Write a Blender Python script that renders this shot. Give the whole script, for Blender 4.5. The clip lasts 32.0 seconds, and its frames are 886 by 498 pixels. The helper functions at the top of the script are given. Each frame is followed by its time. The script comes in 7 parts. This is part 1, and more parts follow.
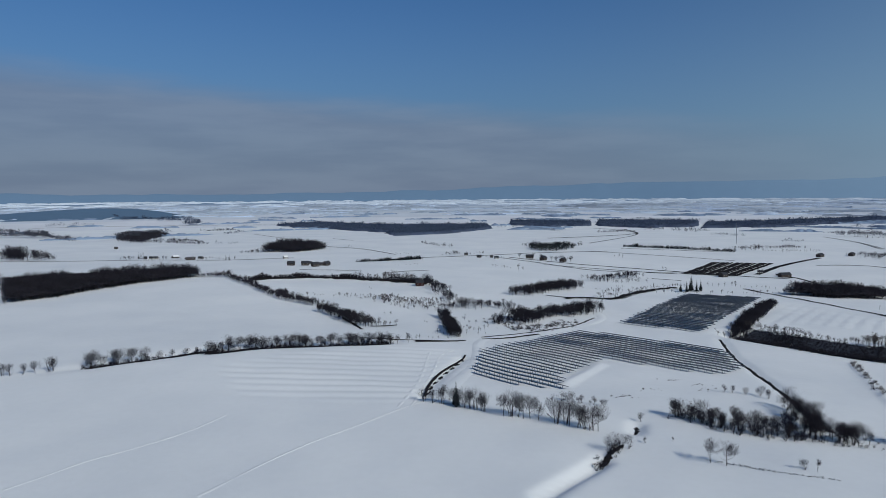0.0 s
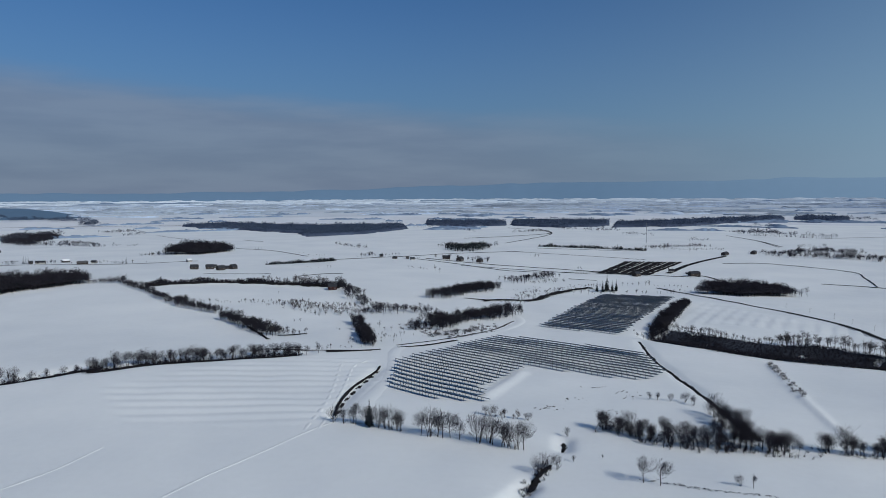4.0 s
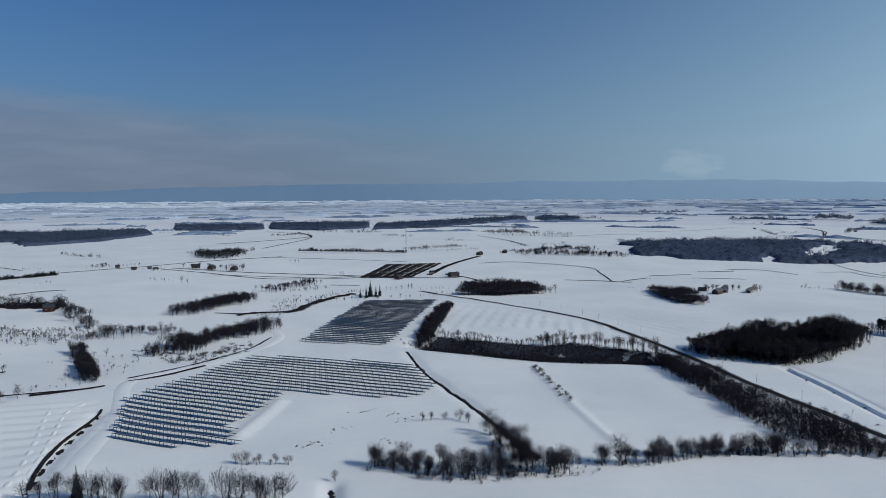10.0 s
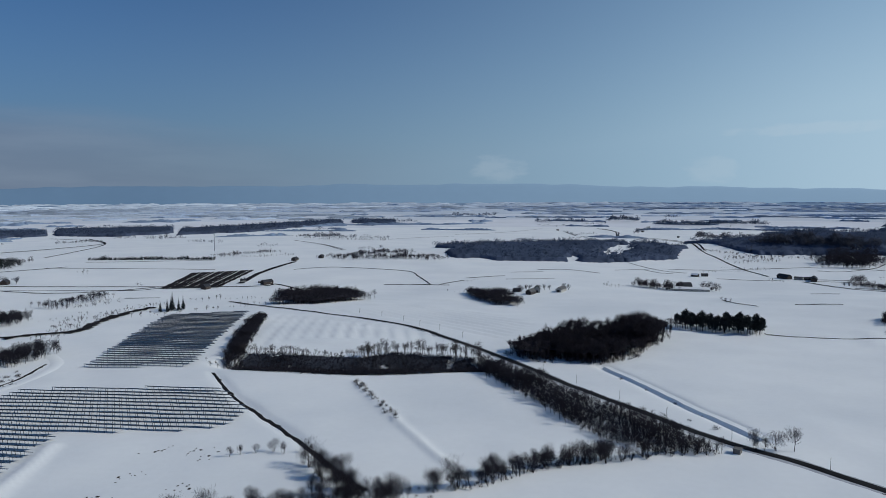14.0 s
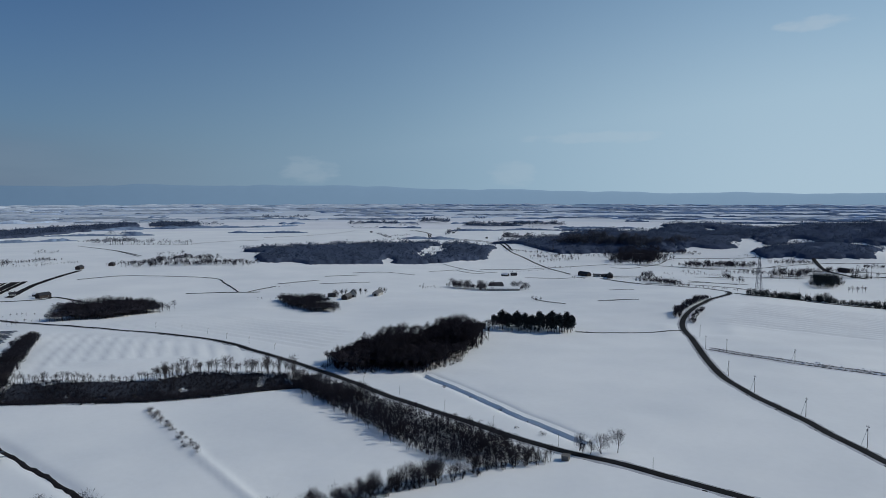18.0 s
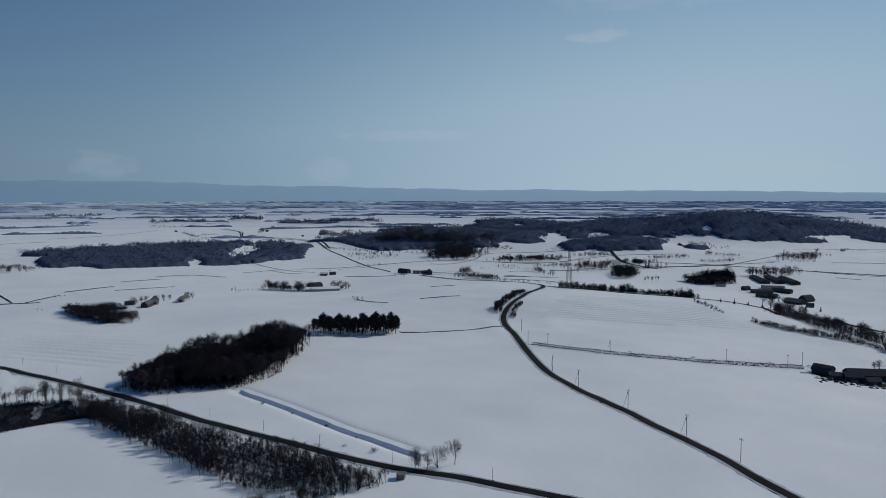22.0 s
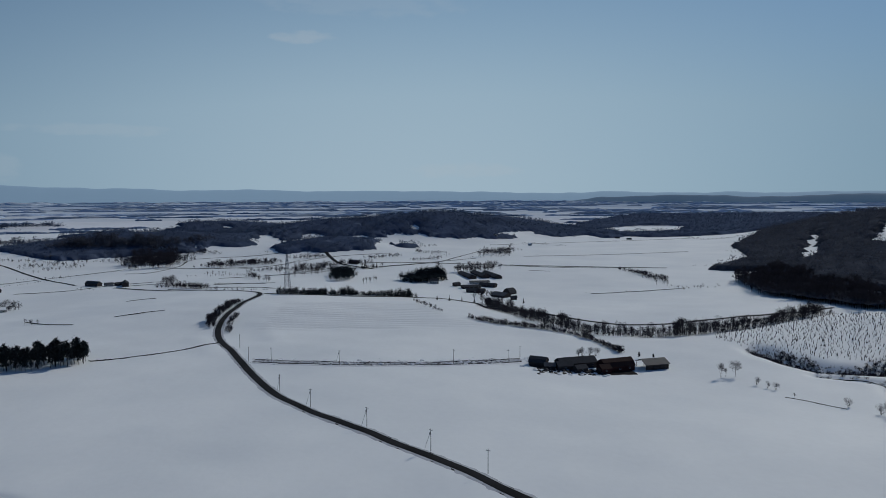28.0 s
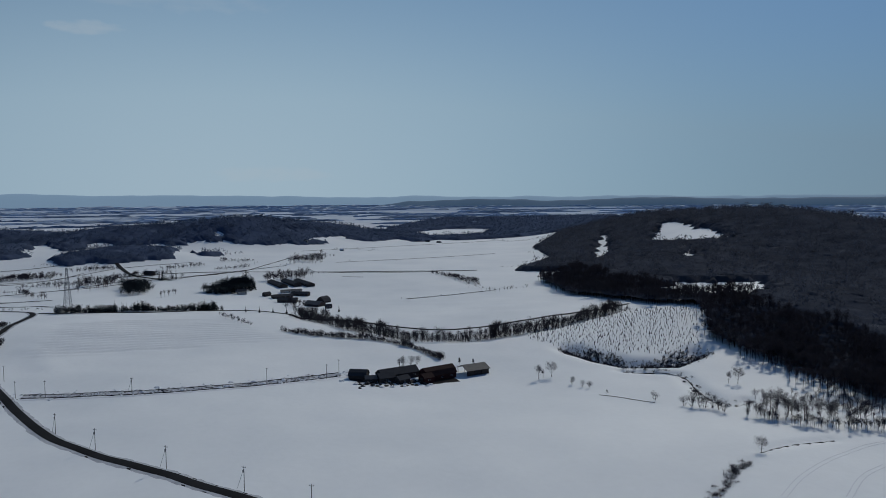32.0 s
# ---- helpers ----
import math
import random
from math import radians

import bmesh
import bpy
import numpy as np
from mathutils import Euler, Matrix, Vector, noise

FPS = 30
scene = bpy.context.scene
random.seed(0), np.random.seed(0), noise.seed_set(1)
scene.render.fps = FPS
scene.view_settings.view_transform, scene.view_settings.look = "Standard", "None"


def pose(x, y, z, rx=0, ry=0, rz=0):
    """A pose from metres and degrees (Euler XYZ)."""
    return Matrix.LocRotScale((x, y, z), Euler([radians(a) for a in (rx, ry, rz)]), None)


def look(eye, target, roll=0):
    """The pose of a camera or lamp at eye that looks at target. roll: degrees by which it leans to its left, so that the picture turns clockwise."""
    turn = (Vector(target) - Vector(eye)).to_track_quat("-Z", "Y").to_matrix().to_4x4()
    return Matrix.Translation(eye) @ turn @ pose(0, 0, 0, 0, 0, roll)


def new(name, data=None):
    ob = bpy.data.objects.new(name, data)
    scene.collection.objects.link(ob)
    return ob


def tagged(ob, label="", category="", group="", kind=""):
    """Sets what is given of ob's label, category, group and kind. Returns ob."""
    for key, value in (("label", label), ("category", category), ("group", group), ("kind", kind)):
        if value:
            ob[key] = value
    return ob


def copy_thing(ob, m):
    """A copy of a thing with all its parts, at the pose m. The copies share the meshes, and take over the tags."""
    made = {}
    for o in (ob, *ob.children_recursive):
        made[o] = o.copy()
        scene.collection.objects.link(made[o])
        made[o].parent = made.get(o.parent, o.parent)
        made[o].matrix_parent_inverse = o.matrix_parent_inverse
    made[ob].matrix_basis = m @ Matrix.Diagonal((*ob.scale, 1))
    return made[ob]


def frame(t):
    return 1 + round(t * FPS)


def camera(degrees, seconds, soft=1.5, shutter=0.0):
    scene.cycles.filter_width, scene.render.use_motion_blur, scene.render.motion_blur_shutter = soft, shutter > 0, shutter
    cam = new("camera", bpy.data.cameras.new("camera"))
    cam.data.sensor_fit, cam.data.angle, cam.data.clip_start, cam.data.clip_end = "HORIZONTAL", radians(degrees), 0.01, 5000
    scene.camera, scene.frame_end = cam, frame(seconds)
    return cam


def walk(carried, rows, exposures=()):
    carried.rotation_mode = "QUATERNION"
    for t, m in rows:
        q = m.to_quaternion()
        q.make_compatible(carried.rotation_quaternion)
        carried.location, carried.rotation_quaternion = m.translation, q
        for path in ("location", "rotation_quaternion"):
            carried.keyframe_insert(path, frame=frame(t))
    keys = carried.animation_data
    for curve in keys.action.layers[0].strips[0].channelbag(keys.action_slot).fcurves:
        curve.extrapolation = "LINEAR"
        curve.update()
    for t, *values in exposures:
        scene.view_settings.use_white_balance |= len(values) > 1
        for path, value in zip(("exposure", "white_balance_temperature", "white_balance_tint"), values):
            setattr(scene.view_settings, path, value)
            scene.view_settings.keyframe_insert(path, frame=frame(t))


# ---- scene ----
# camera: seconds, place, yaw to the left, pitch up, roll
cam = camera(64.4, 32.0, soft=0.7)
ROWS = [
    (0, 0.39, 0.50, 109.99, 0.03, -4.46, -0.41),
    (1, 0.52, 7.31, 109.83, -1.64, -4.43, -0.37),
    (2, 0.92, 14.43, 109.76, -3.36, -4.43, -0.36),
    (3, 1.61, 21.77, 109.75, -5.08, -4.48, -0.31),
    (3.5, 2.08, 25.49, 109.76, -5.96, -4.50, -0.29),
    (5.5, 4.76, 40.50, 109.85, -9.87, -4.55, -0.28),
    (6, 5.63, 44.25, 109.87, -11.31, -4.56, -0.28),
    (7, 7.64, 51.69, 109.91, -14.89, -4.57, -0.31),
    (8, 9.99, 59.01, 109.92, -18.63, -4.52, -0.34),
    (9, 12.67, 66.17, 109.92, -22.39, -4.49, -0.34),
    (10, 15.69, 73.15, 109.88, -26.16, -4.44, -0.31),
    (11, 19.02, 79.90, 109.82, -29.76, -4.35, -0.26),
    (12, 22.67, 86.41, 109.73, -33.39, -4.29, -0.22),
    (13, 26.62, 92.66, 109.62, -37.23, -4.27, -0.18),
    (14, 30.85, 98.64, 109.49, -41.04, -4.24, -0.19),
    (14.5, 33.06, 101.52, 109.42, -42.97, -4.22, -0.19),
    (16.5, 42.54, 112.31, 109.12, -50.53, -4.15, -0.11),
    (17, 45.06, 114.82, 109.05, -52.43, -4.12, -0.06),
    (18, 50.24, 119.60, 108.91, -56.23, -4.11, -0.03),
    (19, 55.60, 124.08, 108.78, -59.99, -4.17, -0.02),
    (20, 61.14, 128.24, 108.68, -63.70, -4.24, -0.00),
    (21, 66.81, 132.07, 108.60, -67.41, -4.30, -0.07),
    (22, 72.61, 135.58, 108.55, -71.16, -4.37, -0.04),
    (23, 78.51, 138.75, 108.53, -74.95, -4.42, -0.08),
    (24, 84.50, 141.56, 108.55, -78.84, -4.42, -0.09),
    (25, 90.54, 144.01, 108.59, -82.71, -4.40, -0.10),
    (25.5, 93.58, 145.09, 108.62, -84.68, -4.40, -0.12),
    (27.5, 105.81, 148.38, 108.79, -92.53, -4.38, -0.11),
    (28, 108.88, 148.92, 108.84, -94.51, -4.37, -0.13),
    (29, 115.00, 149.64, 108.92, -98.45, -4.27, -0.17),
    (30, 121.12, 149.84, 108.98, -102.35, -4.15, -0.18),
    (31, 127.22, 149.45, 108.99, -106.19, -4.09, -0.24),
    (32, 133.29, 148.43, 108.91, -109.93, -4.06, -0.25),
]


def aim(x, y, z, yaw, pitch, roll):
    """The pose of a level camera turned by yaw, pitch and roll in degrees."""
    return pose(x, y, z, 90, 0, yaw) @ pose(0, 0, 0, pitch) @ pose(0, 0, 0, 0, 0, roll)


walk(cam, [(r[0], aim(*r[1:])) for r in ROWS],
     exposures=[(0.0, -0.30, 6250, 7), (12.0, -0.27, 6250, 7), (21.0, -0.55, 6250, 7), (25.0, -0.69, 6250, 7), (32.0, -0.76, 6250, 7)])

# world: clear winter sky with a cloud bank low in the west, and one sun
SUN_AZ, SUN_EL = 138.0, 33.0
world = bpy.data.worlds.new("sky")
scene.world = world
world.use_nodes = True
wn = world.node_tree.nodes
wl = world.node_tree.links
sky = wn.new("ShaderNodeTexSky")
sky.sky_type, sky.sun_disc = "NISHITA", False
sky.sun_elevation, sky.sun_rotation = radians(SUN_EL), radians(SUN_AZ)
sky.altitude, sky.air_density, sky.dust_density, sky.ozone_density = 100, 1.0, 0.3, 3.0


def math_of(op, a, b=0.0, clamp=False):
    n = wn.new("ShaderNodeMath")
    n.operation, n.use_clamp = op, clamp
    for k, v in enumerate((a, b)):
        if isinstance(v, (int, float)):
            n.inputs[k].default_value = v
        else:
            wl.new(v, n.inputs[k])
    return n.outputs[0]


def span(v, lo, hi):
    """Smooth step of a value from lo to hi."""
    n = wn.new("ShaderNodeMapRange")
    n.interpolation_type = "SMOOTHSTEP"
    wl.new(v, n.inputs[0])
    n.inputs[1].default_value, n.inputs[2].default_value = lo, hi
    return n.outputs[0]


def blend(fac, a, b, mode="MIX"):
    n = wn.new("ShaderNodeMix")
    n.data_type, n.blend_type = "RGBA", mode
    for slot, v in (("Factor", fac), ("A", a), ("B", b)):
        if isinstance(v, (int, float, tuple)):
            n.inputs[slot].default_value = v if not isinstance(v, tuple) else (*v, 1)
        else:
            wl.new(v, n.inputs[slot])
    return n.outputs["Result"]


coord = wn.new("ShaderNodeTexCoord")
xyz = wn.new("ShaderNodeSeparateXYZ")
wl.new(coord.outputs["Generated"], xyz.inputs[0])
azim = math_of("MULTIPLY", math_of("ARCTAN2", xyz.outputs[0], xyz.outputs[1]), 57.2958)
elev = math_of("MULTIPLY", math_of("ARCSINE", xyz.outputs[2]), 57.2958)
flat = wn.new("ShaderNodeCombineXYZ")
wl.new(math_of("MULTIPLY", azim, 0.09), flat.inputs[0])
wl.new(math_of("MULTIPLY", elev, 0.55), flat.inputs[1])
cn = wn.new("ShaderNodeTexNoise")
cn.inputs["Scale"].default_value, cn.inputs["Detail"].default_value = 1.0, 6
wl.new(flat.outputs[0], cn.inputs["Vector"])
drift = math_of("MULTIPLY", math_of("SUBTRACT", cn.outputs["Fac"], 0.5), 2.6)
# cool, slightly deeper blue than the plain model, paling to a soft haze at the horizon
tinted = blend(1.0, sky.outputs[0], (0.385, 0.67, 0.98), "MULTIPLY")
low = math_of("POWER", math_of("SUBTRACT", 1.0, math_of("DIVIDE", math_of("ABSOLUTE", elev), 26.0), True), 2.2)
sunward = span(math_of("ABSOLUTE", math_of("SUBTRACT", azim, 96.0)), 96.0, 0.0)
haze_col = blend(sunward, (1.95, 2.75, 3.95), (5.4, 7.9, 10.0))
hazed = blend(math_of("MINIMUM", math_of("ADD", math_of("MULTIPLY", low, 0.93), math_of("MULTIPLY", sunward, 0.53)), 0.95), tinted, haze_col)
# pale glow over the horizon below the sun
glow = math_of("MULTIPLY", span(math_of("ABSOLUTE", math_of("SUBTRACT", azim, 92.0)), 44.0, 0.0), span(elev, 20.0, 0.0))
hazed = blend(math_of("MULTIPLY", glow, 0.55), hazed, (8.6, 10.2, 11.4))
# cloud bank whose top sinks from left to right
top = math_of("ADD", math_of("ADD", 6.9, math_of("MULTIPLY", azim, -0.075)), drift)
bank = math_of("MULTIPLY", span(math_of("SUBTRACT", top, elev), -1.2, 2.0), span(azim, 44.0, 0.0))
bank_col = blend(span(cn.outputs["Fac"], 0.35, 0.65), (2.45, 3.0, 4.25), (3.0, 3.6, 4.85))
sky1 = blend(math_of("MULTIPLY", bank, 0.75), hazed, bank_col)


def puff(az0, el0, wa, we, amount):
    d = math_of("ADD", math_of("POWER", math_of("DIVIDE", math_of("SUBTRACT", azim, az0), wa), 2.0), math_of("POWER", math_of("DIVIDE", math_of("SUBTRACT", elev, el0), we), 2.0))
    return math_of("MULTIPLY", span(math_of("ADD", d, math_of("MULTIPLY", math_of("SUBTRACT", fine.outputs["Fac"], 0.5), 3.2)), 1.3, 0.0), amount)


fine = wn.new("ShaderNodeTexNoise")
flat2 = wn.new("ShaderNodeCombineXYZ")
wl.new(math_of("MULTIPLY", azim, 0.55), flat2.inputs[0])
wl.new(math_of("MULTIPLY", elev, 1.3), flat2.inputs[1])
fine.inputs["Scale"].default_value, fine.inputs["Detail"].default_value = 1.0, 5
wl.new(flat2.outputs[0], fine.inputs["Vector"])
cover = 0.0
for spot in ((45.5, 2.2, 2.2, 1.1, 0.16), (62.0, 2.0, 2.0, 1.0, 0.14), (83.5, 12.2, 2.6, 0.5, 0.3), (68.5, 4.8, 6.0, 0.45, 0.16), (96.0, 2.0, 5.0, 0.6, 0.2), (88.0, 15.0, 9.0, 1.2, 0.12)):
    cover = math_of("ADD", puff(*spot), cover)
sky2 = blend(math_of("MINIMUM", cover, 0.8), sky1, (8.6, 9.3, 10.0))
wl.new(sky2, wn["Background"].inputs[0])
wn["Background"].inputs[1].default_value = 0.08
sun = new("sun", bpy.data.lights.new("sun", "SUN"))
sun.data.energy, sun.data.angle, sun.data.color = 3.2, radians(0.6), (1.0, 0.92, 0.80)
az, el = radians(SUN_AZ), radians(SUN_EL)
sun_way = Vector((math.sin(az) * math.cos(el), math.cos(az) * math.cos(el), math.sin(el)))
sun.matrix_world = look(sun_way * 900, (0, 0, 0))


# ---- materials ----
def material(name, color, rough=0.8, metal=0.0, vary=0.25, scale=1.0, fine=8.0, bump=0.0, second=None, isle=0.0, gloss=0.2, tuft=False):
    """Procedural material with variation at two scales; second is a colour mixed in by the coarse noise."""
    m = bpy.data.materials.new(name)
    m.use_nodes = True
    n, l = m.node_tree.nodes, m.node_tree.links
    b = n["Principled BSDF"]
    b.inputs["Roughness"].default_value = rough
    b.inputs["Metallic"].default_value = metal
    b.inputs["Specular IOR Level"].default_value = gloss
    pos = n.new("ShaderNodeNewGeometry")
    coarse, grain = n.new("ShaderNodeTexNoise"), n.new("ShaderNodeTexNoise")
    for node, s in ((coarse, scale), (grain, fine)):
        node.inputs["Scale"].default_value = s
        node.inputs["Detail"].default_value = 4
        l.new(pos.outputs["Position"], node.inputs["Vector"])
    mix = n.new("ShaderNodeMix")
    mix.data_type = "RGBA"
    ramp = n.new("ShaderNodeMapRange")
    ramp.inputs[1].default_value, ramp.inputs[2].default_value = 0.35, 0.68
    l.new(coarse.outputs["Fac"], ramp.inputs[0])
    l.new(ramp.outputs[0], mix.inputs["Factor"])
    c2 = second or tuple(v * (1 - vary) for v in color)
    mix.inputs["A"].default_value = (*color, 1)
    mix.inputs["B"].default_value = (*c2, 1)
    hsv = n.new("ShaderNodeHueSaturation")
    val = n.new("ShaderNodeMapRange")
    val.inputs[3].default_value, val.inputs[4].default_value = 1 - vary, 1 + vary
    l.new(grain.outputs["Fac"], val.inputs[0])
    last = val.outputs[0]
    if isle:
        rnd = n.new("ShaderNodeMapRange")
        rnd.inputs[3].default_value, rnd.inputs[4].default_value = 1 - isle, 1 + isle
        l.new(pos.outputs["Random Per Island"], rnd.inputs[0])
        mul = n.new("ShaderNodeMath")
        mul.operation = "MULTIPLY"
        l.new(last, mul.inputs[0])
        l.new(rnd.outputs[0], mul.inputs[1])
        last = mul.outputs[0]
    l.new(last, hsv.inputs["Value"])
    l.new(mix.outputs["Result"], hsv.inputs["Color"])
    l.new(hsv.outputs[0], b.inputs["Base Color"])
    if tuft:
        # loose sprays of twigs let light through from behind
        thin, both = n.new("ShaderNodeBsdfTranslucent"), n.new("ShaderNodeMixShader")
        l.new(hsv.outputs[0], thin.inputs["Color"])
        both.inputs[0].default_value = 0.3
        l.new(b.outputs[0], both.inputs[1])
        l.new(thin.outputs[0], both.inputs[2])
        l.new(both.outputs[0], n["Material Output"].inputs["Surface"])
    if bump:
        bp = n.new("ShaderNodeBump")
        bp.inputs["Strength"].default_value, bp.inputs["Distance"].default_value = bump, 0.3
        l.new(grain.outputs["Fac"], bp.inputs["Height"])
        l.new(bp.outputs[0], b.inputs["Normal"])
    return m


SNOW = material("snow", (0.81, 0.836, 0.848), 0.75, vary=0.03, scale=0.012, fine=0.25, bump=0.25, second=(0.735, 0.767, 0.79))
BANK = material("ploughed_snow", (0.78, 0.80, 0.83), 0.8, vary=0.06, scale=0.2, fine=1.5, bump=0.4, second=(0.68, 0.70, 0.73))
DIRTY = material("trodden_snow", (0.50, 0.52, 0.56), 0.85, vary=0.15, scale=0.25, fine=1.6, bump=0.5, second=(0.36, 0.38, 0.41))
ASPHALT = material("asphalt", (0.010, 0.0108, 0.013), 0.95, vary=0.25, scale=0.08, fine=2.0, second=(0.018, 0.019, 0.022), gloss=0.1)
SOIL = material("bare_soil", (0.014, 0.013, 0.015), 0.95, vary=0.4, scale=0.15, fine=1.2, bump=0.3, second=(0.026, 0.025, 0.027), gloss=0.05)
BARK = material("bark", (0.045, 0.038, 0.038), 0.9, vary=0.3, scale=0.5, fine=5.0, gloss=0.0)
TWIG = material("bare_twigs", (0.041, 0.040, 0.051), 0.9, vary=0.25, scale=0.08, fine=1.0, isle=0.3, tuft=True, gloss=0.0)
TWIG_PALE = material("pale_twigs", (0.090, 0.081, 0.084), 0.9, vary=0.25, scale=0.08, fine=1.0, isle=0.3, tuft=True, gloss=0.0)
LARCH = material("larch_twigs", (0.034, 0.032, 0.040), 0.9, vary=0.25, scale=0.05, fine=0.7, isle=0.35, tuft=True, gloss=0.0)
NEEDLE = material("needles", (0.030, 0.037, 0.041), 0.85, vary=0.3, scale=0.1, fine=1.5, isle=0.4, gloss=0.0)

# ---- mesh helpers ----
def mesh_of(name, verts, tris, mat, smooth=False):
    """A mesh from arrays of places and triangles or quads."""
    verts, tris = np.asarray(verts, np.float32), np.asarray(tris, np.int32)
    k = tris.shape[1]
    me = bpy.data.meshes.new(name)
    me.vertices.add(len(verts))
    me.vertices.foreach_set("co", verts.ravel())
    me.loops.add(tris.size)
    me.loops.foreach_set("vertex_index", tris.ravel())
    me.polygons.add(len(tris))
    me.polygons.foreach_set("loop_start", np.arange(0, tris.size, k, dtype=np.int32))
    me.polygons.foreach_set("use_smooth", np.full(len(tris), smooth, dtype=bool))
    me.materials.append(mat)
    me.update(calc_edges=True)
    return me


def part(name, me, parent, label="", at=(0, 0, 0), rz=0.0):
    """Links a mesh (or a bmesh turned into one) as one part under a thing."""
    ob = new(name, me)
    ob.parent = parent
    ob.location = at
    ob.rotation_euler = (0, 0, rz)
    return tagged(ob, label)


def thing(name, x, y, label, category, group="", kind="", rz=0.0, z=None):
    ob = new(name)
    ob.empty_display_size = 0.5
    ob.location = (x, y, float(ground(x, y)) if z is None else z)
    ob.rotation_euler = (0, 0, rz)
    return tagged(ob, label, category, group, kind)


def resample(pts, step, smooth=True):
    """Places along a smooth line through pts, about step apart."""
    p = np.asarray(pts, float)
    if len(p) < 2:
        return p
    if smooth and len(p) > 2:
        ext = np.vstack([2 * p[0] - p[1], p, 2 * p[-1] - p[-2]])
        out = []
        for i in range(1, len(ext) - 2):
            a, b, c, d = ext[i - 1 : i + 3]
            for u in np.linspace(0, 1, 16, endpoint=False):
                out.append(0.5 * (2 * b + (c - a) * u + (2 * a - 5 * b + 4 * c - d) * u * u + (3 * b - a - 3 * c + d) * u ** 3))
        p = np.vstack(out + [p[-1:]])
    s = np.r_[0, np.cumsum(np.hypot(*np.diff(p, axis=0).T))]
    q = np.linspace(0, s[-1], max(2, int(s[-1] / step) + 1))
    return np.stack([np.interp(q, s, p[:, 0]), np.interp(q, s, p[:, 1])], 1)


def near(x, y, pts):
    """Distance from places to a line of points, and the share of the way along it."""
    p = np.asarray(pts, float)
    best, along = np.full(np.shape(x), 1e9), np.zeros(np.shape(x))
    n = len(p) - 1
    for i in range(n):
        a, d = p[i], p[i + 1] - p[i]
        u = np.clip(((x - a[0]) * d[0] + (y - a[1]) * d[1]) / (d @ d + 1e-9), 0, 1)
        r = np.hypot(x - a[0] - u * d[0], y - a[1] - u * d[1])
        along = np.where(r < best, (i + u) / n, along)
        best = np.minimum(best, r)
    return best, along


def inside(x, y, poly):
    p = np.asarray(poly, float)
    hit = np.zeros(np.shape(x), bool)
    j = len(p) - 1
    for i in range(len(p)):
        c = (p[i, 1] > y) != (p[j, 1] > y)
        hit ^= c & (x < (p[j, 0] - p[i, 0]) * (y - p[i, 1]) / (p[j, 1] - p[i, 1] + 1e-12) + p[i, 0])
        j = i
    return hit


# ---- lie of the land ----
# heights of the fields at some places
LEVELS = [
    (-216, 418, 10),
    (-145, 446, 13),
    (-80, 460, 11),
    (-10, 340, 11),
    (60, 310, 9),
    (134, 246, 11),
    (0, 150, 9),
    (-300, 866, 11),
    (-200, 760, 13),
    (-27, 735, 9),
    (62, 384, 2),
    (170, 400, 1),
    (136, 590, -4),
    (208, 520, 0),
    (270, 455, -5),
    (237, 372, 1),
    (330, 690, -5),
    (290, 818, -9),
    (410, 1000, -12),
    (394, 454, -2),
    (500, 390, 1),
    (596, 640, -11),
    (560, 840, -17),
    (880, 590, -16),
    (335, 265, 3),
    (318, 218, 6),
    (380, 134, 6),
    (460, 200, 4),
    (540, 227, 2),
    (565, 350, 0),
    (780, 285, 9),
    (550, 0, -8),
    (949, 7, -11),
    (480, -80, -4),
    (349, -70, 8),
    (640, -250, 5),
    (1000, -260, -5),
    (1190, 757, -18),
    (-70, 640, 3),
    (0, 620, 0),
    (-110, 730, 6),
    (60, 660, -2),
]
# wooded rises: place, half widths, turn in degrees, height
HILLS = [
    (1230, 1030, 300, 95, -38, 20), (1620, 640, 260, 110, -72, 36), (1560, 250, 120, 80, -80, 24),
    (1850, 300, 190, 120, -85, 46), (1890, 30, 170, 120, -70, 50), (2050, -180, 220, 120, -60, 44),
    (2100, 620, 300, 120, -75, 40), (960, -470, 200, 120, -50, 18), (620, -400, 170, 110, -35, 16),
    (1250, -1010, 420, 260, -40, 72), (1750, -1050, 420, 220, -30, 60), (700, -900, 300, 200, -20, 45),
    (625, -255, 75, 38, -50, 5),
]
# ditches and low banks: line, half width, height
CUTS = []
# long low drifts over the fields: heading, length, shift
wave_rng = np.random.default_rng(3)
WAVES = [(math.cos(a), math.sin(a), lam, sh) for a, lam, sh in zip(wave_rng.random(12) * 6.28, wave_rng.uniform(16, 60, 12), wave_rng.random(12) * 6)]


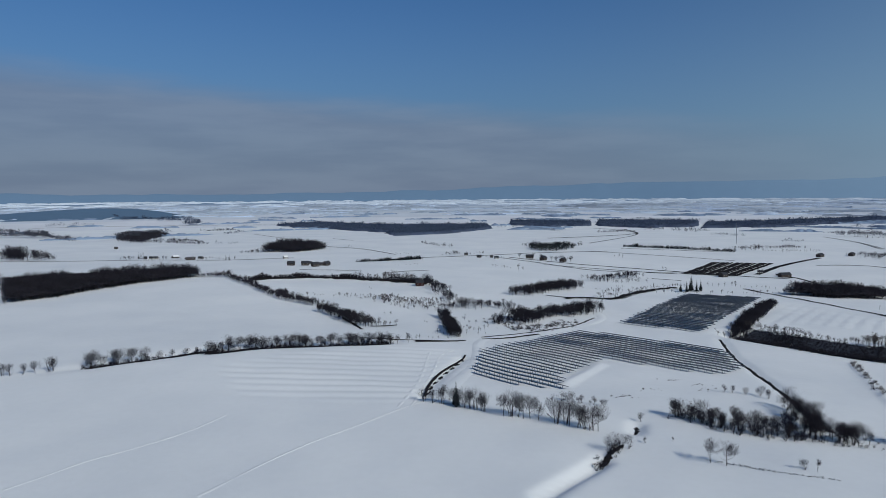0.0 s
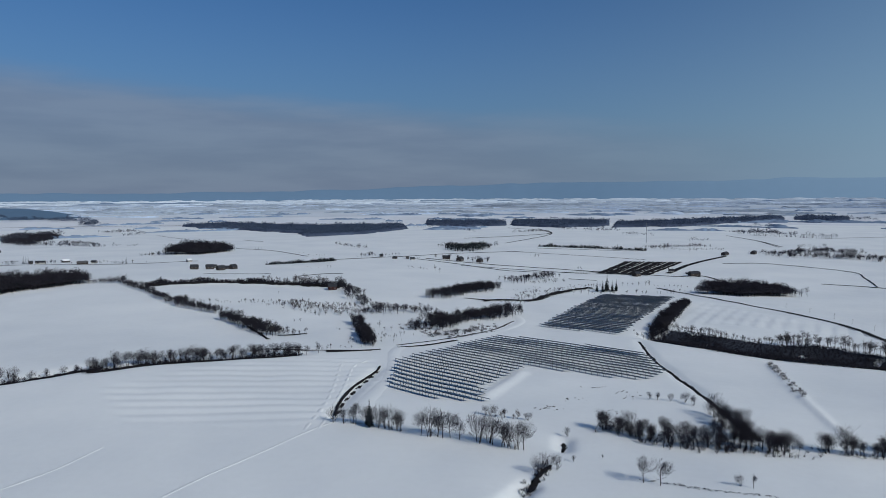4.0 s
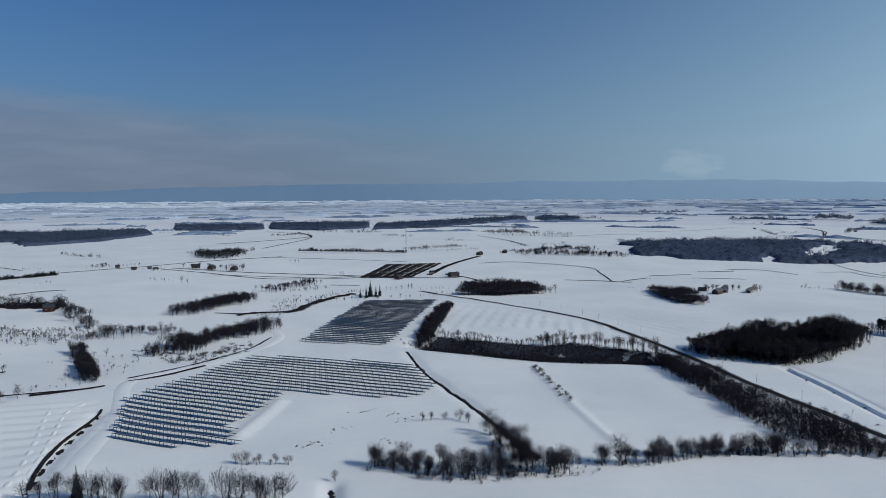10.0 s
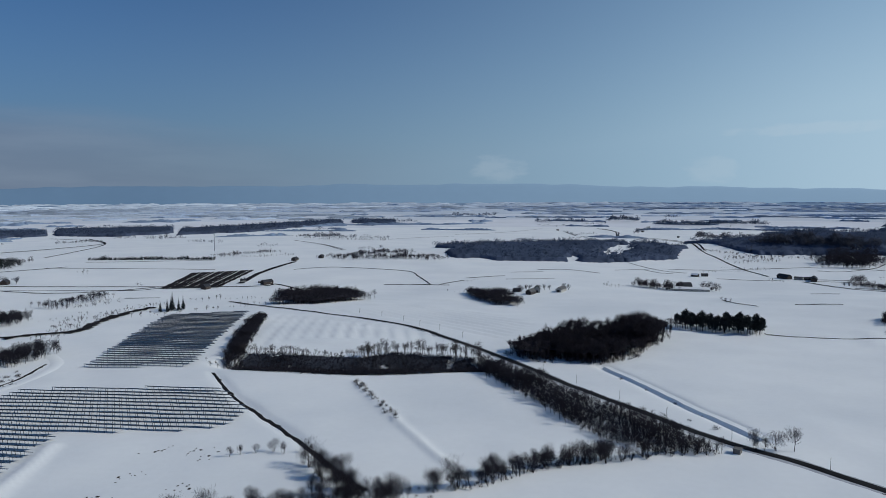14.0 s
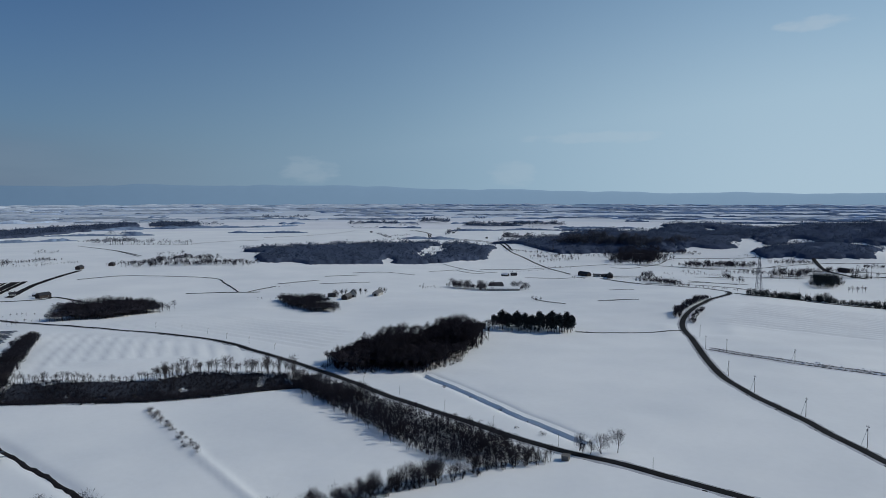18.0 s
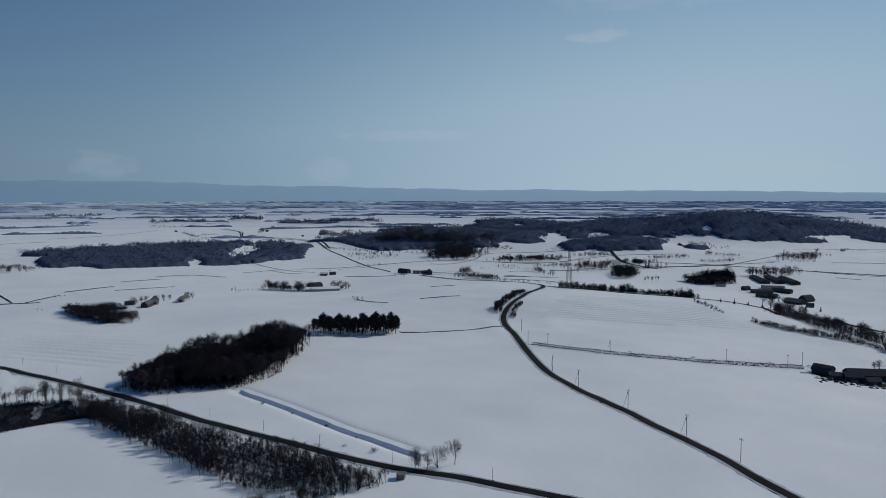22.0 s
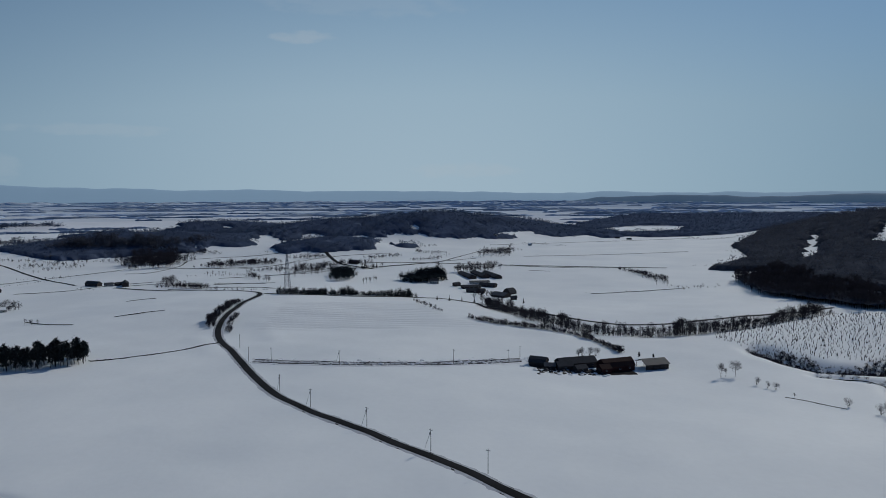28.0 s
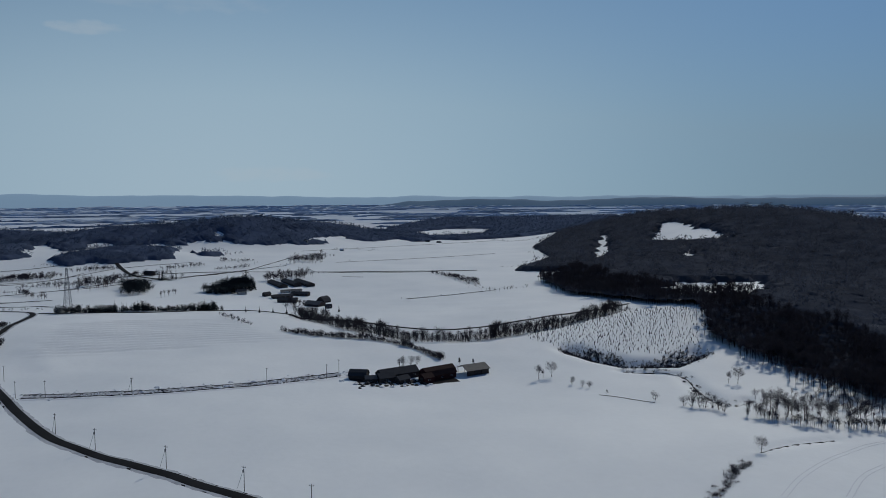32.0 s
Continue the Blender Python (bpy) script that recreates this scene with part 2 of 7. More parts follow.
def ground(x, y):
    x, y = np.asarray(x, float), np.asarray(y, float)
    w, s = 0.0, 0.0
    for ax, ay, az_ in LEVELS:
        k = ((x - ax) ** 2 + (y - ay) ** 2 + 8100.0) ** -1.5
        w, s = w + k, s + k * az_
    z = s / w
    r = np.hypot(x - 70, y - 100)
    u = np.clip((r - 1500) / 1000, 0, 1)
    u = u * u * (3 - 2 * u)
    v = np.clip((r - 2000) / 2800, 0, None)
    z = z * (1 - u) + (110 - 118 / (1 + 2 * v * v)) * u
    for hx, hy, sx, sy, turn, h in HILLS:
        c, sn = math.cos(radians(turn)), math.sin(radians(turn))
        dx, dy = x - hx, y - hy
        z = z + h * np.exp(-((dx * c + dy * sn) / sx) ** 2 - ((dy * c - dx * sn) / sy) ** 2)
    for pts, half, h in CUTS:
        d, _ = near(x, y, pts)
        z = z + h * np.exp(-((d / half) ** 2))
    soft = np.clip((1400 - r) / 600, 0, 1)
    for c, sn, lam, shift in WAVES:
        z = z + 0.0014 * lam * soft * np.sin((x * c + y * sn) * 6.283 / lam + shift)
    return z


def ribbon(name, pts, width, lift, mat, label, category, kind="structure", step=4.0, crown=0.0, ragged=0.0):
    """A strip of ground cover along a line, with a rounded crown if wanted."""
    p = resample(pts, step)
    t = np.gradient(p, axis=0)
    t /= np.hypot(*t.T)[:, None] + 1e-9
    nrm = np.stack([-t[:, 1], t[:, 0]], 1)
    rng = np.random.default_rng(len(p))
    cols = (-0.5, -0.25, 0, 0.25, 0.5)
    V = []
    for c in cols:
        wob = rng.normal(0, ragged, len(p))[:, None] if abs(c) == 0.5 and ragged else 0
        q = p + nrm * (c * width + wob)
        z = ground(q[:, 0], q[:, 1]) + lift + crown * (1 - (2 * c) ** 2) - (0.35 if abs(c) == 0.5 else 0)
        V.append(np.c_[q, z])
    n = len(p)
    V = np.concatenate(V)
    i = np.arange(n - 1)
    F = np.concatenate([np.stack([a * n + i, a * n + i + 1, (a + 1) * n + i + 1, (a + 1) * n + i], 1) for a in range(len(cols) - 1)])[:, ::-1]
    ob = new(name, mesh_of(name, V, F, mat, True))
    return tagged(ob, label, category, "", kind)


# ---- trees ----
def tube(a, b, ra, rb, sides=5):
    a, b = np.asarray(a, float), np.asarray(b, float)
    d = b - a
    d /= np.linalg.norm(d) + 1e-9
    u = np.cross(d, (0.3, 0.9, 0.2))
    u /= np.linalg.norm(u)
    v = np.cross(d, u)
    ang = np.arange(sides) * 2 * np.pi / sides
    ring = np.cos(ang)[:, None] * u + np.sin(ang)[:, None] * v
    V = np.vstack([a + ring * ra, b + ring * rb])
    k = np.arange(sides)
    k2 = (k + 1) % sides
    return V, np.vstack([np.stack([k, k2, sides + k2], 1), np.stack([k, sides + k2, sides + k], 1)])


def join(pieces):
    V, F, n = [], [], 0
    for v, f in pieces:
        V.append(v)
        F.append(f + n)
        n += len(v)
    return np.vstack(V), np.vstack(F)


def slivers(base, way, length, width, rng, fan=False):
    """Thin triangles for twigs: many at once. fan: they widen to the tip, as a spray of twigs does."""
    side = np.cross(way, rng.normal(size=way.shape))
    side /= np.linalg.norm(side, axis=1)[:, None] + 1e-9
    if fan:
        tip = base + way * length[:, None]
        V = np.stack([tip - side * width[:, None], tip + side * width[:, None], base], 1).reshape(-1, 3)
        return V, np.arange(len(V)).reshape(-1, 3)
    V = np.stack([base - side * width[:, None], base + side * width[:, None], base + way * length[:, None]], 1).reshape(-1, 3)
    return V, np.arange(len(V)).reshape(-1, 3)


def bare_tree(seed, h=10.0, spread=0.33, limbs=11, twigs=320, low=0.22, width=0.05, narrow=False, stems=1, lite=False):
    """Leafless broadleaf: arrays of trunk with limbs, and of twigs. Height h, crown half width spread * h."""
    rng = np.random.default_rng(seed)
    wood = []
    for s in range(stems):
        foot = np.array([rng.normal(0, 0.05 * h), rng.normal(0, 0.05 * h), -0.3]) if stems > 1 else np.array([0, 0, -0.3])
        lean = rng.normal(0, 0.05, 2) + (foot[:2] / h * 2.0)
        knots = [foot]
        for k in range(1, 5):
            f = k / 4
            knots.append(np.array([foot[0] + lean[0] * h * f + rng.normal(0, 0.012 * h), foot[1] + lean[1] * h * f + rng.normal(0, 0.012 * h), 0.86 * h * f]))
        r0 = 0.016 * h * (0.75 if stems > 1 else 1)
        for k in range(0, 4, 2) if lite else ():
            wood.append(tube(knots[k], knots[k + 2], r0 * (1 - k * 0.23), r0 * (1 - (k + 2) * 0.23) + 0.01, 3))
        for k in () if lite else range(4):
            wood.append(tube(knots[k], knots[k + 1], r0 * (1 - k * 0.23), r0 * (1 - (k + 1) * 0.23) + 0.01, 5))
        n = limbs // stems
        for k in range(n):
            f = low + (0.9 - low) * (k + rng.random() * 0.6) / n
            i = min(3, int(f * 4))
            p = knots[i] + (knots[i + 1] - knots[i]) * (f * 4 - i)
            a = k * 2.4 + rng.random()
            out = h * spread * (0.95 if not narrow else 1.0) * (0.55 + 0.6 * math.sin(math.pi * min(1, (f - low) / (1 - low) * 0.8 + 0.2))) * rng.uniform(0.75, 1.1)
            up = out * (rng.uniform(0.5, 1.1) if not narrow else rng.uniform(-0.1, 0.4))
            mid = p + np.array([math.cos(a) * out * 0.5, math.sin(a) * out * 0.5, up * 0.35])
            end = p + np.array([math.cos(a) * out, math.sin(a) * out, up])
            rb = r0 * (1 - f) * 0.55 + 0.015
            wood += [tube(p, end, rb, 0.02, 3)] if lite else [tube(p, mid, rb, rb * 0.6, 3), tube(mid, end, rb * 0.6, 0.012, 3)]
    # branchlets fan out from the stems to a rounded crown
    q = rng.normal(size=(twigs, 3))
    q /= np.linalg.norm(q, axis=1)[:, None]
    q *= rng.uniform(0.35, 1.0, twigs)[:, None] ** 0.45
    if narrow:
        f = rng.random(twigs) ** 0.8
        P = np.c_[q[:, :2] * (spread * h * (1.15 - f))[:, None], h * (low + (0.98 - low) * f)]
        O = np.c_[P[:, :2] * 0.05, P[:, 2] - rng.uniform(0.0, 0.06, twigs) * h]
    else:
        # several lobes make the outline uneven
        lobes = 5 + stems
        la = rng.random(lobes) * 6.283
        lr = rng.uniform(0.25, 0.75, lobes) * spread * h
        lz = h * rng.uniform(0.45 + low * 0.4, 0.8, lobes)
        lz[0], lr[0] = 0.78 * h, 0.0
        ls = rng.uniform(0.42, 0.62, lobes) * spread * h
        k = rng.integers(0, lobes, twigs)
        P = np.c_[np.cos(la[k]) * lr[k] + q[:, 0] * ls[k], np.sin(la[k]) * lr[k] + q[:, 1] * ls[k], lz[k] + q[:, 2] * ls[k] * 1.25]
        P[:, 2] = np.maximum(P[:, 2], 0.12 * h)
        O = np.c_[P[:, :2] * 0.1, np.clip(low * h * 0.5 + 0.4 * (P[:, 2] - low * h), 0.04 * h, 0.75 * h)]
        if stems > 1:
            O = np.c_[P[:, :2] * 0.3, P[:, 2] * 0.25]
    start = O + (P - O) * rng.uniform(0.5, 0.85, twigs)[:, None]
    way = P + rng.normal(0, 0.03 * h, (twigs, 3)) - start
    far = np.linalg.norm(way, axis=1)
    crown = slivers(start, way / (far[:, None] + 1e-9), far, np.full(twigs, width) * rng.uniform(0.6, 1.3, twigs), rng, not narrow)
    # fine sprays of twigs that fill the crown
    if not narrow:
        m = int(twigs * 0.7)
        P2 = P[rng.integers(0, twigs, m)] + rng.normal(0, 0.035 * h, (m, 3))
        P2[:, 2] = np.clip(P2[:, 2], 0.1 * h, h)
        w2 = np.c_[P2[:, :2] / (spread * h) * 0.7, np.full(m, 0.5)] + rng.normal(0, 0.5, (m, 3))
        w2 /= np.linalg.norm(w2, axis=1)[:, None]
        L2 = rng.uniform(0.06, 0.13, m) * h
        crown = join([crown, slivers(P2 - w2 * L2[:, None] * 0.5, w2, L2, np.full(m, width * 1.25), rng, True)])
    return join(wood), crown


def mass_tree(seed, n=70, spread=0.3, low=0.14, half=0.01, long=(0.14, 0.28), cone=False, trunk=0.012):
    """A leafless tree 1 m high seen from afar: a stem, rising limbs and an uneven rounded crown of many thin twigs."""
    rng = np.random.default_rng(seed)
    q = rng.normal(size=(n, 3))
    q /= np.linalg.norm(q, axis=1)[:, None]
    q *= rng.uniform(0.2, 1.0, n)[:, None] ** 0.5
    if cone:
        f = rng.random(n) ** 0.85
        wide = spread * (1.05 - f) ** 0.6
        P = np.c_[q[:, 0] * wide, q[:, 1] * wide, low + (0.95 - low) * f]
    else:
        lobes = 5
        la, lr = rng.random(lobes) * 6.283, rng.uniform(0.25, 0.65, lobes) * spread
        lz, ls = rng.uniform(low + 0.25, 0.7, lobes), rng.uniform(0.5, 0.72, lobes) * spread
        lr[0], lz[0] = 0.0, 0.7
        k = rng.integers(0, lobes, n)
        P = np.c_[np.cos(la[k]) * lr[k] + q[:, 0] * ls[k], np.sin(la[k]) * lr[k] + q[:, 1] * ls[k], lz[k] + q[:, 2] * ls[k] * 1.1]
        P[:, 2] = np.clip(P[:, 2], low * 0.6, 0.92)
    way = np.c_[P[:, :2] / spread * 0.8, np.full(n, 0.55)] + rng.normal(0, 0.38, (n, 3))
    way /= np.linalg.norm(way, axis=1)[:, None]
    L = rng.uniform(*long, n)
    start = P - way * L[:, None] * 0.55
    start[:, 2] = np.maximum(start[:, 2], 0.0)
    crown = slivers(start, way, L, np.full(n, half) * rng.uniform(0.7, 1.3, n), rng)
    if not trunk:
        return crown
    m = max(4, n // 9)
    foot = np.c_[rng.normal(0, 0.012, (m, 2)), rng.uniform(0.12, 0.5, m) if low > 0.03 else np.zeros(m)]
    reach = P[rng.integers(0, n, m)] - foot
    far = np.linalg.norm(reach, axis=1)
    limbs = slivers(foot, reach / far[:, None], far, np.full(m, trunk * 0.6), rng)
    return join([tube((0, 0, -0.05), (rng.normal(0, 0.03), rng.normal(0, 0.03), 0.85), trunk, trunk * 0.3, 3), limbs, crown])


def conifer_tree(seed, h=12.0, spread=0.2, tiers=13, low=0.12, taper=0.8):
    """Evergreen: arrays of trunk and of drooping boughs."""
    rng = np.random.default_rng(seed)
    wood = [tube((0, 0, -0.3), (0, 0, h * 0.95), 0.018 * h, 0.02, 5)]
    V, F = [], []
    for k in range(tiers):
        f = low + (0.97 - low) * k / (tiers - 1)
        out = h * spread * (1 - f) ** taper * rng.uniform(0.8, 1.2) + 0.15
        n = 9 if k < tiers * 0.7 else 6
        for j in range(n):
            a = j * 2 * np.pi / n + k * 0.7 + rng.normal(0, 0.15)
            o = out * rng.uniform(0.7, 1.15)
            c, s = math.cos(a), math.sin(a)
            w = o * rng.uniform(0.26, 0.42)
            z0 = h * f
            q = [(0, 0, z0 + 0.12 * o), (c * o * 0.6 - s * w, s * o * 0.6 + c * w, z0 - o * 0.22), (c * o, s * o, z0 - o * rng.uniform(0.3, 0.5)), (c * o * 0.6 + s * w, s * o * 0.6 - c * w, z0 - o * 0.22)]
            b = len(V)
            V += q
            F += [(b, b + 1, b + 2), (b, b + 2, b + 3)]
    V += [(0.12, 0, h * 0.9), (-0.1, 0.1, h * 0.9), (0, -0.1, h * 0.9), (0, 0, h)]
    b = len(V) - 4
    F += [(b, b + 1, b + 3), (b + 1, b + 2, b + 3), (b + 2, b, b + 3)]
    return join(wood), (np.array(V), np.array(F))


def shrub(seed, h=2.5, twigs=60, width=0.05):
    rng = np.random.default_rng(seed)
    base = np.c_[rng.normal(0, 0.25 * h, (twigs, 2)), np.full(twigs, -0.1) + rng.random(twigs) * 0.35 * h]
    way = np.c_[base[:, :2] * 0.9 / h + rng.normal(0, 0.4, (twigs, 2)), np.full(twigs, 1.0)]
    way /= np.linalg.norm(way, axis=1)[:, None]
    return slivers(base, way, rng.uniform(0.35, 0.75, twigs) * h, np.full(twigs, width), rng)


def scatter(name, places, sizes, kinds, mat, label, category, rng, kind="stuff", group=""):
    """Many plants in one mesh of stuff. kinds: arrays (verts, tris) of unit plants, 1 m high."""
    V, F, n = [], [], 0
    places = np.asarray(places, float)
    z = ground(places[:, 0], places[:, 1])
    for (x, y), zz, s in zip(places, z, sizes):
        v, f = kinds[rng.integers(len(kinds))]
        a = rng.random() * 6.283
        c, sn = math.cos(a), math.sin(a)
        wide = rng.uniform(0.85, 1.2)
        q = np.empty_like(v)
        q[:, 0] = (v[:, 0] * c - v[:, 1] * sn) * s * wide + x
        q[:, 1] = (v[:, 0] * sn + v[:, 1] * c) * s * wide + y
        q[:, 2] = v[:, 2] * s + zz
        V.append(q)
        F.append(f + n)
        n += len(v)
    ob = new(name, mesh_of(name, np.vstack(V), np.vstack(F), mat))
    return tagged(ob, label, category, group, kind)


def unit(tree_arrays, h):
    """Trunk and crown in one array pair, scaled to 1 m height."""
    v, f = join(tree_arrays)
    return v / h, f


WOOD_BARE = [mass_tree(s, 100, 0.33, 0.12, 0.0075, (0.12, 0.24)) for s in range(10)]
WOOD_LARCH = [mass_tree(40 + s, 84, 0.2, 0.2, 0.009, (0.12, 0.24), True) for s in range(6)]


WOOD_FINE = [mass_tree(60 + s, 88, 0.25, 0.26, 0.0055, (0.12, 0.25), trunk=0.009) for s in range(8)]
WOOD_MID = [mass_tree(180 + s, 46, 0.35, 0.12, 0.014, (0.16, 0.3), trunk=0.012) for s in range(8)]
WOOD_TALL = [mass_tree(160 + s, 66, 0.2, 0.36, 0.0075, (0.12, 0.24), trunk=0.009) for s in range(8)]
BRUSH = [mass_tree(120 + s, 36, 0.5, 0.0, 0.028, (0.3, 0.55), trunk=0.012) for s in range(6)]
WOOD_CONIFER = [unit(conifer_tree(80 + s, 12, 0.2, 7), 12) for s in range(4)]
TICKS = []
for s in range(4):
    tick_rng = np.random.default_rng(150 + s)
    TICKS.append(slivers(np.c_[tick_rng.normal(0, 0.06, (5, 2)), np.full(5, -0.1)], np.c_[tick_rng.normal(0, 0.12, (5, 2)), np.ones(5)], tick_rng.uniform(0.7, 1.1, 5), np.full(5, 0.05), tick_rng))
SHRUBS = [(v / 2.5, f) for v, f in (shrub(100 + s) for s in range(4))]


def fill(poly, gap, rng):
    """Uneven places that fill a polygon, about gap metres apart."""
    p = np.asarray(poly, float)
    lo, hi = p.min(0) - gap, p.max(0) + gap
    gx, gy = np.meshgrid(np.arange(lo[0], hi[0], gap), np.arange(lo[1], hi[1], gap))
    x = gx.ravel() + rng.uniform(-0.48, 0.48, gx.size) * gap
    y = gy.ravel() + rng.uniform(-0.48, 0.48, gx.size) * gap
    keep = inside(x + rng.normal(0, gap * 0.3, x.size), y + rng.normal(0, gap * 0.3, x.size), poly)
    return np.c_[x[keep], y[keep]]


def along(pts, gap, wide, rng, smooth=True):
    """Uneven places along a line, spread over its width."""
    q = resample(pts, gap, smooth)
    return q + rng.uniform(-1, 1, q.shape) * wide * 0.5



# ---- plan: lines and outlines on the ground, in metres ----
road_main = [(366, 850), (378, 781), (392, 710), (402, 645), (406, 580), (391, 502), (380, 453), (370, 416), (362, 393), (354, 372), (346, 350), (337, 321), (331, 300), (325.5, 281), (321, 265), (317, 249), (314, 224), (312, 202), (305, 150), (295, 100)]
road_east = [(1040, 500), (968, 410), (919, 325), (866, 285), (777, 288), (706, 288), (646, 277), (588, 253), (547, 237), (506, 220), (475, 204), (448, 185), (427, 167), (405, 150), (386, 135), (367, 120), (349, 108), (310, 79), (262, 45)]
road_river = [(866, 280), (853, 201), (880, 116), (872, 79), (798, 29), (706, -30), (685, -78), (697, -154), (712, -254)]
track_farm = [(560, 236), (548, 180), (548, 116), (566, 60), (560, 42)]
track_array = [(209, 526), (195, 466), (189, 422), (184, 379), (177, 340), (171, 303)]
road_snow = [(0, 339), (5, 371), (11, 395), (19, 422), (23, 462), (25, 492), (34, 516), (72, 541), (114, 580), (140, 617), (143, 664)]
ditch_snow = [(-10, 352), (-8, 373), (-3, 397), (4, 418), (14, 448)]
road_far = [(117, 1224), (208, 1137), (347, 1066), (466, 982), (495, 984), (489, 876)]
ditch_left = [(-11, 351), (-2, 393), (13, 444)]
ditch_blue = [(400, 367), (374, 317), (351, 274), (333, 234)]
wood_hill = [(-419, 664), (-390, 703), (-364, 771), (-329, 824), (-298, 860), (-336, 937), (-422, 894), (-531, 842)]
hedge_hill = [(-300, 866), (-269, 865), (-222, 797)]
trees_foot_a = [(-247, 388), (-237, 394), (-224, 401)]
trees_foot_b = [(-213, 411), (-187, 428)]
trees_foot_c = [(-185, 428), (-153, 454)]
trees_foot_d = [(-151, 447), (-115, 465), (-72, 476), (-38, 488)]
strip_a = [(-174, 718), (-121, 666)]
strip_b = [(-108, 637), (-61, 561)]
strip_c = [(-61, 558), (-41, 564)]
bank_dark = [(-230, 825), (-181, 847), (-127, 850), (-57, 830), (-16, 807)]
trees_bank = [(-98, 843), (-17, 840)]
shrubs_a = [(-69, 708), (0, 663)]
wood_v = [(0, 614), (9, 516)]
wood_w = [(3, 660), (35, 680), (66, 668)]
wood_twin_a = [(56, 588), (92, 629), (136, 657)]
wood_twin_b = [(81, 753), (156, 838)]
trees_light = [(192, 904), (266, 966)]
bank_river = [(128, 735), (153, 737), (183, 742), (222, 803), (257, 843), (285, 860)]
wood_blob = [(-339, 1319), (-278, 1303), (-229, 1394), (-270, 1495), (-359, 1463)]
hedge_dark_a = [(-132, 1099), (-37, 1167)]
grove_a = [(170, 1401), (208, 1353), (261, 1407), (271, 1492), (187, 1489)]
belt_conifer = [(382, 1479), (477, 1424), (564, 1359)]
field_dark = [(352, 1036), (453, 1182), (547, 1158), (418, 1004)]
hedge_top = [(233, 550), (282, 632), (333, 712)]
ravine_low = [(219, 525), (250, 488), (276, 458), (300, 437), (337, 414)]
ravine_high = [(246, 563), (275, 533), (303, 498), (327, 495), (360, 443)]
road_wood = [(337, 414), (310, 349), (282, 283), (281, 257), (303, 238), (324, 303), (340, 367), (364, 447)]
hedge_low = [(303, 238), (264, 262), (239, 275), (211, 286)]
shrub_line = [(263, 445), (247, 402), (234, 368)]
ridge_line = [(234, 368), (211, 304)]
wood_big = [(380, 439), (378, 400), (406, 367), (432, 363), (499, 385), (537, 400), (509, 428), (436, 449)]
grove_pine = [(552, 406), (555, 377), (570, 342), (600, 352), (574, 413)]
trees_barn = [(861, 648), (865, 591)]
trees_barn2 = [(890, 567), (893, 549)]
grove_d = [(625, 748), (572, 655), (581, 605), (626, 642), (654, 699)]
wood_c = [(384, 790), (434, 759), (514, 776), (547, 882), (448, 890)]
fence_line = [(580, 344), (597, 305), (626, 272)]
wood_hill_d = [(1071, 1325), (899, 1061), (1119, 893), (1300, 826), (1412, 890), (1538, 1161), (1280, 1279)]
tower = [(887, 259)]
hedge_row = [(861, 263), (864, 209), (885, 121)]
grove_e = [(1054, 136), (1027, 108), (1067, 67), (1176, 71)]
grove_f = [(1150, 42), (1184, -16)]
arr1 = [(107, 556), (193, 484), (183, 424), (159, 410), (103, 449), (66, 397), (64, 370), (28, 381), (16, 405), (25, 467)]
arr2 = [(276, 794), (342, 758), (203, 551), (148, 590)]
east_wood_edge = [(967, -286), (816, -243), (736, -262), (626, -267), (552, -211), (503, -207), (443, -201), (393, -189)]
east_wood_low = [(400, -109), (384, -118), (367, -134), (368, -158), (398, -196), (416, -171), (426, -138)]
plantation = [(628, -100), (702, -154), (692, -238), (627, -266), (554, -207), (532, -175), (562, -125)]
plant_ditch = [(587, -117), (555, -121), (533, -129), (520, -152), (533, -186)]
river_trees = [(824, 48), (723, 11), (670, -20), (653, -65), (661, -135), (697, -231)]
farm_hedge = [(728, 77), (696, 47), (672, 13), (637, -9), (595, -18)]
hedge_d = [(829, 121), (761, 100)]
tree_e = [(518, -54), (520, -64)]
bushes_f = [(499, -67), (492, -69), (488, -72)]
bush_e = [(448, -88)]
tree_h = [(456, -152)]
tree_i = [(355, -71)]
hedge_i = [(348, -57), (335, -36), (325, -20)]
bank_i = [(355, -71), (357, -89), (355, -112)]
hedge_e = [(1113, -209), (986, -209)]
trees_hedge_w = [(1041, 439), (952, 366)]
trees_row9 = [(-11, 342), (5, 336), (20, 326), (28, 320), (43, 314), (51, 309), (67, 298)]
conifer9 = [(6, 334)]
clump9 = [(60, 347), (70, 342), (79, 338)]
bush9 = [(90, 314)]
creek9 = [(87, 310), (83, 298)]
creek0 = [(61, 264), (45, 245), (33, 231)]
creek_bush = [(67, 273), (74, 276)]
stand9 = [(108, 322), (118, 313), (126, 300), (146, 291), (155, 291), (176, 281)]
stand9b = [(170, 338), (163, 298)]
hedge9 = [(184, 287), (199, 279), (225, 276), (250, 270), (266, 265)]
shrub9 = [(148, 371), (163, 363), (182, 353)]
farm_left = [(-223, 1026), (-203, 1029), (-185, 1012), (-172, 1032), (-165, 1053)]
wood_l1 = [(-799, 1713), (-685, 1592), (-786, 2017), (-897, 2213), (-977, 2134)]
hedge_l2 = [(-699, 1640), (-529, 1548)]
wood_l3 = [(-728, 1158), (-693, 1154), (-830, 1380), (-870, 1386)]
wood_l4 = [(-678, 1152), (-643, 1148), (-713, 1271), (-746, 1275)]
hedge_l5 = [(-1400, 2234), (-1217, 2089), (-972, 1847)]
trees_l6 = [(-530, 1155), (-457, 1146), (-399, 1140), (-347, 1136)]
